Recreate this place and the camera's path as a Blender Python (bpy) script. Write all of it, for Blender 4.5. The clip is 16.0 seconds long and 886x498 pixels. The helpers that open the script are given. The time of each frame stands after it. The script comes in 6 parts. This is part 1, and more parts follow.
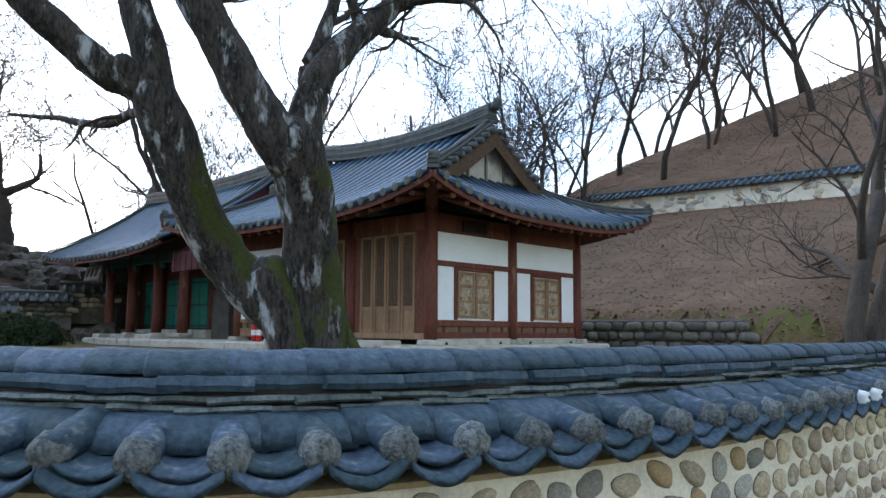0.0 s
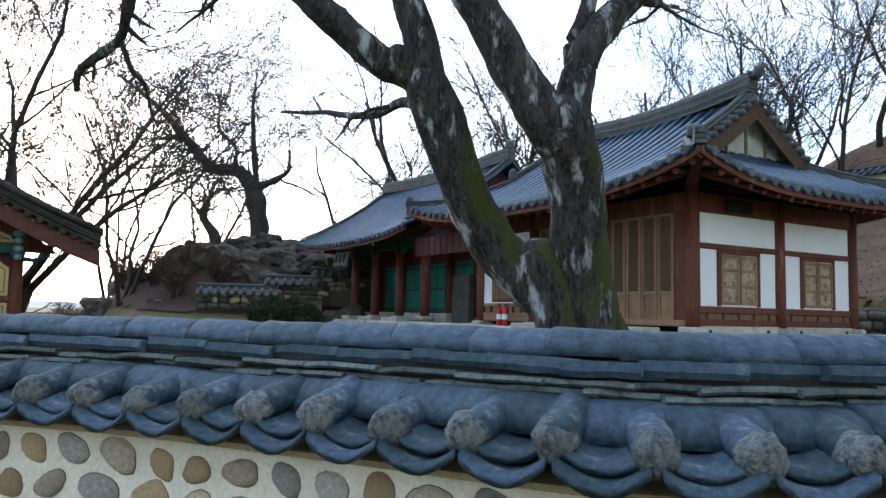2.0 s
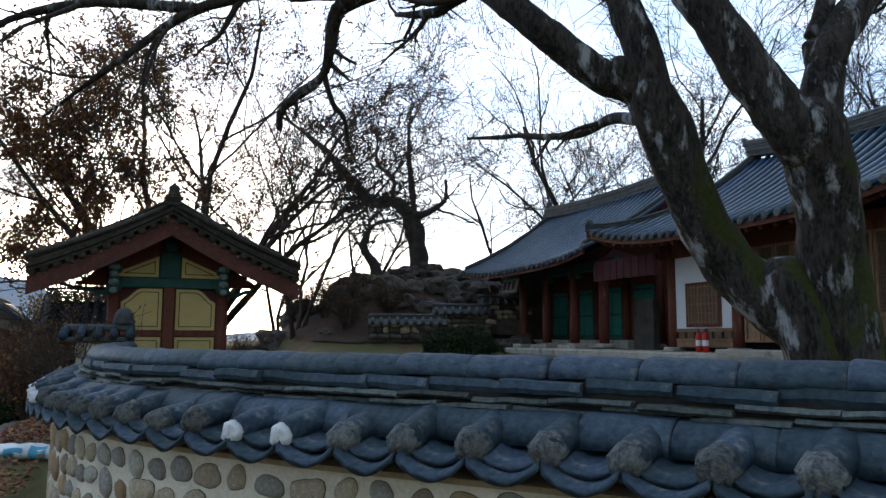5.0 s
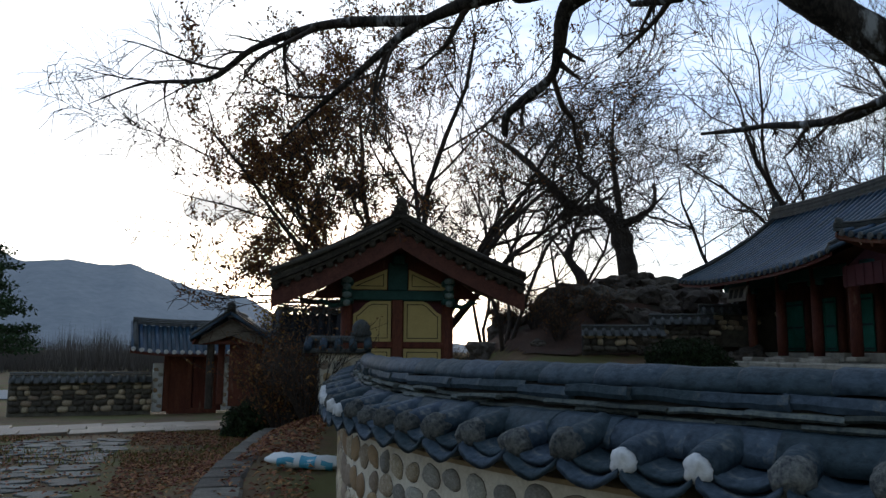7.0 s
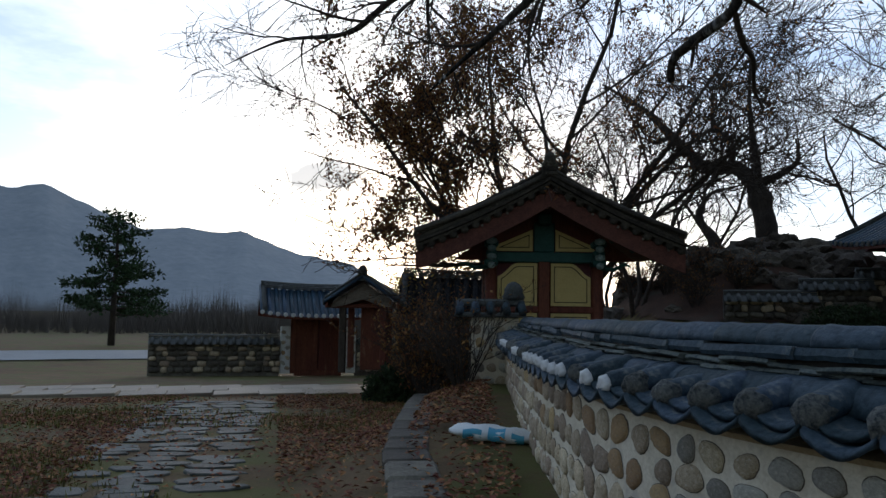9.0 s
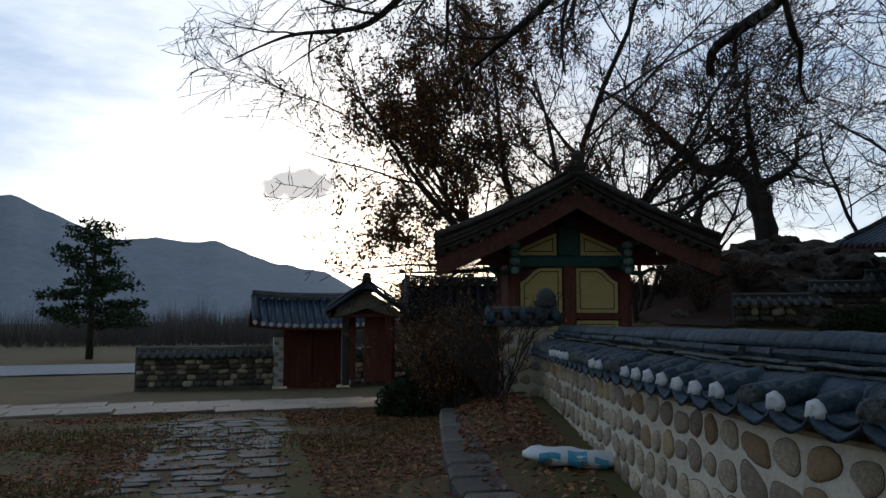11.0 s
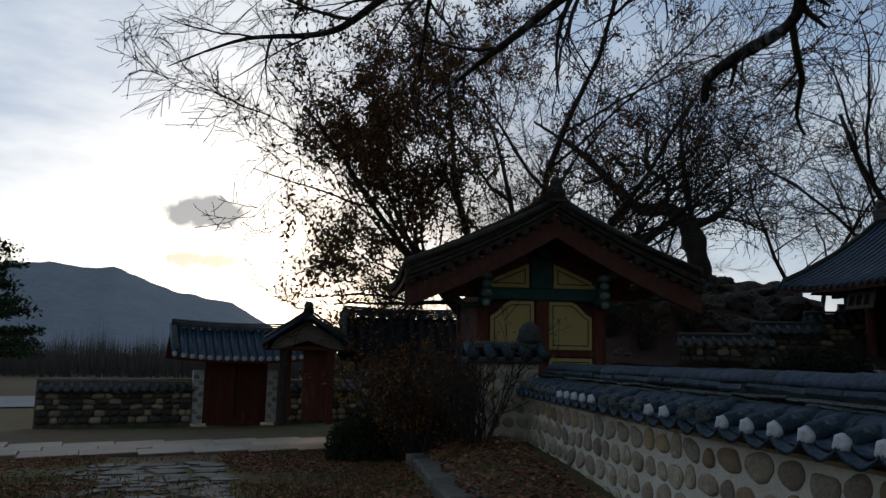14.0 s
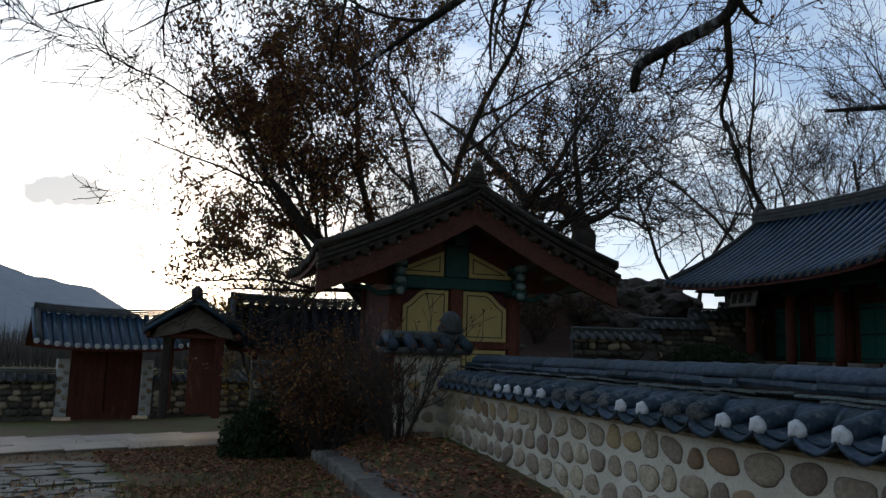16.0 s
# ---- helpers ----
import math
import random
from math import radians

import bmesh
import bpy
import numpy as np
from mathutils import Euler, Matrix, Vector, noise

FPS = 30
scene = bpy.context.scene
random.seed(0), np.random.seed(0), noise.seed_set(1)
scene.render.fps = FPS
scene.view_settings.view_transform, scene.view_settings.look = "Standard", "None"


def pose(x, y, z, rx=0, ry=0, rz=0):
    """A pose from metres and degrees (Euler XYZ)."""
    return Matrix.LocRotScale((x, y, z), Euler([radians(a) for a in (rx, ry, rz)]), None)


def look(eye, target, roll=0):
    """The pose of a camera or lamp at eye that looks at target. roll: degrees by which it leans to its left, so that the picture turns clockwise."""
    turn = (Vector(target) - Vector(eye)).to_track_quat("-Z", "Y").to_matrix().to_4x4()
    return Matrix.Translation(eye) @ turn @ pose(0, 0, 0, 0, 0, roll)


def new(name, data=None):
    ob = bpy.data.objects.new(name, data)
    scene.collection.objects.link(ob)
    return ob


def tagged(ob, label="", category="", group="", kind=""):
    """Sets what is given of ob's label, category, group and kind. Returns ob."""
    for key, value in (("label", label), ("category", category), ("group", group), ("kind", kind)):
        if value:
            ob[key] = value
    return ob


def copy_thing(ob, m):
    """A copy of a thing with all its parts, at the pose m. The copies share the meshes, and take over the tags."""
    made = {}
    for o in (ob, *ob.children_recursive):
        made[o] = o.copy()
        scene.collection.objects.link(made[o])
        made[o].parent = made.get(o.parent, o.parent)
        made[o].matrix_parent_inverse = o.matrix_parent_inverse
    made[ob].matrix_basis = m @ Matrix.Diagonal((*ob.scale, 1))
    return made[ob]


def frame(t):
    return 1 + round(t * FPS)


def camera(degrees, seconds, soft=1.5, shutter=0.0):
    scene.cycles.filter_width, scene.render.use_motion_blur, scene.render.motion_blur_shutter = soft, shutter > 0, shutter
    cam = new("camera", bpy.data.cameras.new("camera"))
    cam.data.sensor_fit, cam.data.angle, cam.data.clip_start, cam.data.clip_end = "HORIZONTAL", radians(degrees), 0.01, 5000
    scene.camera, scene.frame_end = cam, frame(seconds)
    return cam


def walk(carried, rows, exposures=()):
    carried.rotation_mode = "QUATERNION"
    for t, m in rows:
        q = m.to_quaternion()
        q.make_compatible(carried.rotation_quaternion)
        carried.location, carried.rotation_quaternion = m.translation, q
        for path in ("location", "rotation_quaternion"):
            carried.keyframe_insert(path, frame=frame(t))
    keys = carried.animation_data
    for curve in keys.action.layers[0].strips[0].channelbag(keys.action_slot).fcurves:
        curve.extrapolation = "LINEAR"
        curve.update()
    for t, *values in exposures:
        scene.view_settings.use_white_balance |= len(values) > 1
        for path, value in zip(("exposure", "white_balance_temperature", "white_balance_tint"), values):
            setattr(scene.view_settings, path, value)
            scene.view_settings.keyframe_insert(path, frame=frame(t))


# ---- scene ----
cam = camera(60.1, 16.0)
METRES, EYE, TILT, LEAN, TURN = 8.0, 1.5, 0.0, 0.0, 0.0
ROWS = [
    (0.0, 0.0, 0.0, 0.0, -0.04, 6.12, -0.36),
    (0.5, -0.0227, 0.0094, -0.0033, 6.3, 5.77, -0.92),
    (1.0, -0.0486, 0.0245, -0.0037, 11.95, 5.37, -0.81),
    (1.5, -0.0764, 0.0315, -0.004, 14.75, 5.22, -1.16),
    (2.0, -0.1131, 0.0228, -0.0035, 15.24, 4.86, -1.21),
    (2.5, -0.1419, 0.0289, -0.0059, 17.21, 4.43, -1.5),
    (3.0, -0.1697, 0.0347, -0.0031, 19.55, 4.23, -1.69),
    (3.5, -0.2019, 0.0341, -0.0019, 21.64, 5.24, -1.28),
    (4.0, -0.2304, 0.0306, -0.0007, 22.7, 5.8, -0.88),
    (6.5, -0.3627, 0.0314, -0.0022, 34.49, 8.18, -0.28),
    (7.0, -0.3968, 0.0397, -0.0025, 39.15, 7.55, -0.43),
    (7.5, -0.4331, 0.038, -0.0054, 40.5, 6.64, -0.64),
    (8.0, -0.4689, 0.0337, -0.0049, 42.0, 5.77, -0.76),
    (8.5, -0.5078, 0.0379, -0.0067, 46.59, 4.94, -0.89),
    (11.0, -0.6887, 0.0312, -0.0033, 44.77, 5.47, -0.06),
    (11.5, -0.7142, 0.0309, -0.003, 43.67, 7.42, -0.07),
    (12.0, -0.7419, 0.0385, -0.0008, 42.63, 8.65, -0.04),
    (12.5, -0.7751, 0.039, -0.0026, 41.94, 9.13, -0.14),
    (13.0, -0.8086, 0.043, -0.0028, 41.65, 8.88, -0.36),
    (13.5, -0.8417, 0.0496, -0.0054, 41.18, 8.4, -0.51),
    (14.0, -0.8703, 0.0506, -0.0037, 37.96, 8.12, -1.02),
    (14.5, -0.8991, 0.0505, -0.0039, 33.23, 8.22, -1.03),
    (15.0, -0.9228, 0.0579, -0.0066, 31.09, 8.05, -1.24),
    (15.5, -0.9492, 0.0693, -0.0057, 29.6, 7.97, -1.31),
    (16.0, -0.9792, 0.079, -0.0076, 28.67, 7.76, -1.68),
]

walk(cam, [(t, pose(0, 0, EYE, TILT, LEAN, TURN) @ pose(METRES * x, METRES * y, METRES * z, 90 + pitch, roll, yaw)) for t, x, y, z, yaw, pitch, roll in ROWS],
     exposures=[(0.0, 1.68), (2.5, 1.6), (4.0, 1.25), (5.2, 0.4), (6.3, -0.2), (8.5, -0.3), (11.0, -0.75), (12.5, -1.0), (14.0, -1.2), (15.0, -0.9), (16.0, -0.55)])

# ---- light ----
SUN_AZ = 49.5    # degrees from +y towards -x
SUN_EL = 7.0
world = bpy.data.worlds.new("world")
scene.world = world
world.use_nodes = True
wn, wl = world.node_tree.nodes, world.node_tree.links
sky = wn.new("ShaderNodeTexSky")
sky.sky_type, sky.sun_disc = "NISHITA", False
sky.sun_elevation, sky.sun_rotation = radians(SUN_EL), radians(-SUN_AZ)
sky.air_density, sky.dust_density, sky.ozone_density = 1.0, 1.2, 1.5
wn["Background"].inputs["Strength"].default_value = 0.15
pale = wn.new("ShaderNodeHueSaturation")
pale.inputs["Saturation"].default_value = 0.65
wl.new(sky.outputs["Color"], pale.inputs["Color"])
tcw = wn.new("ShaderNodeTexCoord")
mpw = wn.new("ShaderNodeMapping")
mpw.inputs["Scale"].default_value = (1.0, 1.0, 3.5)
cloud = wn.new("ShaderNodeTexNoise")
cloud.inputs["Scale"].default_value, cloud.inputs["Detail"].default_value, cloud.inputs["Roughness"].default_value = 3.0, 6, 0.6
wl.new(tcw.outputs["Generated"], mpw.inputs["Vector"])
wl.new(mpw.outputs["Vector"], cloud.inputs["Vector"])
thin = wn.new("ShaderNodeMapRange")
thin.inputs["From Min"].default_value, thin.inputs["From Max"].default_value = 0.4, 0.68
wl.new(cloud.outputs["Fac"], thin.inputs["Value"])
veil = wn.new("ShaderNodeMix")
veil.data_type = "RGBA"
veil.inputs["A"].default_value = (1.0, 1.6, 2.7, 1)     # clear blue
veil.inputs["B"].default_value = (3.3, 3.7, 4.2, 1)       # thin high cloud
wl.new(thin.outputs["Result"], veil.inputs["Factor"])
both = wn.new("ShaderNodeMix")
both.data_type, both.blend_type = "RGBA", "ADD"
both.inputs["Factor"].default_value = 1.0
wl.new(pale.outputs["Color"], both.inputs["A"])
west = wn.new("ShaderNodeVectorMath")
west.operation, west.inputs[1].default_value = "DOT_PRODUCT", (-math.sin(radians(SUN_AZ)), math.cos(radians(SUN_AZ)), 0.0)
wl.new(tcw.outputs["Generated"], west.inputs[0])
dusk = wn.new("ShaderNodeMapRange")     # the sky fades from the sunset towards the east
dusk.inputs["From Min"].default_value, dusk.inputs["From Max"].default_value, dusk.inputs["To Min"].default_value, dusk.inputs["To Max"].default_value = -0.6, 1.0, 0.22, 2.3
wl.new(west.outputs["Value"], dusk.inputs["Value"])
faded = wn.new("ShaderNodeVectorMath")
faded.operation = "SCALE"
wl.new(veil.outputs["Result"], faded.inputs[0])
wl.new(dusk.outputs["Result"], faded.inputs["Scale"])
wl.new(faded.outputs["Vector"], both.inputs["B"])

def small_cloud(under, centre, half, rise, colour, seed):
    """One small torn cloud, low in the west, in front of the bright sky."""
    c = Vector(centre).normalized()
    u = Vector((-c.y, c.x, 0)).normalized()
    w = c.cross(u)
    rag = wn.new("ShaderNodeTexNoise")
    rag.inputs["Scale"].default_value, rag.inputs["Detail"].default_value = 26 + seed, 5
    wl.new(tcw.outputs["Generated"], rag.inputs["Vector"])
    sq = []
    for ax, r in ((u, half), (w, rise)):
        d = wn.new("ShaderNodeVectorMath")
        d.operation, d.inputs[1].default_value = "DOT_PRODUCT", tuple(ax / r)
        wl.new(tcw.outputs["Generated"], d.inputs[0])
        q = wn.new("ShaderNodeMath")
        off = wn.new("ShaderNodeMath")
        off.operation, off.inputs[1].default_value = "SUBTRACT", c.dot(ax) / r
        wl.new(d.outputs["Value"], off.inputs[0])
        q.operation, q.inputs[1].default_value = "POWER", 2.0
        wl.new(off.outputs[0], q.inputs[0])
        sq.append(q.outputs[0])
    front = wn.new("ShaderNodeVectorMath")
    front.operation, front.inputs[1].default_value = "DOT_PRODUCT", tuple(c)
    wl.new(tcw.outputs["Generated"], front.inputs[0])
    add = wn.new("ShaderNodeMath")
    add.operation = "ADD"
    wl.new(sq[0], add.inputs[0])
    wl.new(sq[1], add.inputs[1])
    torn = wn.new("ShaderNodeMath")
    torn.operation, torn.inputs[1].default_value = "MULTIPLY_ADD", -4.5
    wl.new(rag.outputs["Fac"], torn.inputs[0])
    wl.new(add.outputs[0], torn.inputs[2])
    edge = wn.new("ShaderNodeMapRange")
    edge.inputs["From Min"].default_value, edge.inputs["From Max"].default_value = -1.95, -1.0
    edge.inputs["To Min"].default_value, edge.inputs["To Max"].default_value = 0.9, 0.0
    wl.new(torn.outputs[0], edge.inputs["Value"])
    here = wn.new("ShaderNodeMath")
    here.operation, here.inputs[1].default_value = "GREATER_THAN", 0.9
    wl.new(front.outputs["Value"], here.inputs[0])
    fac = wn.new("ShaderNodeMath")
    fac.operation = "MULTIPLY"
    wl.new(edge.outputs["Result"], fac.inputs[0])
    wl.new(here.outputs[0], fac.inputs[1])
    mix = wn.new("ShaderNodeMix")
    mix.data_type = "RGBA"
    wl.new(fac.outputs[0], mix.inputs["Factor"])
    wl.new(under, mix.inputs["A"])
    mix.inputs["B"].default_value = (*colour, 1)
    return mix.outputs["Result"]


heaven = small_cloud(both.outputs["Result"], (-0.816, 0.551, 0.175), 0.05, 0.021, (5.6, 5.8, 6.1), 0)
heaven = small_cloud(heaven, (-0.817, 0.564, 0.116), 0.05, 0.011, (14, 12.4, 9.6), 3)
wl.new(heaven, wn["Background"].inputs["Color"])
sun_data = bpy.data.lights.new("sun", "SUN")
sun_data.energy, sun_data.angle, sun_data.color = 0.5, radians(10), (1.0, 0.78, 0.55)
sun = new("sun", sun_data)
a = radians(SUN_AZ)
sun.matrix_world = look((0, 0, 50), (math.sin(a) * 100, -math.cos(a) * 100, 50 - 100 * math.tan(radians(6))))

# ---- materials ----
def material(name, c1, c2, scale=8.0, rough=0.8, bump=0.3, fine=60.0, rand=0.0, metal=0.0, stretch=(1, 1, 1), stain=None, stain_scale=1.5, stain_cut=0.55, spec=0.3, island=False):
    """Two colours mixed by coarse and fine noise, an optional stain, bump from both scales."""
    m = bpy.data.materials.new(name)
    m.use_nodes = True
    n, l = m.node_tree.nodes, m.node_tree.links
    b = n["Principled BSDF"]
    tc = n.new("ShaderNodeTexCoord")
    mp = n.new("ShaderNodeMapping")
    mp.inputs["Scale"].default_value = stretch
    l.new(tc.outputs["Object"], mp.inputs["Vector"])
    def tex(s, detail):
        t = n.new("ShaderNodeTexNoise")
        t.inputs["Scale"].default_value, t.inputs["Detail"].default_value, t.inputs["Roughness"].default_value = s, detail, 0.65
        l.new(mp.outputs["Vector"], t.inputs["Vector"])
        return t
    coarse, grain = tex(scale, 5), tex(fine, 4)
    mixf = n.new("ShaderNodeMath")
    mixf.operation = "MULTIPLY_ADD"
    mixf.inputs[1].default_value = 0.5
    l.new(grain.outputs["Fac"], mixf.inputs[0])
    half = n.new("ShaderNodeMath")
    half.operation, half.inputs[1].default_value = "MULTIPLY", 0.5
    l.new(coarse.outputs["Fac"], half.inputs[0])
    l.new(half.outputs[0], mixf.inputs[2])
    ramp = n.new("ShaderNodeValToRGB")
    ramp.color_ramp.elements[0].position, ramp.color_ramp.elements[1].position = 0.36, 0.64
    ramp.color_ramp.elements[0].color, ramp.color_ramp.elements[1].color = (*c1, 1), (*c2, 1)
    l.new(mixf.outputs[0], ramp.inputs["Fac"])
    col = ramp.outputs["Color"]
    if stain:
        st = tex(stain_scale, 6)
        sr = n.new("ShaderNodeValToRGB")
        sr.color_ramp.elements[0].position, sr.color_ramp.elements[1].position = stain_cut, min(1, stain_cut + 0.1)
        l.new(st.outputs["Fac"], sr.inputs["Fac"])
        mx = n.new("ShaderNodeMix")
        mx.data_type = "RGBA"
        l.new(sr.outputs["Color"], mx.inputs["Factor"])
        l.new(col, mx.inputs["A"])
        mx.inputs["B"].default_value = (*stain, 1)
        col = mx.outputs["Result"]
    if rand:
        hs = n.new("ShaderNodeHueSaturation")
        if island:
            src = n.new("ShaderNodeNewGeometry").outputs["Random Per Island"]
        else:
            src = n.new("ShaderNodeObjectInfo").outputs["Random"]
        mr = n.new("ShaderNodeMapRange")
        mr.inputs["To Min"].default_value, mr.inputs["To Max"].default_value = 1 - rand, 1 + rand
        l.new(src, mr.inputs["Value"])
        l.new(mr.outputs["Result"], hs.inputs["Value"])
        hm = n.new("ShaderNodeMapRange")
        hm.inputs["To Min"].default_value, hm.inputs["To Max"].default_value = 0.5 - rand * 0.05, 0.5 + rand * 0.05
        l.new(src, hm.inputs["Value"])
        l.new(hm.outputs["Result"], hs.inputs["Hue"])
        l.new(col, hs.inputs["Color"])
        col = hs.outputs["Color"]
    l.new(col, b.inputs["Base Color"])
    rr = n.new("ShaderNodeMapRange")
    rr.inputs["To Min"].default_value, rr.inputs["To Max"].default_value = max(0.05, rough - 0.12), min(1, rough + 0.12)
    l.new(coarse.outputs["Fac"], rr.inputs["Value"])
    l.new(rr.outputs["Result"], b.inputs["Roughness"])
    b.inputs["Metallic"].default_value, b.inputs["Specular IOR Level"].default_value = metal, spec
    if bump:
        bp = n.new("ShaderNodeBump")
        bp.inputs["Strength"].default_value, bp.inputs["Distance"].default_value = bump, 0.02
        l.new(mixf.outputs[0], bp.inputs["Height"])
        l.new(bp.outputs["Normal"], b.inputs["Normal"])
    return m

TILE = material("roof_tile", (0.014, 0.028, 0.042), (0.058, 0.088, 0.116), 4, 0.64, 0.7, 34, rand=0.34, stain=(0.14, 0.15, 0.145), stain_scale=9, stain_cut=0.61, spec=0.2)
TILE_FAR = material("hall_roof_tile", (0.007, 0.021, 0.042), (0.036, 0.09, 0.155), 2, 0.36, 0.25, 30, rand=0.25, spec=0.45)
# outbuilding roof tile, the shade of its backlit silhouette put into the colour
SILHOUETTE = material("silhouette_roof_tile", (0.008, 0.009, 0.011), (0.03, 0.033, 0.037), 4, 0.9, 0.4, 40, rand=0.25, spec=0.15)
RIDGE = material("weathered_ridge_tile", (0.035, 0.04, 0.042), (0.12, 0.13, 0.13), 4, 0.7, 0.4, 40, rand=0.25, stain=(0.09, 0.1, 0.06), stain_scale=6, stain_cut=0.6)
MOSSY = material("mossy_flat_tile", (0.022, 0.034, 0.042), (0.13, 0.145, 0.13), 5, 0.85, 0.5, 50, rand=0.45, stain=(0.13, 0.13, 0.06), stain_scale=7, stain_cut=0.56, spec=0.15)
TILE_END = material("lichen_tile_end", (0.024, 0.032, 0.042), (0.2, 0.205, 0.19), 26, 0.9, 1.0, 80, rand=0.25, spec=0.15)
LIME = material("lime_plaster_white", (0.5, 0.52, 0.54), (0.72, 0.73, 0.74), 8, 0.85, 0.3, 60)
PLASTER = material("wall_plaster", (0.56, 0.5, 0.39), (0.78, 0.725, 0.61), 3, 0.9, 0.5, 50, stain=(0.42, 0.4, 0.36), stain_scale=1.3, stain_cut=0.58)
CLAY = material("clay_under_eave", (0.3, 0.23, 0.14), (0.46, 0.37, 0.24), 5, 0.95, 0.6, 50)
# dark mortar, deepened by painted shade for the recess round each stone
JOINT_SHADE = material("shaded_mortar_joint", (0.08, 0.07, 0.055), (0.2, 0.175, 0.14), 8, 0.95, 0.3, 40)
STONE = material("wall_stone", (0.27, 0.21, 0.15), (0.58, 0.48, 0.36), 9, 0.85, 0.7, 50, rand=0.3, stain=(0.56, 0.51, 0.43), stain_scale=6, stain_cut=0.56)
STONE_OCHRE = material("ochre_wall_stone", (0.32, 0.21, 0.115), (0.58, 0.42, 0.24), 8, 0.85, 0.7, 50, rand=0.25, stain=(0.36, 0.3, 0.22), stain_scale=6, stain_cut=0.56)
STONE_GREY = material("grey_wall_stone", (0.24, 0.23, 0.2), (0.52, 0.5, 0.45), 9, 0.85, 0.7, 50, rand=0.35, stain=(0.56, 0.53, 0.47), stain_scale=7, stain_cut=0.57)
STONE_MIX = material("mixed_wall_stone", (0.25, 0.195, 0.14), (0.56, 0.46, 0.34), 9, 0.85, 0.7, 50, rand=0.32, stain=(0.54, 0.5, 0.42), stain_scale=6, stain_cut=0.57, island=True)
GRANITE = material("pale_granite", (0.27, 0.25, 0.215), (0.5, 0.47, 0.415), 4, 0.85, 0.5, 60, rand=0.15, stain=(0.2, 0.19, 0.16), stain_scale=2.5, stain_cut=0.56)
DARKSTONE = material("dark_rubble", (0.055, 0.05, 0.045), (0.17, 0.155, 0.13), 3, 0.9, 0.8, 30, rand=0.35)
ROCK = material("rock", (0.03, 0.026, 0.022), (0.14, 0.118, 0.095), 1.6, 0.9, 0.9, 12, rand=0.2)
WEATHERED = material("weathered_grey_wood", (0.1, 0.085, 0.07), (0.24, 0.21, 0.18), 5, 0.85, 0.4, 40, stretch=(0.3, 1, 1))
MAROON = material("faded_maroon_board", (0.06, 0.022, 0.018), (0.14, 0.055, 0.042), 5, 0.8, 0.3, 40)
REDWOOD = material("red_painted_wood", (0.075, 0.022, 0.015), (0.165, 0.05, 0.031), 5, 0.7, 0.35, 40, rand=0.12, stretch=(1, 1, 0.25), stain=(0.22, 0.12, 0.08), stain_scale=5, stain_cut=0.62)
PURPLE = material("maroon_board", (0.07, 0.022, 0.028), (0.13, 0.04, 0.045), 4, 0.75, 0.3, 40)
BROWN = material("bare_door_wood", (0.17, 0.095, 0.05), (0.33, 0.2, 0.115), 5, 0.75, 0.3, 60, stretch=(1, 1, 0.15), rand=0.12)
LATTICE = material("dark_lattice", (0.05, 0.028, 0.016), (0.11, 0.065, 0.04), 5, 0.8, 0.2, 40)
PAPER = material("old_door_paper", (0.1, 0.062, 0.038), (0.2, 0.13, 0.085), 6, 0.9, 0.2, 40)
PEELED = material("peeling_shutter", (0.15, 0.085, 0.05), (0.5, 0.42, 0.32), 9, 0.85, 0.5, 40, stain=(0.12, 0.06, 0.04), stain_scale=7, stain_cut=0.55)
# near black: the dark boards' own colour, and painted shade in gaps, vents and interior
DARK = material("near_black_board_and_shade", (0.012, 0.01, 0.009), (0.03, 0.026, 0.022), 4, 0.9, 0.2, 30)
WHITEWALL = material("white_wall", (0.72, 0.74, 0.77), (0.82, 0.84, 0.87), 2, 0.9, 0.1, 30)
GREEN = material("green_door", (0.012, 0.13, 0.1), (0.03, 0.24, 0.18), 3, 0.65, 0.2, 30)
TEAL = material("teal_beam", (0.012, 0.05, 0.05), (0.03, 0.1, 0.09), 4, 0.7, 0.3, 40)
YELLOW = material("ochre_panel", (0.45, 0.345, 0.14), (0.57, 0.45, 0.2), 3, 0.85, 0.15, 40)
LINE = material("black_line", (0.01, 0.01, 0.01), (0.03, 0.03, 0.03), 8, 0.8, 0.1, 40)
BARK = material("grey_bark", (0.035, 0.03, 0.026), (0.15, 0.135, 0.115), 7, 0.95, 1.0, 30, stretch=(1, 1, 0.3), stain=(0.34, 0.34, 0.31), stain_scale=4, stain_cut=0.6)
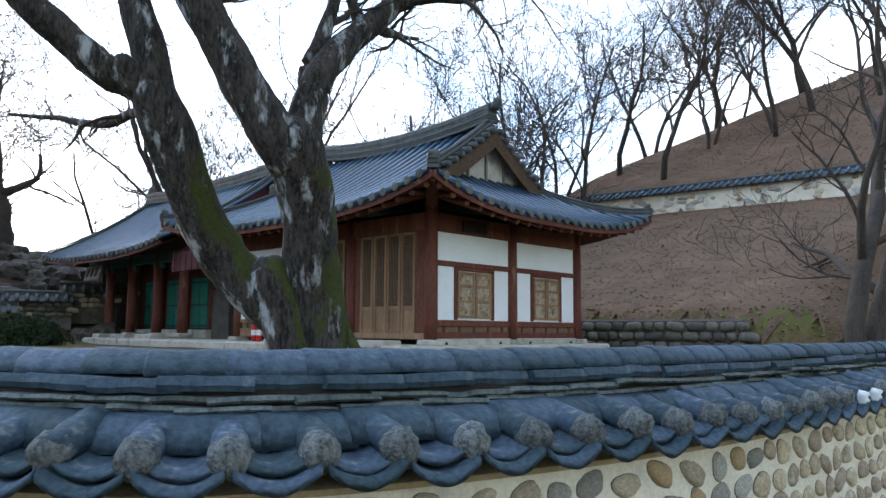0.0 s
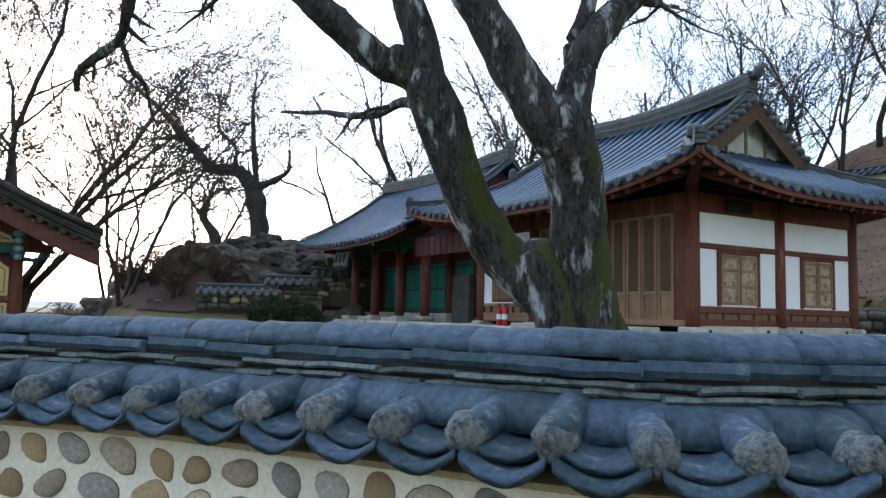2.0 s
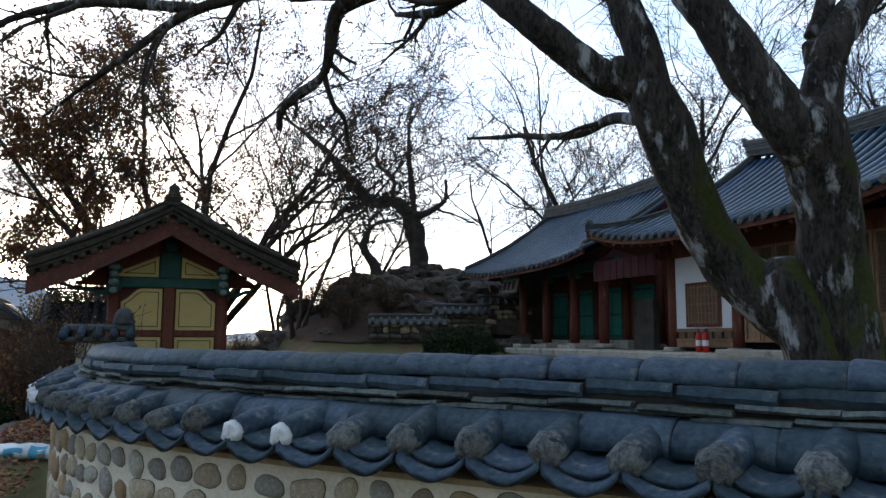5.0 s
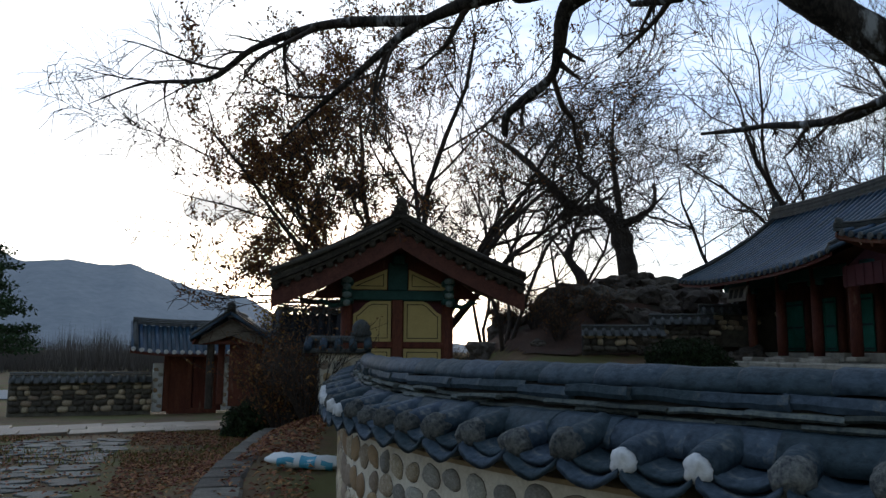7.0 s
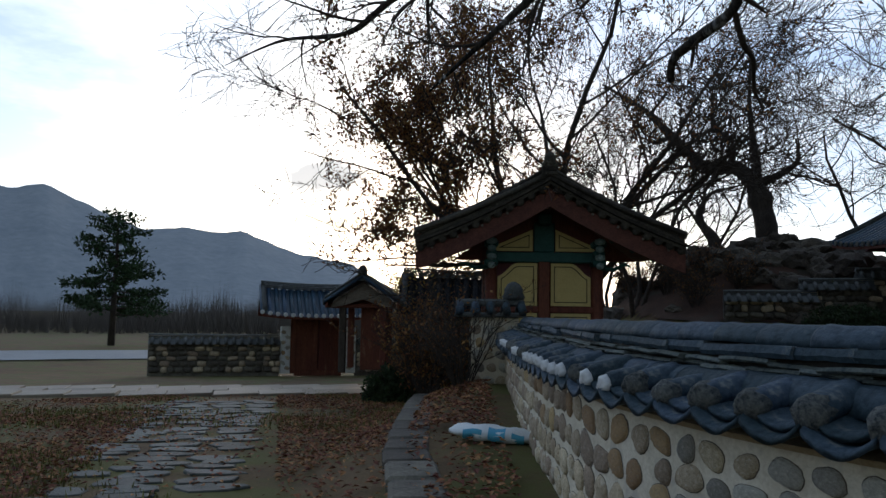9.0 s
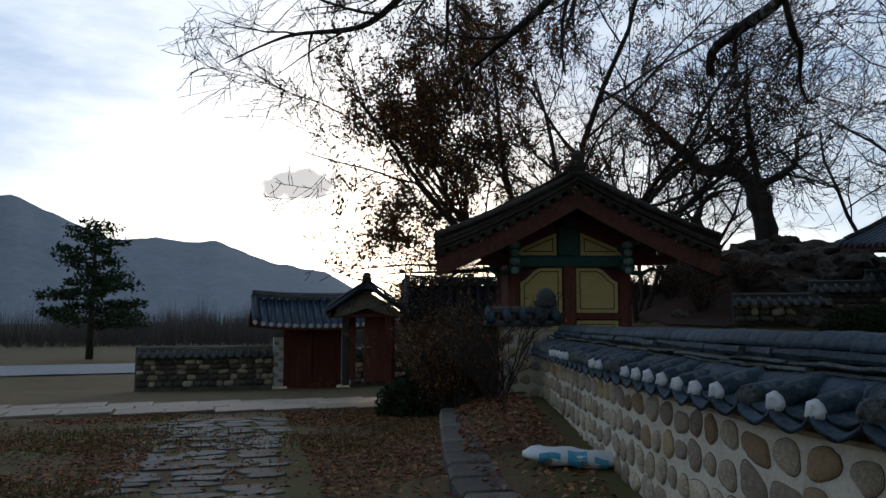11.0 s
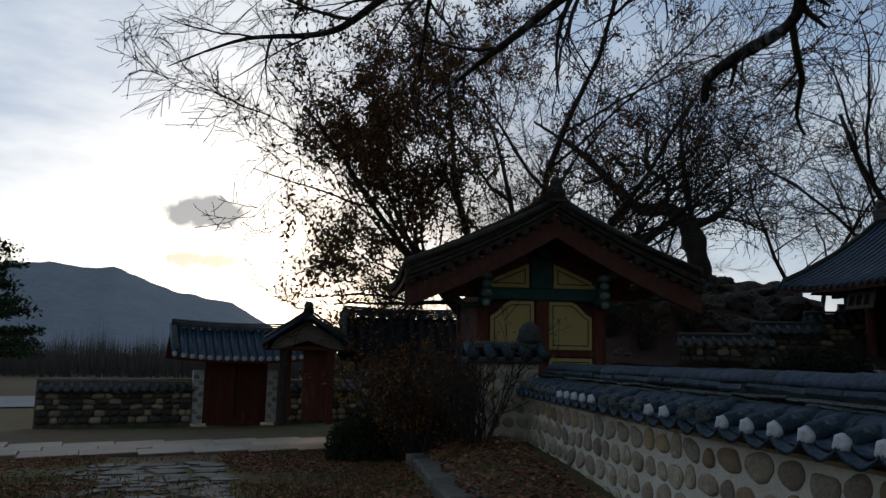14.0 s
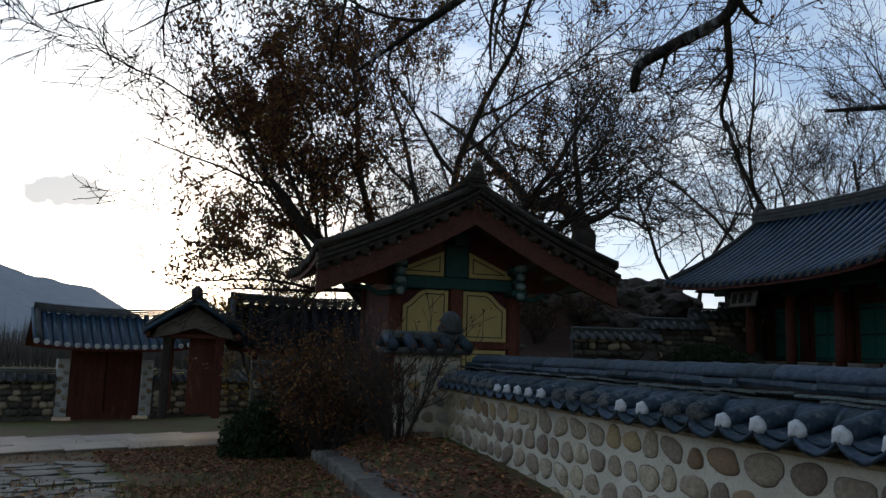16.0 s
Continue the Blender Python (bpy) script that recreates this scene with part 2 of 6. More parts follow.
def mossy(m):
    """Green moss on the side of the bark that faces east and up, in ragged patches on the lower trunk."""
    n, l = m.node_tree.nodes, m.node_tree.links
    b = n["Principled BSDF"]
    col = b.inputs["Base Color"].links[0].from_socket
    geo = n.new("ShaderNodeNewGeometry")
    dot = n.new("ShaderNodeVectorMath")
    dot.operation, dot.inputs[1].default_value = "DOT_PRODUCT", (0.75, -0.25, 0.45)
    l.new(geo.outputs["Normal"], dot.inputs[0])
    t = n.new("ShaderNodeTexNoise")
    t.inputs["Scale"].default_value, t.inputs["Detail"].default_value = 2.2, 8
    tc = n.new("ShaderNodeTexCoord")
    l.new(tc.outputs["Object"], t.inputs["Vector"])
    sep = n.new("ShaderNodeSeparateXYZ")
    l.new(tc.outputs["Object"], sep.inputs[0])
    low = n.new("ShaderNodeMapRange")
    low.inputs["From Min"].default_value, low.inputs["From Max"].default_value, low.inputs["To Min"].default_value, low.inputs["To Max"].default_value = 3.6, 5.2, 0.0, -0.8
    l.new(sep.outputs["Z"], low.inputs["Value"])
    a1 = n.new("ShaderNodeMath")
    a1.operation, a1.inputs[1].default_value = "MULTIPLY_ADD", 0.42
    l.new(dot.outputs["Value"], a1.inputs[0])
    l.new(t.outputs["Fac"], a1.inputs[2])
    a2 = n.new("ShaderNodeMath")
    a2.operation = "ADD"
    l.new(a1.outputs[0], a2.inputs[0])
    l.new(low.outputs["Result"], a2.inputs[1])
    rr_ = n.new("ShaderNodeMapRange")
    rr_.inputs["From Min"].default_value, rr_.inputs["From Max"].default_value = 0.7, 0.84
    l.new(a2.outputs[0], rr_.inputs["Value"])
    mx = n.new("ShaderNodeMix")
    mx.data_type = "RGBA"
    l.new(rr_.outputs["Result"], mx.inputs["Factor"])
    l.new(col, mx.inputs["A"])
    mc = n.new("ShaderNodeValToRGB")
    mc.color_ramp.elements[0].color, mc.color_ramp.elements[1].color = (0.012, 0.018, 0.003, 1), (0.058, 0.066, 0.012, 1)
    t2 = n.new("ShaderNodeTexNoise")
    t2.inputs["Scale"].default_value = 18
    l.new(tc.outputs["Object"], t2.inputs["Vector"])
    l.new(t2.outputs["Fac"], mc.inputs["Fac"])
    l.new(mc.outputs["Color"], mx.inputs["B"])
    l.new(mx.outputs["Result"], b.inputs["Base Color"])
    return m


OLD_BARK = mossy(material("old_bark", (0.008, 0.0065, 0.006), (0.06, 0.05, 0.043), 6, 0.95, 1.0, 26, stretch=(1, 1, 0.3), stain=(0.3, 0.31, 0.32), stain_scale=4.2, stain_cut=0.55))
OLD_BARK.node_tree.nodes["Color Ramp"].color_ramp.elements[0].position = 0.42
OLD_BARK.node_tree.nodes["Color Ramp"].color_ramp.elements[1].position = 0.6
SLOPE_LEAF = material("slope_leaf", (0.08, 0.048, 0.031), (0.25, 0.155, 0.1), 3, 0.9, 0.0, 20, rand=0.5, island=True)
SOIL = material("leafy_slope", (0.07, 0.043, 0.028), (0.19, 0.118, 0.076), 0.9, 1.0, 0.8, 18, stain=(0.12, 0.08, 0.05), stain_scale=0.5, stain_cut=0.56)
MOUND = material("reddish_mound_soil", (0.03, 0.016, 0.011), (0.085, 0.045, 0.03), 1.4, 1.0, 0.9, 18, stain=(0.045, 0.04, 0.028), stain_scale=0.6, stain_cut=0.55)
SHED_TILE = material("weathered_shed_tile", (0.022, 0.02, 0.018), (0.085, 0.075, 0.062), 5, 0.85, 0.5, 40, rand=0.3, stain=(0.13, 0.12, 0.1), stain_scale=8, stain_cut=0.6, spec=0.15)
PALE_TEAL = material("pale_painted_carving", (0.06, 0.13, 0.14), (0.3, 0.38, 0.38), 12, 0.8, 0.4, 50)
BARK_FAR = material("far_bark", (0.025, 0.02, 0.017), (0.075, 0.062, 0.052), 4, 0.95, 0.5, 30, stretch=(1, 1, 0.3))
TWIG = material("twig_bark", (0.028, 0.022, 0.018), (0.075, 0.058, 0.048), 5, 0.95, 0.0, 20)
LEAF = material("dry_brown_leaf", (0.12, 0.05, 0.02), (0.26, 0.12, 0.04), 3, 0.8, 0.0, 20, rand=0.4, island=True)
# leaf colour with the low sun's yellow light painted in
SUNLIT_LEAF = material("sunlit_leaf", (0.25, 0.14, 0.03), (0.42, 0.27, 0.07), 3, 0.8, 0.0, 20, rand=0.4, island=True)
FALLEN = material("fallen_leaf", (0.14, 0.05, 0.028), (0.34, 0.15, 0.08), 3, 0.8, 0.0, 20, rand=0.55, island=True)
PINE = material("pine_needle", (0.015, 0.035, 0.014), (0.045, 0.075, 0.03), 3, 0.9, 0.0, 20, rand=0.35, island=True)
BUSH = material("bush_leaf", (0.012, 0.024, 0.01), (0.035, 0.055, 0.02), 3, 0.85, 0.0, 20, rand=0.4, island=True)
BLADE = material("grass_blade", (0.09, 0.09, 0.025), (0.2, 0.18, 0.06), 3, 0.9, 0.0, 20, rand=0.4, island=True)
GRASS = material("lawn_soil", (0.06, 0.038, 0.018), (0.15, 0.095, 0.045), 1.5, 1.0, 0.8, 25, stain=(0.09, 0.088, 0.024), stain_scale=0.5, stain_cut=0.46)
SLAB = material("path_slab", (0.03, 0.036, 0.034), (0.095, 0.102, 0.094), 3, 0.62, 0.5, 40, rand=0.45, spec=0.3)
ROADSTONE = material("paved_road_stone", (0.155, 0.128, 0.1), (0.275, 0.23, 0.185), 2, 0.6, 0.4, 30, rand=0.2)
# mountain with the haze of the distance painted into its pale blue-grey
MOUNT_HAZE = material("mountain", (0.19, 0.225, 0.26), (0.26, 0.295, 0.33), 0.01, 1.0, 0.0, 0.08)
# brown of the far woods, made paler by haze in the colour
WOODS_HAZE = material("hazy_far_woods", (0.07, 0.062, 0.055), (0.14, 0.12, 0.105), 0.6, 1.0, 0.0, 6)
PAVED = material("pale_water", (0.2, 0.22, 0.24), (0.3, 0.32, 0.34), 0.2, 0.85, 0.0, 4)
BAGW = material("woven_bag", (0.6, 0.66, 0.7), (0.75, 0.8, 0.83), 6, 0.5, 0.3, 60)
BAGB = material("blue_bag_print", (0.06, 0.3, 0.5), (0.1, 0.42, 0.6), 6, 0.5, 0.2, 60)
REDPAINT = material("extinguisher_red", (0.5, 0.02, 0.015), (0.6, 0.04, 0.03), 4, 0.35, 0.0, 20)
METAL = material("dark_metal", (0.03, 0.03, 0.03), (0.08, 0.08, 0.08), 6, 0.4, 0.1, 40, metal=0.8)

# ---- mesh tools ----
class Mesh:
    """Verts and faces gathered for one part."""
    def __init__(self):
        self.v, self.f = [], []

    def add(self, verts, faces):
        o = len(self.v)
        self.v += [tuple(p) for p in verts]
        self.f += [tuple(i + o for i in f) for f in faces]
        return self

    def box(self, x0, y0, z0, x1, y1, z1, bevel=0.01, m=None):
        """A box with chamfered edges."""
        lo, hi = (min(x0, x1), min(y0, y1), min(z0, z1)), (max(x0, x1), max(y0, y1), max(z0, z1))
        b = min(bevel, 0.3 * min(h - l for l, h in zip(lo, hi)))
        verts, index = [], {}
        for i in range(8):
            s = [(i >> k) & 1 for k in range(3)]
            for ax in range(3):
                p = [(hi[k] if s[k] else lo[k]) for k in range(3)]
                for k in range(3):
                    if k != ax:
                        p[k] += -b if s[k] else b
                index[i, ax] = len(verts)
                verts.append(p)
        faces = []
        for ax in range(3):
            u, w = (ax + 1) % 3, (ax + 2) % 3
            for side in (0, 1):
                ring = [index[(side << ax) | (p << u) | (q << w), ax] for p, q in ((0, 0), (1, 0), (1, 1), (0, 1))]
                faces.append(ring if side else ring[::-1])
            for p in (0, 1):
                for q in (0, 1):
                    i0 = (p << u) | (q << w)
                    i1 = i0 | (1 << ax)
                    ring = [index[i0, u], index[i1, u], index[i1, w], index[i0, w]]
                    faces.append(ring if p != q else ring[::-1])
        for i in range(8):
            ring = [index[i, 0], index[i, 1], index[i, 2]]
            faces.append(ring if bin(i).count("1") % 2 else ring[::-1])
        if m is not None:
            verts = [m @ Vector(p) for p in verts]
        return self.add(verts, faces)

    def tube(self, pts, radii, sides=6, cap=True):
        pts = [Vector(p) for p in pts]
        up = Vector((0.13, 0.37, 0.92)).normalized()
        verts, faces = [], []
        for i, p in enumerate(pts):
            d = (pts[min(i + 1, len(pts) - 1)] - pts[max(i - 1, 0)]).normalized()
            s = d.cross(up)
            if s.length < 1e-3:
                s = d.cross(Vector((1, 0, 0)))
            s.normalize()
            t = s.cross(d)
            for k in range(sides):
                an = 2 * math.pi * k / sides
                verts.append(p + radii[i] * (math.cos(an) * s + math.sin(an) * t))
        for i in range(len(pts) - 1):
            for k in range(sides):
                k2 = (k + 1) % sides
                faces.append((i * sides + k, i * sides + k2, (i + 1) * sides + k2, (i + 1) * sides + k))
        if cap:
            faces.append(tuple(range(sides))[::-1])
            faces.append(tuple((len(pts) - 1) * sides + k for k in range(sides)))
        return self.add(verts, faces)

    def loft(self, rings, closed=True, cap=True):
        n = len(rings[0])
        verts = [p for r in rings for p in r]
        faces = []
        for i in range(len(rings) - 1):
            for k in range(n if closed else n - 1):
                k2 = (k + 1) % n
                faces.append((i * n + k, i * n + k2, (i + 1) * n + k2, (i + 1) * n + k))
        if cap and closed:
            faces.append(tuple(range(n))[::-1])
            faces.append(tuple((len(rings) - 1) * n + k for k in range(n)))
        return self.add(verts, faces)

    def lathe(self, x, y, profile, sides=10):
        """profile: (radius, z) from below."""
        return self.loft([[(x + r * math.cos(2 * math.pi * k / sides), y + r * math.sin(2 * math.pi * k / sides), z) for k in range(sides)] for r, z in profile])

    def sheet(self, rows):
        n = len(rows[0])
        return self.add([p for r in rows for p in r], [(i * n + k, i * n + k + 1, (i + 1) * n + k + 1, (i + 1) * n + k) for i in range(len(rows) - 1) for k in range(n - 1)])

    def prism(self, outline, y0, y1):
        """outline in x, z, drawn out from y0 to y1."""
        n = len(outline)
        return self.add([(x, y0, z) for x, z in outline] + [(x, y1, z) for x, z in outline],
                        [tuple(range(n)), tuple(range(2 * n - 1, n - 1, -1))] + [(i, i + n, (i + 1) % n + n, (i + 1) % n) for i in range(n)])

    def data(self, name, mat, smooth=False):
        me = bpy.data.meshes.new(name)
        me.from_pydata(self.v, [], self.f)
        me.materials.append(mat)
        if smooth:
            me.polygons.foreach_set("use_smooth", [True] * len(me.polygons))
        me.update()
        return me


def part(name, mesh, mat, parent=None, label="", smooth=False, m=None):
    """One mesh object, under a thing when parent is given."""
    ob = new(name, mesh.data(name, mat, smooth) if isinstance(mesh, Mesh) else mesh)
    if m is not None:
        ob.matrix_basis = m
    if parent:
        ob.parent = parent
    return tagged(ob, label)


def thing(name, m, label, category, group="", kind=""):
    ob = new(name)
    ob.matrix_basis = m
    return tagged(ob, label, category, group, kind)


def smooth01(x):
    x = max(0.0, min(1.0, x))
    return x * x * (3 - 2 * x)


def catmull(pts, step):
    """Points every step metres along a smooth line through pts."""
    pts = [Vector(p) for p in pts]
    fine = []
    for i in range(len(pts) - 1):
        p0, p1, p2, p3 = pts[max(i - 1, 0)], pts[i], pts[i + 1], pts[min(i + 2, len(pts) - 1)]
        for k in range(40):
            t = k / 40
            fine.append(0.5 * ((2 * p1) + (p2 - p0) * t + (2 * p0 - 5 * p1 + 4 * p2 - p3) * t * t + (3 * p1 - p0 - 3 * p2 + p3) * t ** 3))
    fine.append(pts[-1])
    out, run = [fine[0]], 0.0
    for a_, b_ in zip(fine, fine[1:]):
        d = (b_ - a_).length
        while run + d >= step:
            a_ = a_.lerp(b_, (step - run) / d)
            d = (b_ - a_).length
            run = 0.0
            out.append(a_.copy())
        run += d
    return out

# ---- the line of the boundary wall's eaves, from its outer end past the kink to its end by the shrine shed ----
EAVE_LINE = [(4.6, 7.0), (3.4, 5.65), (2.6, 4.82), (1.9, 4.08), (1.3, 3.52), (0.75, 3.08), (0.1, 2.65), (-0.45, 2.38), (-1.0, 2.29), (-1.9, 2.49), (-2.9, 2.69), (-4.2, 2.78), (-5.4, 3.02), (-6.45, 3.5), (-7.3, 4.1), (-8.3, 5.0), (-9.2, 5.85), (-11.0, 7.65), (-12.6, 9.3)]
LINE_PTS = catmull([(x, y, 0) for x, y in EAVE_LINE], 0.1)
LP = np.array([(p.x, p.y) for p in LINE_PTS])
COURT = [(14.0, 20.0), (9.0, 14.0)] + EAVE_LINE + [(-14.6, 12.0), (-16.5, 15.5), (-21.0, 22.0), (-34.0, 36.0)]
CP = np.array([(p.x, p.y) for p in catmull([(x, y, 0) for x, y in COURT], 0.25)])


def side(px, py, line):
    """Distance to a line and on which side: positive behind it, where the court lies."""
    d = (line[:, 0] - px) ** 2 + (line[:, 1] - py) ** 2
    i = min(max(int(d.argmin()), 1), len(line) - 2)
    t = line[i + 1] - line[i - 1]
    s = t[0] * (py - line[i, 1]) - t[1] * (px - line[i, 0])
    return math.copysign(math.sqrt(d[i]), -s)


def hill(x, y):
    """Height of the eastern slope over the court: a bank that rises to a crest, higher towards the east."""
    d = 0.4 * (x - 3) + 0.5 * (y - 18) - 2.0
    if d <= 0:
        return 0.0
    z = 0.75 * smooth01(d / 0.35) + 0.64 * d + (0.9 if d > 7.4 else 0.0) + max(0, d - 7.4) * 0.35
    tan = x / max(y, 1)
    crest = 5.9 + (tan - 0.13) * 26 if tan < 0.2 else 7.75 + (tan - 0.2) * 16
    return min(z, crest, 22) * smooth01((tan - 0.03) / 0.08) * (1 - smooth01((x - 60) / 200)) * (1 - smooth01((y - 60) / 60))


def ground_z(x, y):
    s = -0.8 * x + 0.6 * y
    out = -0.05 - 0.0008 * min(max(s, 0), 34) ** 2 if s > 0 else -0.05
    if x < 16 and y < 40 and x > -36 and y > -4:
        d = side(x, y, CP)
        near = smooth01(1 - (-d - 0.1) / 2.2)
        out += near * (0.12 + 0.5 * smooth01((-x - 5) / 8)) * (1 - smooth01((-x - 14) / 3))
        k = smooth01((d - 0.42) / 0.3) if -12.8 < x < 5 else smooth01((d - 0.15) / 3.0)
    else:
        k = 1.0 if (y > 40 and x > -40 and x > -y) or x >= 16 and y > x * 1.1 else 0.0
    z = out + k * (1.05 - out)
    mound = 2.9 * math.exp(-(((x + 16.3) / 4.8) ** 2 + ((y - 30) / 5.5) ** 2) ** 1.4) + 0.9 * math.exp(-(((x + 23) / 5) ** 2 + ((y - 27) / 6) ** 2))
    z += k * hill(x, y) + mound * (1 + 0.12 * noise.noise(Vector((x * 0.6, y * 0.6, 0))))
    z += 0.025 * noise.noise(Vector((x * 0.9, y * 0.9, 3.0)))
    return z


def axis(lo, hi, step, far):
    a_ = list(np.arange(lo, hi + step / 2, step))
    d, p, q = step, a_[0], a_[-1]
    left, right = [], []
    while q < far or p > -far:
        d *= 1.25
        p, q = p - d, q + d
        left.append(p)
        right.append(q)
    return left[::-1] + a_ + right


gx, gy = axis(-34, 16, 0.3, 2500), axis(-5, 38, 0.3, 2500)
gm = Mesh().sheet([[(x, y, ground_z(x, y)) for x in gx] for y in gy])
tagged(part("ground", gm, GRASS, smooth=True), "autumn lawn and bare soil strewn with leaves", "ground", kind="structure")

hx, hy = list(np.arange(2.0, 40, 0.4)), list(np.arange(14, 64, 0.4))
hm = Mesh()
hidx = {}
for i, x in enumerate(hx):
    for j, y in enumerate(hy):
        if hill(x, y) > 0.03:
            hidx[i, j] = len(hm.v)
            hm.v.append((x, y, ground_z(x, y) + 0.05))
for (i, j) in list(hidx):
    q = [hidx.get(k) for k in ((i, j), (i + 1, j), (i + 1, j + 1), (i, j + 1))]
    if None not in q:
        hm.f.append(tuple(q))
tagged(part("slope", hm, SOIL, smooth=True), "steep brown slope covered with leaf litter", "slope", kind="structure")

mm = Mesh()
midx = {}
for i, x in enumerate(np.arange(-29, -8, 0.3)):
    for j, y in enumerate(np.arange(19.5, 38, 0.3)):
        if ground_z(x, y) > 1.3:
            midx[i, j] = len(mm.v)
            mm.v.append((x, y, ground_z(x, y) + 0.05))
for (i, j) in list(midx):
    q = [midx.get(k) for k in ((i, j), (i + 1, j), (i + 1, j + 1), (i, j + 1))]
    if None not in q:
        mm.f.append(tuple(q))
tagged(part("mound", mm, MOUND, smooth=True), "brown earth mound with leaf litter", "mound", kind="structure")

# ---- the tiled boundary wall ----
def frame_at(i):
    p = LINE_PTS[i]
    t = (LINE_PTS[min(i + 1, len(LINE_PTS) - 1)] - LINE_PTS[max(i - 1, 0)]).normalized()
    return p, t, Vector((-t.y, t.x, 0))   # along the line, and out towards the walker


boundary = thing("wall_south", pose(0, 0, 0), "long curving plastered stone wall capped with dark grey roof tiles", "wall", kind="structure")
N = len(LINE_PTS)
ins = lambda i, off, z: (lambda p, t, n: (p.x + n.x * off, p.y + n.y * off, z))(*frame_at(i))
rings = [[ins(i, -0.13, -0.3), ins(i, -0.13, 0.97), ins(i, -0.16, 0.99), ins(i, -0.70, 0.99), ins(i, -0.72, 0.97), ins(i, -0.72, -0.3)] for i in range(N)]
part("wall_body", Mesh().loft(rings), PLASTER, boundary)
rings = [[ins(i, -0.09, 0.975), ins(i, -0.07, 1.0), ins(i, -0.4, 1.06), ins(i, -0.77, 1.0), ins(i, -0.75, 0.975)] for i in range(N)]
# blocks the view through the courses; its near black paints the gaps' shade
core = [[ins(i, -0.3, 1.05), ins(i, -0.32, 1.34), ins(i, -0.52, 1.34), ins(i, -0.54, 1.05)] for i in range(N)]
part("ridge_core", Mesh().loft(core), DARK, boundary, "core behind the tile courses, near black for the shade in their gaps")
part("eave_bed", Mesh().loft(rings), CLAY, boundary, "ochre clay bed under the tiles")


def half_pipe(length, r, thick, up=True, sides=8, taper=0.0):
    """A curved roof tile along y, its crown up (or its hollow up)."""
    rings_ = []
    for y, k in ((0, 1.0), (length, 1.0 - taper)):
        ring = [(-math.cos(math.pi * j / sides) * r * k, y, (math.sin(math.pi * j / sides) * r * k) * (1 if up else -1)) for j in range(sides + 1)]
        ring += [(-math.cos(math.pi * j / sides) * (r - thick) * k, y, (math.sin(math.pi * j / sides) * (r - thick) * k) * (1 if up else -1)) for j in range(sides, -1, -1)]
        rings_.append(ring)
    return Mesh().loft(rings_, cap=True)


rng = random.Random(4)
def worn(mesh, amp, freq, seed):
    """Chips and dents: moves the points by noise."""
    for i, p in enumerate(mesh.v):
        q = Vector(p) * freq + Vector((seed * 7.3, seed * 3.1, seed))
        mesh.v[i] = (p[0] + amp * noise.noise(q), p[1] + amp * noise.noise(q + Vector((9, 0, 0))), p[2] + amp * noise.noise(q + Vector((0, 9, 0))))
    return mesh


def arc(r, y, lo=-0.38, turn=1.24, n_=9):
    return [(r * math.cos(math.pi * (j / n_) * turn + lo), y, r * math.sin(math.pi * (j / n_) * turn + lo)) for j in range(n_ + 1)]


def round_at(r, y, n_=14):
    return [(r * math.cos(2 * math.pi * j / n_), y, r * math.sin(2 * math.pi * j / n_)) for j in range(n_)]


convexes = [worn(Mesh().loft([arc(r, y) for y, r in ((0.0, 0.056), (0.03, 0.061), (0.08, 0.063), (0.14, 0.064), (0.2, 0.063), (0.25, 0.062))]), 0.007, 14, k).data("crown_tile", TILE, True) for k in range(6)]
convex = convexes[0]
discs = [worn(Mesh().loft([round_at(r, y) for y, r in ((0.06, 0.06), (0.04, 0.065), (0.012, 0.064), (-0.014, 0.057), (-0.03, 0.044), (-0.038, 0.026), (-0.04, 0.008))]), 0.017, 30, k + 11).data("tile_end", TILE_END, True) for k in range(8)]
disc_lime = worn(Mesh().loft([round_at(r, y) for y, r in ((0.04, 0.044), (-0.03, 0.047), (-0.048, 0.038), (-0.054, 0.012))]), 0.018, 30, 3).data("lime_tile_end", LIME, True)


def pan(depth, drop, seed, width=0.128):
    """A hollow tile between two crowns, with its drip lip."""
    rings_ = []
    for y, z in ((-0.035, -0.014), (-0.012, 0.0), (0.08, 0.012), (0.2, 0.03), (0.34, 0.05)):
        ring = [(width * (j / 6 - 1), y, z + depth * ((j / 6 - 1) ** 2) - depth) for j in range(13)]
        ring += [(p[0], p[1], p[2] - drop) for p in ring[::-1]]
        rings_.append(ring)
    return worn(Mesh().loft(rings_), 0.006, 12, seed).data("pan_tile", TILE, True)


pans_low, pans_high = [pan(0.058, 0.022, k) for k in range(4)], [pan(0.052, 0.018, k + 5) for k in range(4)]


def flat(h, half, seed, mat=MOSSY):
    xs = [-0.155 + 0.0775 * k for k in range(5)]
    return worn(Mesh().loft([[(x, y, z) for y, z in ((-half + 0.012, 0.0), (-half, h * 0.4), (-half + 0.01, h), (half - 0.01, h), (half, h * 0.4), (half - 0.012, 0.0))] for x in xs]), 0.008, 11, seed).data("flat_tile", mat)


flats = [flat(0.023, 0.16, k) for k in range(6)]
thicks = [flat(0.05, 0.135, k + 8, TILE) for k in range(5)]
caps = [worn(Mesh().loft([[(x, r * 1.25 * math.cos(math.pi * j / 8), r * math.sin(math.pi * j / 8)) for j in range(9)] for x, r in ((-0.165, 0.082), (-0.15, 0.088), (-0.05, 0.086), (0.05, 0.085), (0.15, 0.083), (0.165, 0.077))]), 0.0055, 9, k + 20).data("cap_tile", TILE, True) for k in range(5)]
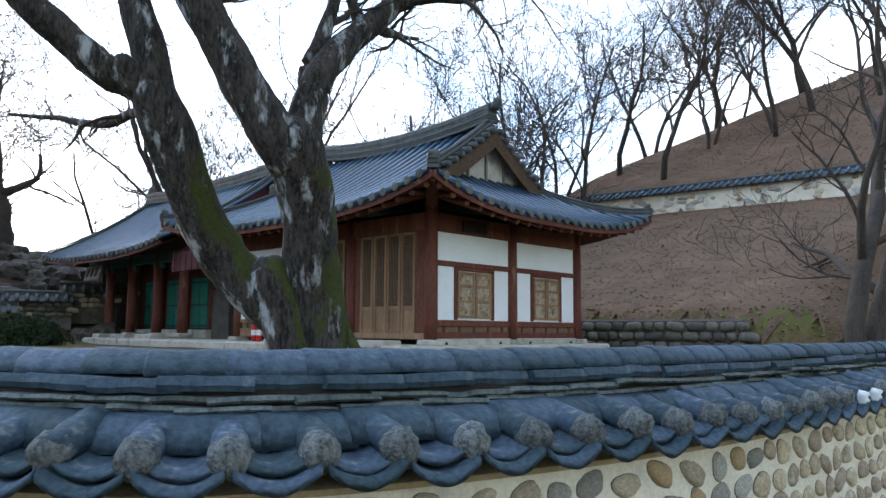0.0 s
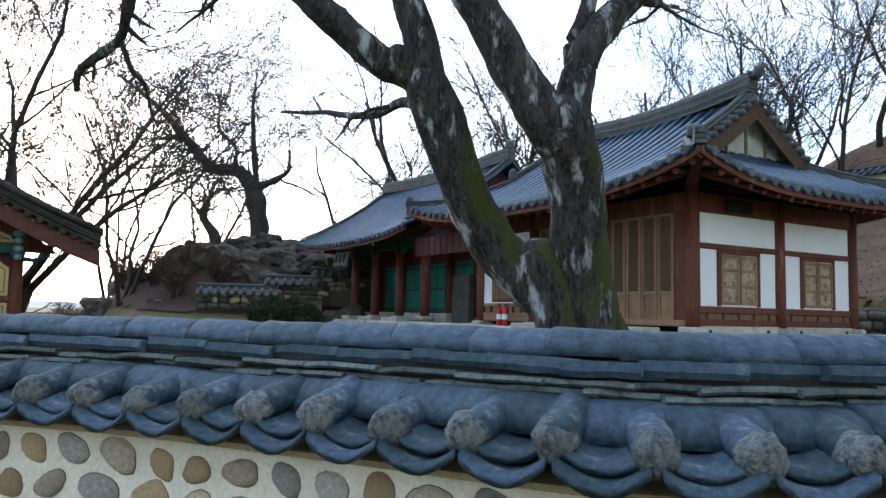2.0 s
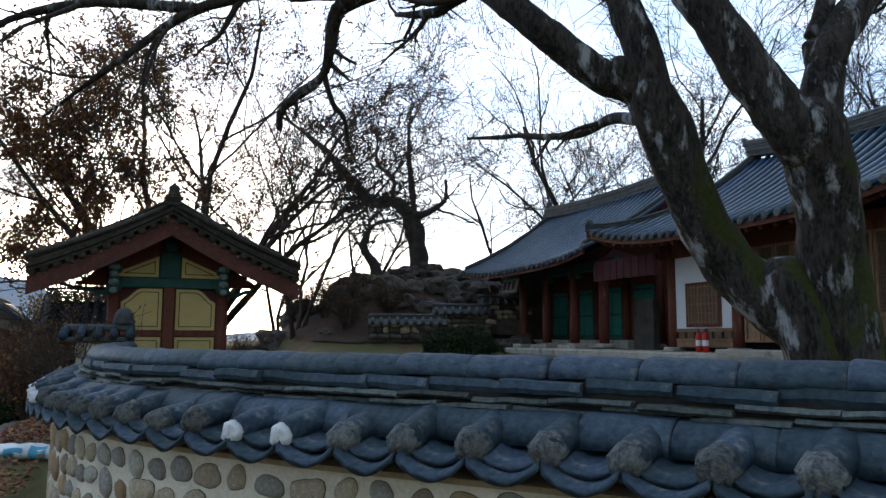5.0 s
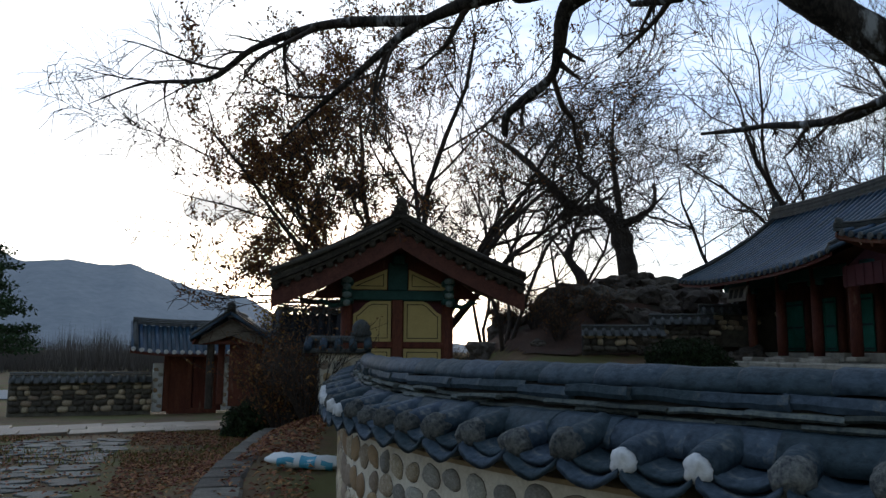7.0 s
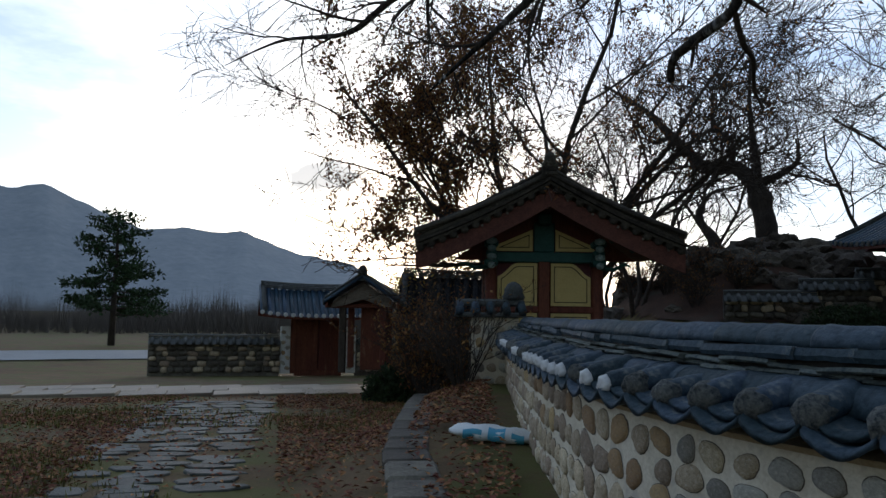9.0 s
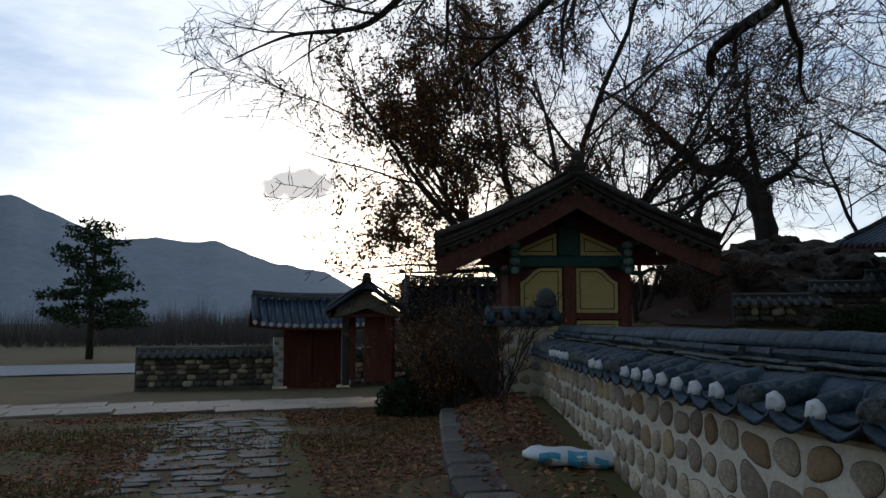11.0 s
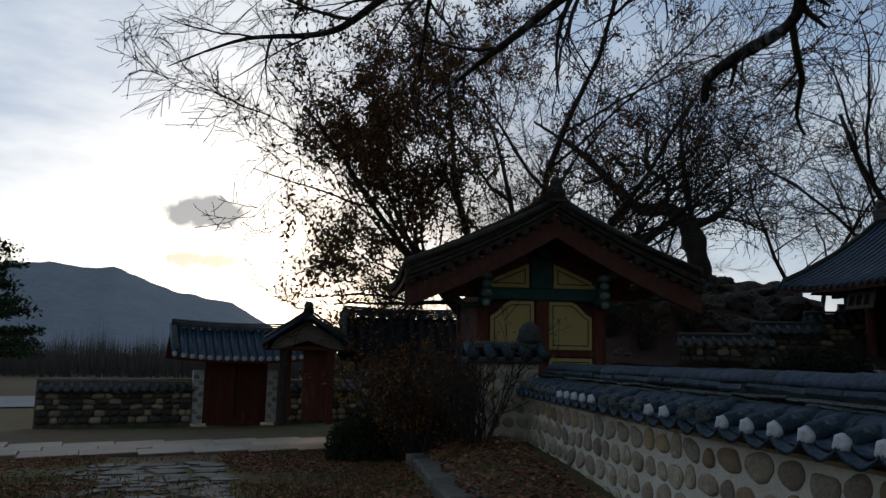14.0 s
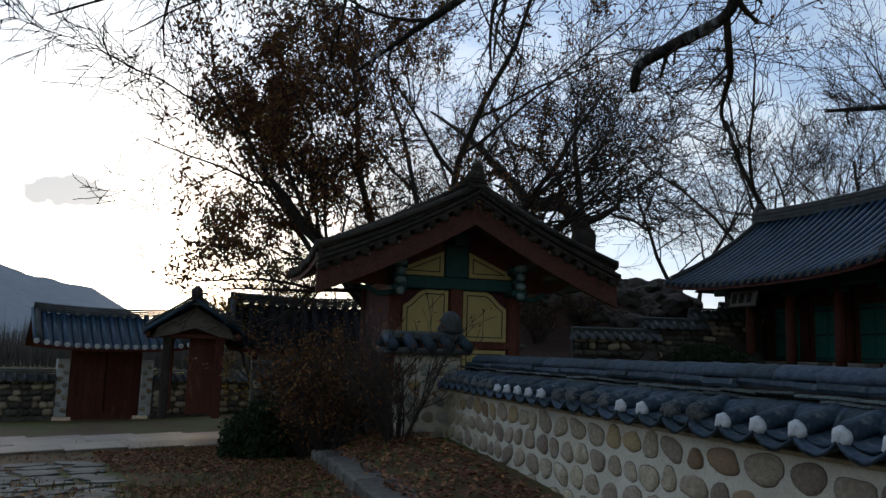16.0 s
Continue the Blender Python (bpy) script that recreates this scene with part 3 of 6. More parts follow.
bases = [worn(Mesh().loft([[(x, 0.13 * math.cos(math.pi * j / 8), 0.115 * math.sin(math.pi * j / 8)) for j in range(9)] for x in (-0.158, -0.145, -0.05, 0.05, 0.145, 0.158)]), 0.008, 8, k + 30).data("base_tile", TILE, True) for k in range(5)]


def at_line(s, off, z, tilt=0.0, yaw=0.0, roll=0.0):
    """A pose with x along the wall, y into it, at s metres from the line's start."""
    i = min(int(s / 0.1), N - 2)
    p, t, n = frame_at(i)
    q = p + t * (s - i * 0.1)
    a_ = math.degrees(math.atan2(-t.y, -t.x))
    return pose(q.x + n.x * off, q.y + n.y * off, z, tilt, roll, a_ + yaw)


LENGTH = (N - 1) * 0.1
# ends still plugged with lime
WHITE = {11, 10, 39, 40, 49, 50, *range(52, 59), 61, 62, *range(67, 72)}
SPACING = 0.272
count = int(LENGTH / SPACING)
for k in range(count):
    s = 0.011 + k * SPACING
    jit = rng.uniform(-1, 1)
    tile = part("crown_tile", rng.choice(convexes), TILE, boundary, m=at_line(s, 0.0, 1.118 + 0.008 * jit, 12 + 3.5 * jit, 4.5 * rng.uniform(-1, 1)))
    white = k in WHITE
    part("tile_end", disc_lime if white else rng.choice(discs), TILE_END, boundary, m=at_line(s, 0.0, 1.118 + 0.008 * jit, 14 + 5 * jit, 6 * jit))
    for lift, me, back in ((-0.036, rng.choice(pans_low), 0.0), (0.002, rng.choice(pans_high), 0.05)):
        part("pan_tile", me, TILE, boundary, m=at_line(s + SPACING / 2, -back + 0.02, 1.135 + lift + 0.006 * rng.uniform(-1, 1), 0, 2 * rng.uniform(-1, 1)))
    # the court side, out of sight from the walk
    part("crown_tile", convex, TILE, boundary, m=at_line(s, -0.84, 1.135, 6, 180))
s = 0.2
while s < LENGTH - 0.1:
    part("base_tile", rng.choice(bases), TILE, boundary, m=at_line(s, -0.27, 1.118 + 0.006 * rng.uniform(-1, 1), 0, 1.5 * rng.uniform(-1, 1), 1.2 * rng.uniform(-1, 1)))
    part("base_tile", rng.choice(bases), TILE, boundary, m=at_line(s, -0.57, 1.118, 0, 1.5 * rng.uniform(-1, 1)))
    s += 0.315
for z, start, kind_ in ((1.226, 0.25, flats), (1.258, 0.12, flats), (1.292, 0.31, thicks)):
    s = start
    while s < LENGTH - 0.1:
        part("flat_tile", rng.choice(kind_), MOSSY, boundary, m=at_line(s, -0.42 + 0.022 * rng.uniform(-1, 1), z + 0.006 * rng.uniform(-1, 1), 2.5 * rng.uniform(-1, 1), 2.5 * rng.uniform(-1, 1), 1.6 * rng.uniform(-1, 1)))
        s += 0.312
s = 0.16
while s < LENGTH - 0.1:
    part("cap_tile", rng.choice(caps), TILE, boundary, m=at_line(s, -0.42, 1.346 + 0.004 * rng.uniform(-1, 1), 0, 1.5 * rng.uniform(-1, 1), 1.0 * rng.uniform(-1, 1)))
    s += 0.322


def cobble(r):
    """A rounded, uneven field stone, 1 wide, standing out of the plaster along -y."""
    n = 20
    ph, q2, q3 = r.uniform(0, 6), r.uniform(0.05, 0.15), r.uniform(0.03, 0.08)
    outline = [0.5 * (1 + q2 * math.cos(2 * 2 * math.pi * j / n + ph) + q3 * math.cos(3 * 2 * math.pi * j / n + 2 * ph) + 0.035 * r.uniform(-1, 1)) for j in range(n)]
    pw = r.uniform(0.72, 1.0)
    rings_ = []
    for k_, y in ((1.055, 0.35), (1.055, 0.0), (1.0, -0.005), (0.96, -0.14), (0.86, -0.25), (0.62, -0.34), (0.25, -0.38)):
        ring = []
        for j in range(n):
            a_ = 2 * math.pi * j / n
            c, s_ = math.cos(a_), math.sin(a_)
            ring.append((outline[j] * k_ * math.copysign(abs(c) ** pw, c), y + 0.05 * r.uniform(-1, 1) * (k_ < 0.9), outline[j] * k_ * math.copysign(abs(s_) ** pw, s_)))
        rings_.append(ring)
    return Mesh().loft(rings_)


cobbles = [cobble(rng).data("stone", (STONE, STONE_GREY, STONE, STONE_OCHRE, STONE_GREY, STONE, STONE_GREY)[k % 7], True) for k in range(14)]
for me in cobbles:      # flush mortar joint round each stone, its recess's shade put into the colour
    me.materials.append(JOINT_SHADE)
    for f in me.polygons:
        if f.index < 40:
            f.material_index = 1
warm = [me for me in cobbles if me.materials[0] != STONE_GREY]
rest, rest_joint_shade = Mesh(), Mesh()
placed = 0
NEAR_END = next(i for i, p in enumerate(LINE_PTS) if p.x < -6.4) * 0.1     # where the small stones give way to larger ones


def stone_courses(s0, s1, rows_, step, wide, tall, squeeze, choice):
    """Courses of field stones set in the plaster between two places along the wall."""
    global placed
    for row in range(rows_):
        s = s0 + 0.05 + 0.08 * (row % 2)
        while s < s1 - 0.15:
            w = rng.uniform(*wide)
            h = min(w, tall) * rng.uniform(0.75, 1.0)
            z = 0.955 - step * (row + 0.5) + rng.uniform(-0.016, 0.016)
            m = at_line(s + w / 2, -0.128, z, rng.uniform(-3, 3), 0, 0) @ pose(0, 0, 0, 0, rng.uniform(-25, 25), 0) @ Matrix.Diagonal((w * squeeze, 0.065, h * squeeze, 1))
            p = m.translation
            me = rng.choice(choice)
            if p.z > ground_z(p.x, p.y - 0.3) - 0.05:
                if placed < 300 and p.x < 1.6 and row < rows_ - 1:
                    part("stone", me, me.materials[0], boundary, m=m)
                    placed += 1
                else:
                    rest.add([m @ v.co for v in me.vertices], [tuple(f.vertices) for f in me.polygons if f.index >= 40])
                    rest_joint_shade.add([m @ v.co for v in me.vertices], [tuple(f.vertices) for f in me.polygons if f.index < 40])
            s += w + rng.uniform(0.025, 0.06)


stone_courses(0.15, NEAR_END, 7, 0.142, (0.11, 0.22), 0.135, 0.92, cobbles)
stone_courses(NEAR_END, LENGTH, 5, 0.195, (0.15, 0.3), 0.185, 0.98, warm)
tagged(part("stones", rest, STONE_MIX, boundary, smooth=True), kind="stuff")
tagged(part("stone_joints", rest_joint_shade, JOINT_SHADE, boundary), kind="stuff")

# ---- tiled roofs ----
def tiled_slope(parent, org, ax, inn, a0, a1, top, zf, lift, spacing=0.3, rows=True, mat=TILE_FAR, r=0.082, name="roll_tile", deep=1.5, end=TILE_END):
    """One slope: eave along ax from a0 to a1, rising along inn up to top(a). zf(d): height d metres in; lift(a): how much the eave turns up."""
    ax, inn, org = Vector(ax), Vector(inn), Vector(org)
    n = max(2, round((a1 - a0) / spacing))
    def at(a_, d, up=0.0):
        p = org + ax * a_ + inn * d
        return Vector((p.x, p.y, zf(d) + lift(a_) * max(0.0, 1 - d / 3.0) + up))
    steps = 7
    sheet = Mesh()
    cols = []
    for i in range(2 * n + 1):
        a_ = a0 + (a1 - a0) * i / (2 * n)
        dip = -0.06 if i % 2 else 0.0
        cols.append([at(a_, top(a_) * k / steps, dip) for k in range(steps + 1)])
    sheet.sheet(cols)
    part("tile_bed", sheet, mat, parent, smooth=True)
    low = Mesh().sheet([[at(a0 + (a1 - a0) * i / 20, min(d, top(a0 + (a1 - a0) * i / 20)), -0.16) for d in (0.03, deep / 3, deep * 2 / 3, deep)] for i in range(21)])
    part("soffit", low, REDWOOD, parent, "dark red boarded soffit")
    edge = Mesh()
    edge.loft([[at(a0 + (a1 - a0) * i / 24, d, u) for d, u in ((0.02, -0.05), (0.02, -0.15), (0.09, -0.15), (0.09, -0.05))] for i in range(25)])
    part("eave_board", edge, REDWOOD, parent)
    for i in range(n + 1):
        a_ = a0 + (a1 - a0) * i / n
        d1 = top(a_)
        if d1 < 0.15:
            continue
        rr = []
        m_ = Mesh()
        seg = max(2, int(d1 / 0.6))
        for k in range(seg + 1):
            d = -0.02 + (d1 + 0.02) * k / seg
            c = at(a_, d, 0.0)
            rr.append([c + ax * (r * math.cos(math.pi * (j / 5) * 1.2 - 0.31)) + Vector((0, 0, r * math.sin(math.pi * (j / 5) * 1.2 - 0.31) + 0.012)) for j in range(6)])
        m_.loft(rr)
        if rows:
            part(name, m_, mat, parent, smooth=True)
            c = at(a_, 0.0, 0.012)
            e = Mesh().loft([[c - inn * y + ax * (q * math.cos(2 * math.pi * j / 8)) + Vector((0, 0, q * math.sin(2 * math.pi * j / 8))) for j in range(8)] for y, q in ((0.0, r * 1.02), (0.035, r * 1.02), (0.045, r * 0.6))])
            part("tile_end", e, end, parent)


def ridge(parent, pts, w=0.15, h=0.3, mat=RIDGE, cap=True, name="ridge"):
    """Stacked courses along a line, with a half-round cap."""
    pts = [Vector(p) for p in pts]
    def ring_run(w0, z0, w1, z1):
        m_ = Mesh()
        rr = []
        for i, p in enumerate(pts):
            d = pts[min(i + 1, len(pts) - 1)] - pts[max(i - 1, 0)]
            s_ = Vector((-d.y, d.x, 0)).normalized()
            rr.append([p + s_ * w0 + Vector((0, 0, z0)), p + s_ * w1 + Vector((0, 0, z1)), p - s_ * w1 + Vector((0, 0, z1)), p - s_ * w0 + Vector((0, 0, z0))])
        return m_.loft(rr)
    layers = max(2, round(h / 0.075))
    for k in range(layers):
        part("ridge_course", ring_run(w - 0.012 * (k % 2), h * k / layers - 0.06, w, h * (k + 0.8) / layers - 0.06), mat, parent)
    rr = []
    for i, p in enumerate(pts):
        d = pts[min(i + 1, len(pts) - 1)] - pts[max(i - 1, 0)]
        s_ = Vector((-d.y, d.x, 0)).normalized()
        rr.append([p + s_ * (w * 0.75 * math.cos(math.pi * j / 6)) + Vector((0, 0, h - 0.06 + 0.6 * w * math.sin(math.pi * j / 6))) for j in range(7)])
    part("ridge_cap", Mesh().loft(rr), mat, parent, smooth=True)


def curve_pts(p, q, sag, n=8, power=2.0):
    """From p to q, hanging by sag in the middle."""
    p, q = Vector(p), Vector(q)
    return [p.lerp(q, i / n) - Vector((0, 0, sag * (1 - abs(2 * i / n - 1) ** power))) for i in range(n + 1)]


def finial(parent, x, y, z, k=1.0, mat=RIDGE, name="ridge_ornament", lean=(0, 0)):
    """An upturned end tile."""
    m_ = Mesh().loft([[(x + lean[0] * u * k + r * k * 1.2 * math.cos(2 * math.pi * j / 8), y + lean[1] * u * k + r * k * math.sin(2 * math.pi * j / 8), z + u * k) for j in range(8)] for r, u in ((0.13, 0.0), (0.16, 0.08), (0.13, 0.17), (0.15, 0.22), (0.12, 0.31), (0.04, 0.38))])
    return part(name, m_, mat, parent, smooth=True)


# ---- the halls: x across the gable, y along the front ----
HALL = pose(-0.22, 14.35, 0, 0, 0, 46.4)
hall = thing("shrine_hall", HALL, "red-pillared wooden hall with white plaster bays and blue-grey tiled roof", "building")
GY = 1.05
PLAT = 1.34


def column(parent, x, y, z0, z1, r=0.13, mat=REDWOOD, name="pillar"):
    part(name, Mesh().lathe(x, y, [(r, z0), (r * 1.03, z0 + 0.5), (r * 0.95, z1)], 12), mat, parent, smooth=True)
    part("pillar_base", Mesh().box(x - r * 1.5, y - r * 1.5, z0 - 0.12, x + r * 1.5, y + r * 1.5, z0, 0.03), GRANITE, parent)


W, L, OV = 4.8, 7.0, 1.3
EZ, RZ = 3.72, 5.92
RUN = W / 2 + OV
zf = lambda d: EZ + (RZ - EZ) * (0.72 * d / RUN + 0.28 * (d / RUN) ** 2)
GSET = 0.75
lift_f = lambda a_: 0.5 * abs(2 * (a_ + OV) / (L + 2 * OV) - 1) ** 3.2
lift_g = lambda a_: 0.5 * abs(2 * (a_ + OV) / (W + 2 * OV) - 1) ** 3.2
HIP = GSET + OV    # how far in from the end eave the gable stands
top_f = lambda a_: min(RUN, (a_ + OV) * RUN / HIP * 0.55 if a_ + OV < HIP else RUN, (L + OV - a_) * RUN / HIP * 0.55 if L + OV - a_ < HIP else RUN)
# low stone plinth and floor
part("plinth", Mesh().box(-0.75, -0.55, GY - 0.3, W + 0.6, L + 10.8, PLAT - 0.1, 0.04), GRANITE, hall, "pale granite plinth")
for sx, inn in ((-OV, 1), (W + OV, -1)):
    tiled_slope(hall, (sx, 0, 0), (0, 1, 0), (inn, 0, 0), -OV, L + OV, top_f, zf, lift_f, rows=sx < 0)
top_g = lambda a_: min(HIP, (a_ + OV) * HIP / (RUN * 0.55), (W + OV - a_) * HIP / (RUN * 0.55))
for sy, inn in ((-OV, 1), (L + OV, -1)):
    tiled_slope(hall, (0, sy, 0), (1, 0, 0), (0, inn, 0), -OV, W + OV, top_g, lambda d: zf(d * RUN * 0.55 / HIP), lift_g, rows=sy < 0)
ridge(hall, curve_pts((W / 2, GSET - 0.25, RZ + 0.22), (W / 2, L - GSET + 0.25, RZ + 0.22), 0.22), 0.15, 0.36)
for sy, y, ysign in ((0, GSET, 1), (1, L - GSET, -1)):
    for sx, xs in ((1, W / 2), (-1, W / 2)):
        # down the gable's edge, then out to the corner
        dg = RUN * 0.55
        pts = [(xs + sx * (RUN - d), y - ysign * 0.12, zf(d) + 0.06) for d in (RUN, RUN * 0.85, RUN * 0.7, dg)]
        ridge(hall, pts, 0.11, 0.2)
        yc = -OV if ysign > 0 else L + OV
        hip = []
        for k in range(7):
            f_ = k / 6
            d = dg * (1 - f_)
            hip.append((xs + sx * (RUN - d), y + (yc - y) * f_, zf(d) + 0.5 * max(0, 1 - d / 3) * f_ ** 1.5 + 0.05))
        ridge(hall, hip, 0.1, 0.16)
        e = Vector(hip[-1])
        finial(hall, e.x - sx * 0.1, e.y + ysign * 0.12, e.z + 0.05, 0.55, lean=(sx * 0.25, -ysign * 0.25))
        finial(hall, pts[-1][0], pts[-1][1], pts[-1][2] + 0.1, 0.7)
    finial(hall, W / 2, y - ysign * 0.3, RZ + 0.42, 0.7, lean=(0, -ysign * 0.5))
    # the gable's boarded triangle and barge boards
    zt, zb = RZ - 0.1, zf(RUN * 0.55) + 0.02
    hw = RUN * 0.45
    part("gable_wall", Mesh().prism([(W / 2 - hw, zb), (W / 2 + hw, zb), (W / 2, zt)], y - 0.04 * ysign, y + 0.1 * ysign), GRANITE, hall, "weathered pale gable boarding")
    for k in (-2, 0, 2):
        xk = W / 2 + k * 0.3
        hk = (zt - zb) * (1 - abs(k) * 0.3 / hw)
        if hk > 0.1:
            part("batten", Mesh().box(xk - 0.03, y - 0.09 * ysign, zb, xk + 0.03, y - 0.045 * ysign, zb + hk * 0.92, 0.008), WEATHERED, hall)
    for sx in (1, -1):
        pts = [Vector((W / 2 + sx * (RUN - d), y - 0.3 * ysign, zf(d) - 0.2)) for d in (RUN, RUN * 0.8, RUN * 0.55)]
        part("barge_board", Mesh().loft([[p + Vector((0, -0.04, -0.22)), p + Vector((0, 0.04, -0.22)), p + Vector((0, 0.04, 0.16)), p + Vector((0, -0.04, 0.16))] for p in pts]), LATTICE, hall, "dark curved barge board")
        for k in range(8):
            d = RUN * (0.58 + 0.055 * k)
            part("verge_tile", Mesh().tube([(W / 2 + sx * (RUN - d), y - 0.42 * ysign, zf(d) + 0.02), (W / 2 + sx * (RUN - d), y - 0.1 * ysign, zf(d) + 0.04)], [0.075, 0.07], 8), RIDGE, hall, smooth=True)
# rafters under the front and gable eaves
for k in range(int((L + 2 * OV) / 0.36)):
    y = -OV + 0.25 + k * 0.36
    part("rafter", Mesh().tube([(-OV + 0.1, y, EZ - 0.17 + lift_f(y)), (0.1, min(max(y, 0), L), zf(OV) - 0.22)], [0.055, 0.06], 7), REDWOOD, hall)
for k in range(int((W + 2 * OV) / 0.36)):
    x = -OV + 0.25 + k * 0.36
    part("rafter", Mesh().tube([(x, -OV + 0.1, EZ - 0.17 + lift_g(x)), (min(max(x, 0), W), 0.1, zf(OV) - 0.22)], [0.055, 0.06], 7), REDWOOD, hall)
for x, y in ((0, 0), (W, 0), (0, L)):
    sx, sy = (-1 if x == 0 else 1), (-1 if y == 0 else 1)
    part("corner_rafter", Mesh().tube([(x + sx * (OV - 0.08), y + sy * (OV - 0.08), EZ + 0.36), (x, y, EZ + 0.15)], [0.1, 0.12], 4), REDWOOD, hall)
for x, y in ((0, 0), (W / 2, 0), (W, 0), (0, 2.3), (0, 4.5), (0, 6.6), (W, L)):
    column(hall, x, y, PLAT, 3.9)
# gable bays
def bay_wall(parent, x0, x1, y, shutter):
    z = PLAT
    part("foundation", Mesh().box(x0, y - 0.12, z - 0.25, x1, y + 0.12, z + 0.02, 0.02), GRANITE, parent)
    part("skirting", Mesh().box(x0, y - 0.05, z + 0.02, x1, y + 0.05, z + 0.14, 0.012), REDWOOD, parent)
    part("skirting_infill", Mesh().box(x0, y - 0.02, z + 0.14, x1, y + 0.02, z + 0.25, 0.004), PAPER, parent)
    for k in range(5):
        xk = x0 + (x1 - x0) * (k + 0.5) / 5
        part("skirting_post", Mesh().box(xk - 0.03, y - 0.045, z + 0.14, xk + 0.03, y + 0.03, z + 0.25, 0.006), REDWOOD, parent)
    part("sill_beam", Mesh().box(x0, y - 0.06, z + 0.25, x1, y + 0.06, z + 0.37, 0.012), REDWOOD, parent)
    part("lower_plaster", Mesh().box(x0, y - 0.02, z + 0.37, x1, y + 0.03, z + 1.4, 0.004), WHITEWALL, parent)
    part("mid_beam", Mesh().box(x0, y - 0.06, z + 1.4, x1, y + 0.06, z + 1.5, 0.012), REDWOOD, parent)
    part("upper_plaster", Mesh().box(x0, y - 0.02, z + 1.5, x1, y + 0.03, z + 2.05, 0.004), WHITEWALL, parent)
    part("top_beam", Mesh().box(x0, y - 0.08, z + 2.05, x1, y + 0.08, z + 2.4, 0.015), REDWOOD, parent)
    cx, hw_, z0, z1 = (x0 + x1) / 2, shutter, z + 0.38, z + 1.4
    for xx in (cx - hw_, cx + hw_):
        part("jamb", Mesh().box(xx - 0.045, y - 0.055, z0, xx + 0.045, y - 0.02, z1, 0.008), REDWOOD, parent)
    part("lintel", Mesh().box(cx - hw_, y - 0.055, z1 - 0.07, cx + hw_, y - 0.02, z1, 0.008), REDWOOD, parent)
    for s_ in (-1, 1):
        xa, xb = (cx - hw_ + 0.05, cx - 0.015) if s_ < 0 else (cx + 0.015, cx + hw_ - 0.05)
        sh = part("shutter", Mesh().box(xa, y - 0.04, z0 + 0.03, xb, y - 0.02, z1 - 0.08, 0.006), PEELED, parent, "peeling brown panelled shutter")
        for zz in (0.03, 0.33, 0.63, 0.87):
            part("rail", Mesh().box(xa, y - 0.056, z0 + zz, xb, y - 0.04, z0 + zz + 0.055, 0.005), BROWN, sh)
        for xx in (xa + 0.025, xb - 0.025):
            part("stile", Mesh().box(xx - 0.025, y - 0.06, z0 + 0.03, xx + 0.025, y - 0.04, z1 - 0.08, 0.005), BROWN, sh)


bay_wall(hall, 0.12, W / 2 - 0.12, -0.0, 0.55)
bay_wall(hall, W / 2 + 0.12, W - 0.12, -0.0, 0.52)
# solid plugs, the shade of the vent holes put into their colour
for k in (0.3, 1.9, 2.9, 4.4):
    part("vent_hole", Mesh().tube([(k, -0.135, PLAT - 0.08), (k, -0.05, PLAT - 0.08)], [0.035, 0.035], 8), DARK, hall)
# name boards under the gable's eave
part("name_board", Mesh().box(0.75, -0.16, 3.42, 1.45, -0.1, 3.66, 0.015), DARK, hall, "dark hanging name board with pale characters")


def leaf_doors(parent, y0, y1, n, x=0.0, h=1.95):
    """Lattice doors along the front."""
    w_ = (y1 - y0) / n
    z0 = PLAT + 0.12
    for k in range(n):
        a_, b_ = y0 + k * w_ + 0.01, y0 + (k + 1) * w_ - 0.01
        d_ = part("door_leaf", Mesh().box(x - 0.02, a_, z0, x + 0.02, b_, z0 + h, 0.006), BROWN, parent, "bare wooden lattice door leaf")
        part("paper", Mesh().box(x - 0.026, a_ + 0.05, z0 + 0.52, x - 0.021, b_ - 0.05, z0 + h - 0.06, 0.001), PAPER, d_)
        for q in (a_ + 0.03, b_ - 0.03):
            part("stile", Mesh().box(x - 0.05, q - 0.03, z0, x - 0.021, q + 0.03, z0 + h, 0.005), BROWN, d_)
        for zz in (0.0, 0.45, h - 0.06):
            part("rail", Mesh().box(x - 0.045, a_ + 0.06, z0 + zz, x - 0.021, b_ - 0.06, z0 + zz + 0.07, 0.005), BROWN, d_)
        for q in range(1, 6):
            yy = a_ + 0.06 + (w_ - 0.14) * q / 6
            part("lattice_bar", Mesh().box(x - 0.036, yy - 0.006, z0 + 0.52, x - 0.027, yy + 0.006, z0 + h - 0.06, 0.001), LATTICE, d_)
        for zz in (0.54, 0.6, 0.66, 1.1, 1.16, 1.22, 1.72, 1.78):
            part("lattice_bar", Mesh().box(x - 0.04, a_ + 0.06, z0 + zz, x - 0.0365, b_ - 0.06, z0 + zz + 0.014, 0.001), LATTICE, d_)


part("threshold", Mesh().box(-0.06, 0.13, PLAT, 0.06, 2.17, PLAT + 0.12, 0.012), BROWN, hall)
leaf_doors(hall, 0.38, 2.0, 4)
for a_, b_ in ((0.13, 0.37), (2.01, 2.17)):
    part("door_side_board", Mesh().box(-0.03, a_, PLAT + 0.12, 0.03, b_, 3.4, 0.006), REDWOOD, hall)
part("front_beam", Mesh().box(-0.08, 0, 3.4, 0.08, L, 3.75, 0.015), REDWOOD, hall)
leaf_doors(hall, 2.5, 4.3, 4)
part("door_step", Mesh().box(-0.75, 0.5, GY - 0.2, -0.25, 1.75, PLAT - 0.02, 0.03), GRANITE, hall, "pale stone doorstep")
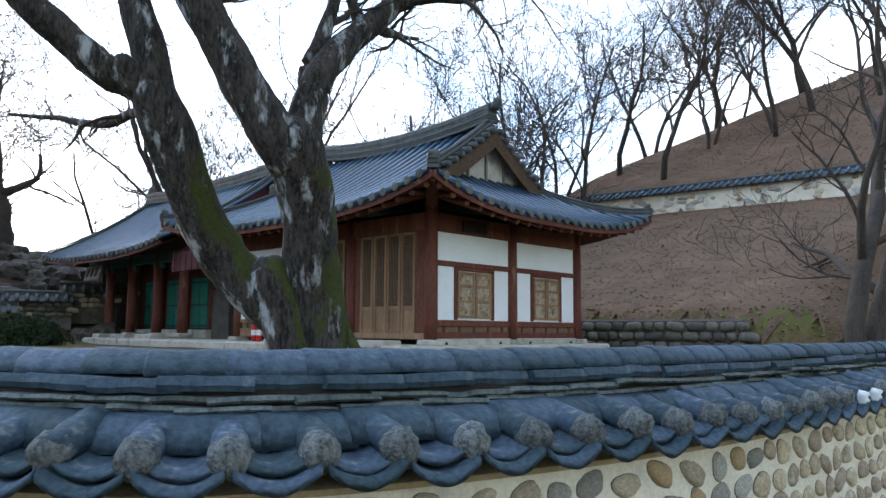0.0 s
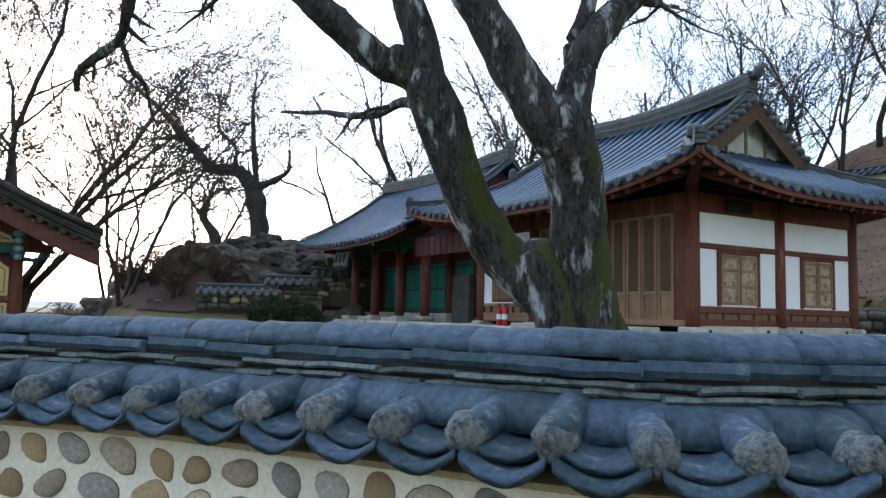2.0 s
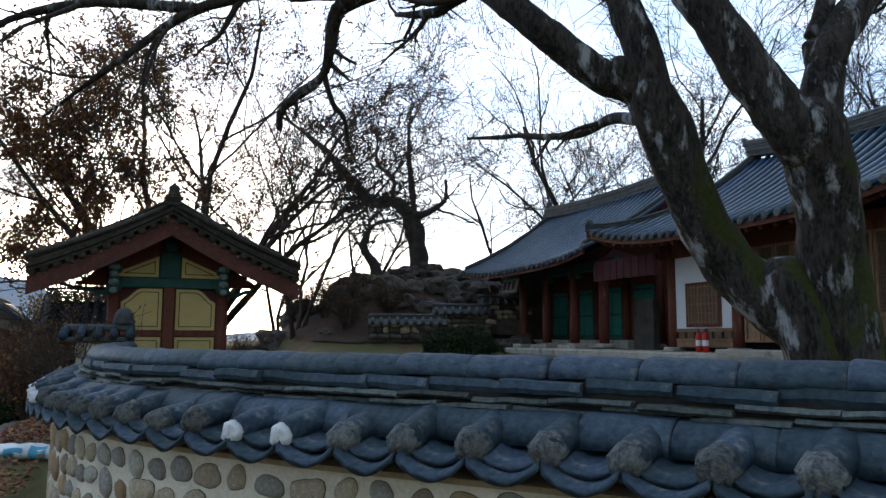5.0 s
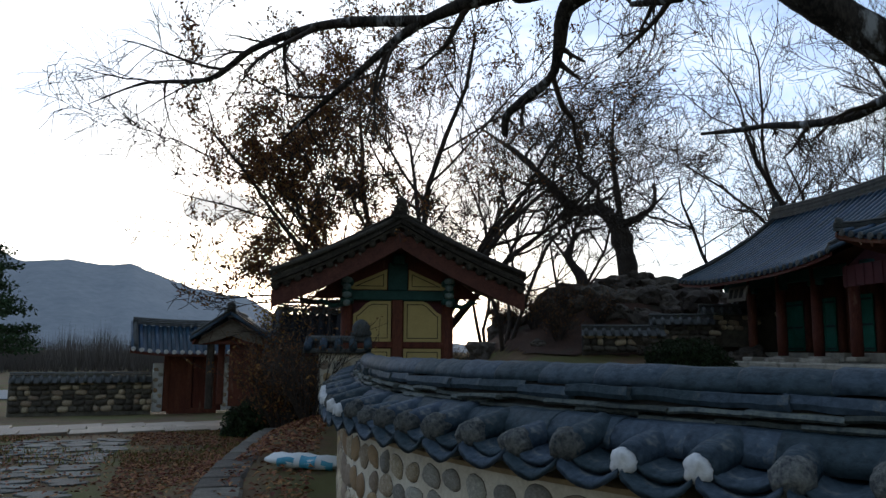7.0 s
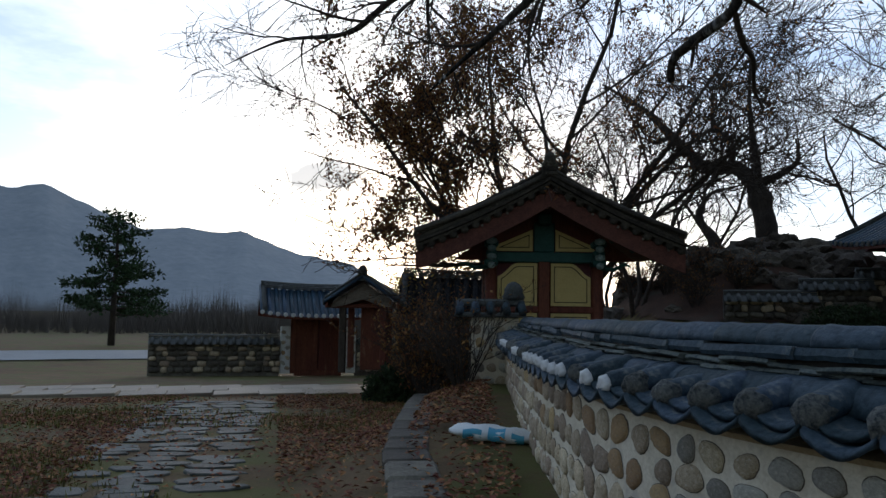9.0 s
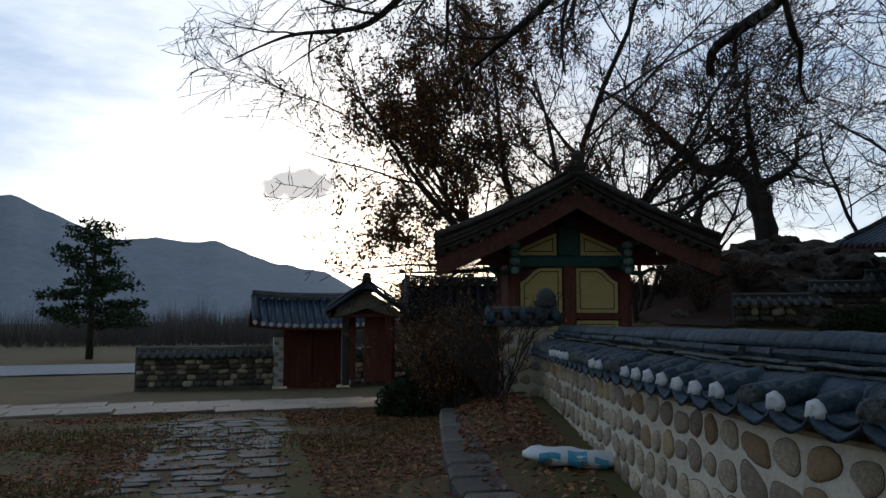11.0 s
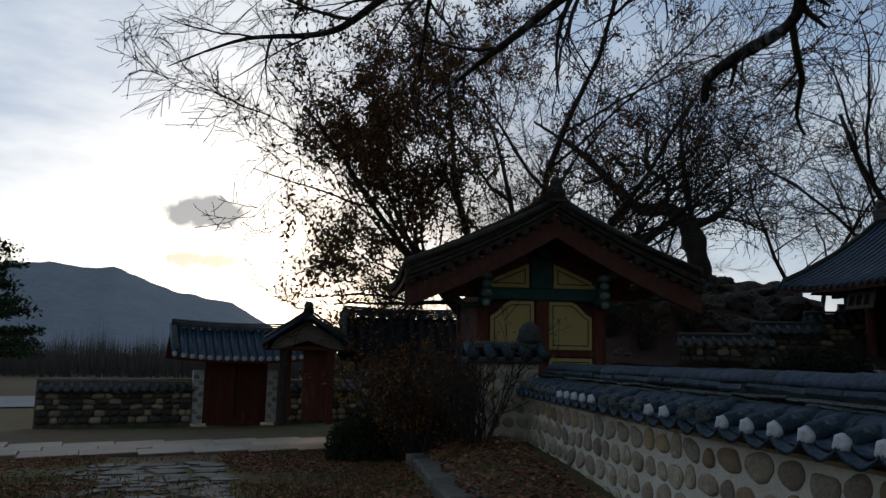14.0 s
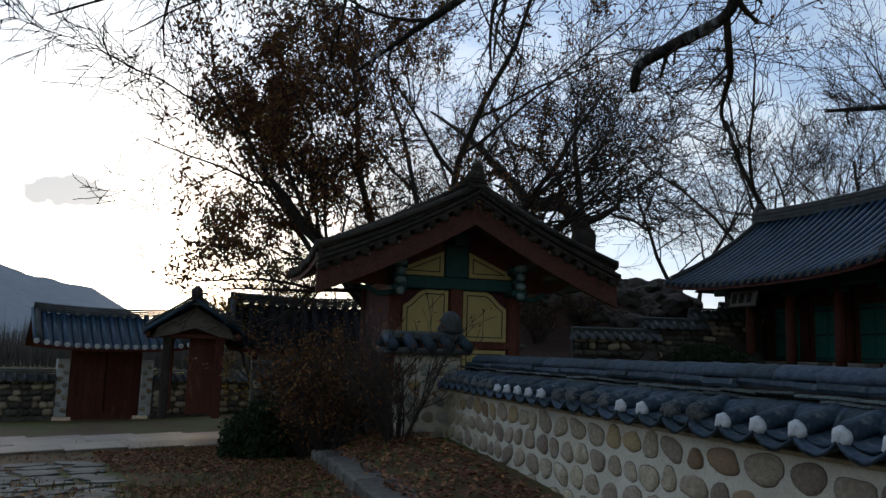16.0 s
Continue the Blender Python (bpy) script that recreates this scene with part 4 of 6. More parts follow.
part("door_step", Mesh().box(-0.75, 2.6, GY - 0.2, -0.25, 4.4, PLAT - 0.02, 0.03), GRANITE, hall)
# plaster bay with a small window
part("lower_board", Mesh().box(-0.05, 4.63, PLAT, 0.05, 6.47, PLAT + 0.12, 0.01), BROWN, hall)
part("infill_plaster", Mesh().box(-0.03, 4.63, PLAT + 0.42, 0.03, 6.47, 3.4, 0.004), WHITEWALL, hall)
for zz in (0.12, 0.34):
    part("skirting_rail", Mesh().box(-0.06, 4.63, PLAT + zz, 0.06, 6.47, PLAT + zz + 0.08, 0.01), BROWN, hall)
for k in range(6):
    part("skirting_panel", Mesh().box(-0.04, 4.68 + k * 0.3, PLAT + 0.2, 0.02, 4.9 + k * 0.3, PLAT + 0.34, 0.006), PAPER, hall)
win = part("window_leaf_frame", Mesh().box(-0.06, 4.95, PLAT + 0.45, -0.031, 6.1, PLAT + 1.45, 0.006), REDWOOD, hall)
part("window_paper", Mesh().box(-0.066, 5.03, PLAT + 0.52, -0.061, 6.02, PLAT + 1.38, 0.001), PAPER, win)
for k in range(9):
    part("lattice_bar", Mesh().box(-0.08, 5.05 + k * 0.117, PLAT + 0.5, -0.067, 5.08 + k * 0.117, PLAT + 1.4, 0.003), BROWN, win)
for zz in (0.55, 0.75, 0.95, 1.15, 1.33):
    part("lattice_bar", Mesh().box(-0.085, 5.03, PLAT + zz, -0.081, 6.02, PLAT + zz + 0.02, 0.002), BROWN, win)
# solid box added inside the hall, unlit depth painted near black
part("inner_wall", Mesh().box(0.35, 0.3, PLAT - 0.2, W - 0.2, L - 0.2, 3.9, 0.02), DARK, hall, "near-black fill painting the shade inside the hall")

# ---- the far hall with its open veranda ----
far_hall = thing("veranda_hall", HALL, "long tiled hall with an open pillared veranda and green doors", "building", "")
F0, F1, FX = 9.0, 17.2, 2.6
FE = -1.0
FRUN = FX - FE
FZ0, FZ1 = 3.62, 6.05
fz = lambda d: FZ0 + (FZ1 - FZ0) * (0.72 * d / FRUN + 0.28 * (d / FRUN) ** 2)
flift = lambda a_: 0.25 * abs(2 * (a_ - F0) / (F1 - F0) - 1) ** 3
for sx, inn in ((FE, 1), (2 * FX - FE, -1)):
    tiled_slope(far_hall, (sx, 0, 0), (0, 1, 0), (inn, 0, 0), F0, F1, lambda a_: FRUN, fz, flift, rows=sx < 0)
ridge(far_hall, curve_pts((FX, F0, FZ1 + 0.12), (FX, F1 + 0.1, FZ1 + 0.12), 0.14), 0.15, 0.34)
for y in (F0 + 0.1, F1 - 0.1):
    for sx in (1, -1):
        ridge(far_hall, [(FX + sx * (FRUN - d), y, fz(d) + 0.05 + flift(y) * max(0, 1 - d / 3)) for d in (FRUN, FRUN * 0.75, FRUN * 0.5, FRUN * 0.25, 0.1)], 0.1, 0.16)
    part("gable_wall", Mesh().prism([(FX - FRUN * 0.75, 3.6), (FX + FRUN * 0.75, 3.6), (FX, FZ1 - 0.15)], y - 0.1 if y > 12 else y + 0.5, y - 0.2 if y > 12 else y + 0.6), PURPLE, far_hall)
    finial(far_hall, FX, y, FZ1 + 0.4, 0.8)
for y in (10.0, 11.55, 13.25, 14.85):
    column(far_hall, 0.3, y, PLAT + 0.06, 3.75, 0.14)
    part("bracket", Mesh().box(0.22, y - 0.3, 3.28, 0.38, y + 0.3, 3.5, 0.03), TEAL, far_hall)
part("veranda_beam", Mesh().box(0.2, 9.3, 3.45, 0.4, 16.4, 3.75, 0.02), TEAL, far_hall, "teal painted beam")
BW = 1.9
part("back_wall", Mesh().box(BW, 9.3, PLAT - 0.2, BW + 0.15, 16.4, 5.2, 0.01), REDWOOD, far_hall, "dark red rear wall")
for y in (10.3, 11.9, 13.5, 15.1):
    column(far_hall, BW - 0.05, y - 0.75, PLAT + 0.06, 3.9, 0.12)
    for q in (0, 1):
        d_ = part("green_door_leaf", Mesh().box(BW - 0.05, y - 0.45 + q * 0.5, PLAT + 0.2, BW - 0.01, y + 0.03 + q * 0.5, 3.1, 0.008), GREEN, far_hall, "teal green panelled door")
        for zz in (0.25, 0.9, 1.6):
            part("rail", Mesh().box(BW - 0.07, y - 0.42 + q * 0.5, PLAT + zz, BW - 0.051, y + q * 0.5, PLAT + zz + 0.06, 0.006), TEAL, d_)
    part("door_step", Mesh().box(0.9, y - 0.5, PLAT - 0.1, 1.4, y + 0.6, PLAT + 0.16, 0.03), GRANITE, far_hall)
part("end_wall", Mesh().box(0.6, 16.2, PLAT - 0.2, 4.8, 16.4, 3.9, 0.01), DARKSTONE, far_hall)
# stone-clad side wall and the maroon wind board between the two halls
part("stone_end_wall", Mesh().box(0.9, 8.6, PLAT - 0.2, 1.1, 9.5, 2.6, 0.02), DARKSTONE, far_hall)
part("wind_board", Mesh().box(-0.4, 6.7, 3.05, -0.35, 9.4, 3.55, 0.008), PURPLE, far_hall, "maroon hanging wind board")
for k in range(9):
    part("board_batten", Mesh().box(-0.42, 6.75 + k * 0.31, 3.03, -0.401, 6.79 + k * 0.31, 3.55, 0.004), PURPLE, far_hall)
for y in (10.775, 12.4, 14.05):
    part("veranda_step", Mesh().box(-0.5, y - 0.5, GY - 0.1, 0.0, y + 0.5, PLAT + 0.02, 0.03), GRANITE, far_hall)
sign = part("sign_board", Mesh().box(-0.62, 13.5, 2.98, -0.56, 14.6, 3.46, 0.02, m=Matrix.Translation((-0.6, 0, 3.2)) @ pose(0, 0, 0, 0, 14, 0) @ Matrix.Translation((0.6, 0, -3.2))), WEATHERED, far_hall, "weathered wooden name board with dark characters")
for k in range(3):
    part("character", Mesh().box(-0.635, 13.68 + k * 0.31, 3.08, -0.621, 13.86 + k * 0.31, 3.36, 0.01, m=Matrix.Translation((-0.6, 0, 3.2)) @ pose(0, 0, 0, 0, 14, 0) @ Matrix.Translation((0.6, 0, -3.2))), DARK, sign)


def extinguisher(m):
    e = thing("fire_extinguisher", m, "red fire extinguisher standing on the stone plinth", "extinguisher", "extinguishers by the hall")
    part("cylinder", Mesh().lathe(0, 0, [(0.05, 0), (0.065, 0.02), (0.065, 0.34), (0.05, 0.4), (0.02, 0.43)], 12), REDPAINT, e, smooth=True)
    part("label", Mesh().lathe(0, 0, [(0.0665, 0.14), (0.0665, 0.26)], 12), WHITEWALL, e)
    part("valve", Mesh().box(-0.02, -0.02, 0.43, 0.02, 0.02, 0.48, 0.005), METAL, e)
    part("lever", Mesh().box(-0.02, -0.015, 0.48, 0.09, 0.015, 0.495, 0.004), METAL, e)
    part("hose", Mesh().tube([(0.03, 0, 0.45), (0.09, 0, 0.4), (0.085, 0, 0.25), (0.075, 0, 0.1)], [0.01] * 4, 6), METAL, e)
    return e


ex = extinguisher(HALL @ pose(-0.45, 5.0, PLAT - 0.1))
copy_thing(ex, HALL @ pose(-0.45, 5.22, PLAT - 0.1, 0, 0, 40))

# ---- the yellow-panelled shrine shed ----
SHED = pose(-13.76, 11.84, -0.1, 0, 0, 45)
shed = thing("shrine_shed", SHED, "small gabled shrine with ochre panels, red posts and teal beams", "building")
HW = 1.02       # half the front between the posts
SR, SE = 4.1, 2.92
SOV = 2.42     # half width at the eaves
sz = lambda d: SE + (SR - SE) * (0.78 * d / SOV + 0.22 * (d / SOV) ** 2)
part("base", Mesh().box(-1.3, -0.35, 0.2, 1.3, 2.8, 0.95, 0.04), DARKSTONE, shed, "stone base")
for sx in (-1, 1):
    tiled_slope(shed, (sx * SOV, 0, 0), (0, 1, 0), (-sx, 0, 0), -0.95, 3.3, lambda a_: SOV, sz, lambda a_: 0.12 * abs(2 * (a_ + 0.95) / 4.25 - 1) ** 3, mat=SHED_TILE, spacing=0.28, deep=SOV, end=SHED_TILE)
    for y in (-0.95, 3.3):
        ridge(shed, [(sx * (SOV - d), y + 0.1, sz(d) + 0.04) for d in (SOV, SOV * 0.7, SOV * 0.4, 0.0)], 0.12, 0.16, mat=SHED_TILE)
    # the stacked verge along the gable: flat courses, then round ends over the barge board
    down = [(SOV - d, sz(d)) for d in (0.0, SOV * 0.2, SOV * 0.4, SOV * 0.6, SOV * 0.8, SOV)]
    for drop, front, back in ((0.1, -1.16, -0.8), (0.17, -1.11, -0.8)):
        part("verge_course", Mesh().loft([[(sx * x, front, z - drop), (sx * x, back, z - drop), (sx * x, back, z - drop + 0.055), (sx * x, front, z - drop + 0.055)] for x, z in down]), SHED_TILE, shed)
    for k in range(12):
        d = 0.08 + k * 0.2
        m_ = Mesh().loft([[(sx * (SOV - d) + q * math.cos(2 * math.pi * j / 8), y, sz(d) - 0.19 + q * math.sin(2 * math.pi * j / 8)) for j in range(8)] for y, q in ((-1.1, 0.03), (-1.08, 0.08), (-0.85, 0.08))])
        part("verge_tile", m_, SHED_TILE, shed, smooth=True)
    pts = [Vector((sx * x, -0.98, z - 0.4)) for x, z in down]
    part("barge_board", Mesh().loft([[p + Vector((0, -0.04, -0.17)), p + Vector((0, 0.04, -0.17)), p + Vector((0, 0.04, 0.16)), p + Vector((0, -0.04, 0.16))] for p in pts]), MAROON, shed, "faded red barge board")
    for k in range(5):
        d = 0.3 + k * 0.45
        part("nail_head", Mesh().tube([(sx * (SOV - d), -1.06, sz(d) - 0.27), (sx * (SOV - d), -1.01, sz(d) - 0.27)], [0.02, 0.028], 7), WEATHERED, shed)
    for x in (HW + 0.35, HW + 0.75, HW + 1.15):
        part("purlin", Mesh().tube([(sx * x, -0.95, sz(SOV - x) - 0.3), (sx * x, 0.3, sz(SOV - x) - 0.3)], [0.075, 0.075], 8), TEAL, shed)
    for zz, ww in ((2.44, 0.075), (2.6, 0.1), (2.76, 0.085), (2.9, 0.11)):
        part("carved_face", Mesh().lathe(sx * HW, -0.34, [(0.01, zz), (ww * 0.8, zz + 0.02), (ww, zz + 0.06), (ww * 0.8, zz + 0.11), (0.01, zz + 0.13)], 10), PALE_TEAL, shed, "pale carved bracket end", smooth=True)
    column(shed, sx * HW, 0, 0.95, 2.75, 0.12)
    column(shed, sx * HW, 2.4, 0.95, 2.75, 0.12)
    for zz, ww in ((2.5, 0.13), (2.68, 0.1), (2.86, 0.13)):
        part("bracket_block", Mesh().box(sx * HW - ww, -0.32, zz, sx * HW + ww, 0.1, zz + 0.13, 0.03), TEAL, shed, "carved teal bracket")
    part("bracket_arm", Mesh().tube([(sx * HW, -0.1, 2.5), (sx * (HW + 0.3), -0.1, 2.46), (sx * (HW + 0.5), -0.1, 2.56), (sx * (HW + 0.62), -0.1, 2.52)], [0.05, 0.045, 0.035, 0.02], 6), TEAL, shed)
ridge(shed, curve_pts((0, -1.05, SR + 0.08), (0, 3.4, SR + 0.08), 0.06), 0.14, 0.22, mat=SHED_TILE)
finial(shed, 0, -1.0, SR + 0.2, 0.62, mat=SHED_TILE)
part("gable_wall", Mesh().prism([(-1.75, 2.62), (1.75, 2.62), (0.35, 3.62), (-0.35, 3.62)], 0.0, 0.08), REDWOOD, shed, "dark red gable boarding")
part("middle_post", Mesh().box(-0.11, -0.1, 0.95, 0.11, 0.1, 2.6, 0.02), REDWOOD, shed)
part("tie_beam", Mesh().box(-HW, -0.1, 2.58, HW, 0.1, 2.78, 0.02), TEAL, shed, "teal tie beam")
part("king_post", Mesh().box(-0.2, -0.06, 2.78, 0.2, 0.06, 3.35, 0.02), TEAL, shed)
part("ridge_block", Mesh().box(-0.12, -0.3, 3.3, 0.12, 0.1, 3.5, 0.03), TEAL, shed)
part("mid_rail", Mesh().box(-HW, -0.07, 1.62, HW, 0.07, 1.74, 0.015), REDWOOD, shed)
part("side_wall", Mesh().box(-HW - 0.05, 0.1, 0.95, HW + 0.05, 2.4, 2.75, 0.02), PURPLE, shed)


def ochre_panel(pts, y=-0.03):
    p_ = part("ochre_panel", Mesh().prism(pts, y, y + 0.03), YELLOW, shed, "ochre yellow plaster panel with a black border line")
    ins_, n_pts = [], len(pts)
    turn_ = math.copysign(1, sum(pts[k][0] * pts[(k + 1) % n_pts][1] - pts[(k + 1) % n_pts][0] * pts[k][1] for k in range(n_pts)))
    for k in range(n_pts):
        a_, b_, c_ = (Vector(pts[q % n_pts]) for q in (k - 1, k, k + 1))
        n0, n1 = (Vector((-(q - p).y, (q - p).x)).normalized() * turn_ for p, q in ((a_, b_), (b_, c_)))
        step = (n0 + n1) * 0.07 / (1 + n0.dot(n1))
        ins_.append(Vector((b_.x + step.x, 0, b_.y + step.y)))
    for p, q in zip(ins_, ins_[1:] + ins_[:1]):
        d = (q - p).normalized()
        n_ = Vector((-d.z, 0, d.x)) * 0.008
        part("border_line", Mesh().loft([[e + n_ + Vector((0, y - 0.004, 0)), e - n_ + Vector((0, y - 0.004, 0)), e - n_ + Vector((0, y - 0.0005, 0)), e + n_ + Vector((0, y - 0.0005, 0))] for e in (p - d * 0.008, q + d * 0.008)]), LINE, p_)


for sx in (-1, 1):
    i0, i1 = 0.13 * sx, (HW - 0.13) * sx
    ochre_panel([(i0, 1.75), (i1, 1.75), (i1, 2.3), (i1 - sx * 0.1, 2.36), (i1 - sx * 0.26, 2.52), (i1 - sx * 0.36, 2.57), (i0, 2.57)])
    ochre_panel([(i0, 1.0), (i1, 1.0), (i1, 1.61), (i0, 1.61)])
    ochre_panel([(0.22 * sx, 2.8), (1.0 * sx, 2.8), (0.9 * sx, 2.92), (0.22 * sx, 3.22)])

# ---- the wall's end pier ----
pier = thing("wall_pier", pose(-12.95, 9.62, 0, 0, 0, 45), "plastered stone pier with a tiled cap closing the long wall", "wall pier")
part("pier_body", Mesh().box(-0.42, -0.28, 0.1, 0.35, 0.3, 1.42, 0.02), PLASTER, pier)
part("cap_slab", Mesh().box(-0.68, -0.42, 1.42, 0.46, 0.42, 1.5, 0.02), RIDGE, pier)
for k in range(5):
    x = -0.6 + k * 0.25
    for sy in (-1, 1):
        part("crown_tile", Mesh().tube([(x, sy * 0.46, 1.51), (x, 0, 1.66)], [0.07, 0.07], 8), TILE, pier, smooth=True)
part("pier_ridge", Mesh().box(-0.66, -0.13, 1.6, 0.44, 0.13, 1.72, 0.03), RIDGE, pier)
part("dome", Mesh().lathe(0.28, 0, [(0.16, 1.7), (0.19, 1.76), (0.15, 1.84), (0.16, 1.88), (0.1, 1.97), (0.03, 2.01)], 10), RIDGE, pier, smooth=True)
for k in range(20):
    x, z = -0.32 + (k % 4) * 0.19, 0.42 + (k // 4) * 0.2
    part("stone", cobbles[k % 9], STONE, pier, m=pose(x + 0.05 * (k // 4 % 2), -0.278, z, 0, 20 * (k % 4) - 30, 0) @ Matrix.Diagonal((0.16, 0.07, 0.14, 1)))
    part("stone", cobbles[(k + 3) % 9], STONE, pier, m=pose(-0.418, -0.2 + (k % 4) * 0.14, z, 0, 0, -90) @ Matrix.Diagonal((0.13, 0.07, 0.13, 1)))

# ---- gates ----
def gate_roof(parent, half, run, eave, top, mat=TILE_FAR, spacing=0.28, sag=0.08, end=TILE_END):
    gz = lambda d: eave + (top - eave) * (0.75 * d / run + 0.25 * (d / run) ** 2)
    for sy in (-1, 1):
        tiled_slope(parent, (0, sy * run, 0), (1, 0, 0), (0, -sy, 0), -half, half, lambda a_: run, gz, lambda a_: 0.12 * abs(a_ / half) ** 3, mat=mat, spacing=spacing, rows=sy < 0, deep=run, end=end)
    ridge(parent, curve_pts((-half, 0, top + 0.1), (half, 0, top + 0.1), sag), 0.11, 0.2)
    for sx in (-1, 1):
        for sy in (-1, 1):
            ridge(parent, [(sx * (half - 0.08), sy * (run - d), gz(d) + 0.05 + 0.12 * max(0, 1 - d / 3)) for d in (run, run * 0.6, run * 0.3, 0.05)], 0.09, 0.12)
        part("gable_wall", Mesh().prism([(-run * 0.8, eave), (run * 0.8, eave), (0, top - 0.1)], 0, 0.06), REDWOOD, parent, m=pose(sx * (half - 0.35), 0, 0, 0, 0, 90))


GATE = pose(-28.95, 17.05, -0.82, 0, 0, 63.9)
gate = thing("gate_house", GATE, "tiled gate with closed dark red plank doors", "gate")
gate_roof(gate, 2.2, 1.2, 2.15, 3.15, end=LIME)
for sx in (-1, 1):
    part("gate_post", Mesh().box(sx * 0.95 - 0.1, -0.1, 0, sx * 0.95 + 0.1, 0.1, 2.25, 0.015), REDWOOD, gate)
    d_ = part("door_leaf", Mesh().box(sx * 0.02, -0.04, 0.08, sx * 0.85, 0.02, 2.0, 0.01), REDWOOD, gate, "dark red plank door leaf")
    for k in range(4):
        part("plank", Mesh().box(sx * (0.03 + k * 0.205), -0.06, 0.1, sx * (0.225 + k * 0.205), -0.041, 1.98, 0.006), REDWOOD, d_)
    panel = part("stone_jamb", Mesh().box(sx * 1.06, -0.15, 0, sx * 1.42, 0.15, 1.75, 0.02), LIME, gate, "white plastered jamb set with dark stones")
    for k in range(8):
        part("stone", cobbles[k % 9], DARKSTONE, panel, m=pose(sx * (1.16 + 0.16 * (k % 2)), -0.15, 0.2 + 0.19 * k, 0, 30 * k, 0) @ Matrix.Diagonal((0.17, 0.08, 0.13, 1)))
part("door_backing", Mesh().box(-0.86, 0.03, 0.0, 0.86, 0.08, 2.05, 0.01), PURPLE, gate)
part("sill", Mesh().box(-0.9, -0.09, -0.1, 0.9, 0.1, 0.1, 0.02), REDWOOD, gate)
part("lintel", Mesh().box(-1.05, -0.1, 2.0, 1.05, 0.1, 2.25, 0.02), REDWOOD, gate)


def rubble_wall(name, m, length, h, label, stones=True, seed=1):
    """A dark rubble wall along x with a tiled cap."""
    w_ = thing(name, m, label, "wall", kind="structure")
    r_ = random.Random(seed)
    part("wall_core", Mesh().box(0, -0.18, -0.5, length, 0.2, h, 0.02), DARKSTONE, w_)
    z = 0.05
    while z < h - 0.05:
        x = 0.03
        hh = r_.uniform(0.16, 0.22)
        while x < length - 0.15:
            ww = r_.uniform(0.2, 0.42)
            part("stone", r_.choice(cobbles_dark if r_.random() < 0.55 else cobbles_pale), DARKSTONE, w_, m=pose(x + ww / 2, -0.18, z + hh / 2, 0, r_.uniform(-12, 12), 0) @ Matrix.Diagonal((ww * 1.02, 0.3, hh * 1.05, 1)))
            x += ww
        z += hh
    part("cap_bed", Mesh().prism([(-0.42, 0), (0.42, 0), (0.1, 0.2), (-0.1, 0.2)], 0, length), RIDGE, w_, m=pose(0, 0, h, 0, 0, 90) @ Matrix.Diagonal((1, -1, 1, 1)))
    n_ = int(length / 0.28)
    for k in range(n_):
        part("crown_tile", Mesh().tube([(0.14 + k * 0.28, -0.47, h + 0.03), (0.14 + k * 0.28, -0.08, h + 0.21)], [0.065, 0.065], 7), RIDGE, w_, smooth=True)
    ridge(w_, [(length * k / 6, 0, h + 0.22) for k in range(7)], 0.11, 0.14)
    return w_


cobbles_dark = [Mesh().loft([[(0.5 * k_ * c_ * math.copysign(abs(math.cos(2 * math.pi * j / 10)) ** 0.6, math.cos(2 * math.pi * j / 10)), y, 0.5 * k_ * c_ * math.copysign(abs(math.sin(2 * math.pi * j / 10)) ** 0.6, math.sin(2 * math.pi * j / 10))) for j, c_ in enumerate(cs)] for k_, y in ((1, 0.3), (0.98, -0.1), (0.82, -0.24), (0.4, -0.3))]).data("stone", DARKSTONE, True) for cs in [[rng.uniform(0.85, 1.03) for _ in range(10)] for _ in range(6)]]
cobbles_pale = []
for me in cobbles_dark[:4]:
    me = me.copy()
    me.materials.clear()
    me.materials.append(STONE)
    cobbles_pale.append(me)


def beside(m, dx, dy=0.0, dz=0.0):
    return m @ pose(dx, dy, dz)
rubble_wall("wall_west", beside(GATE, -6.05), 4.6, 1.08, "low rubble stone wall with a dark tiled cap", seed=2)
rubble_wall("wall_north", beside(GATE, 1.43), 4.0, 1.08, "low rubble stone wall beside the gate", seed=3)

SMALL = pose(-20.85, 12.95, -0.12, 0, 0, 46)
small_gate = thing("side_gate", SMALL, "small gabled side gate with weathered posts and red door", "gate")
part("roof_frame", Mesh().box(-0.75, -0.1, 1.72, 0.75, 1.9, 1.82, 0.02), REDWOOD, small_gate)
# the roof runs away from the walker: ridge along y
for sx in (-1, 1):
    gz = lambda d: 1.85 + 0.68 * d / 1.0
    tiled_slope(small_gate, (sx * 1.0, 0, 0), (0, 1, 0), (-sx, 0, 0), -0.35, 2.3, lambda a_: 1.0, gz, lambda a_: 0.0, spacing=0.26, deep=1.0)
    ridge(small_gate, [(sx * (1.0 - d), -0.3, gz(d) + 0.05) for d in (1.0, 0.6, 0.3, 0.0)], 0.1, 0.13)
    part("gate_post", Mesh().box(sx * 0.55 - 0.09, -0.09, 0, sx * 0.55 + 0.09, 0.09, 1.75, 0.02), BARK_FAR if sx < 0 else REDWOOD, small_gate, "weathered grey post")
    part("gate_post", Mesh().box(sx * 0.55 - 0.09, 1.7, 0, sx * 0.55 + 0.09, 1.88, 1.75, 0.02), REDWOOD, small_gate)
part("gable_wall", Mesh().prism([(-0.8, 1.76), (0.8, 1.76), (0, 2.42)], 0.1, 0.16), REDWOOD, small_gate)
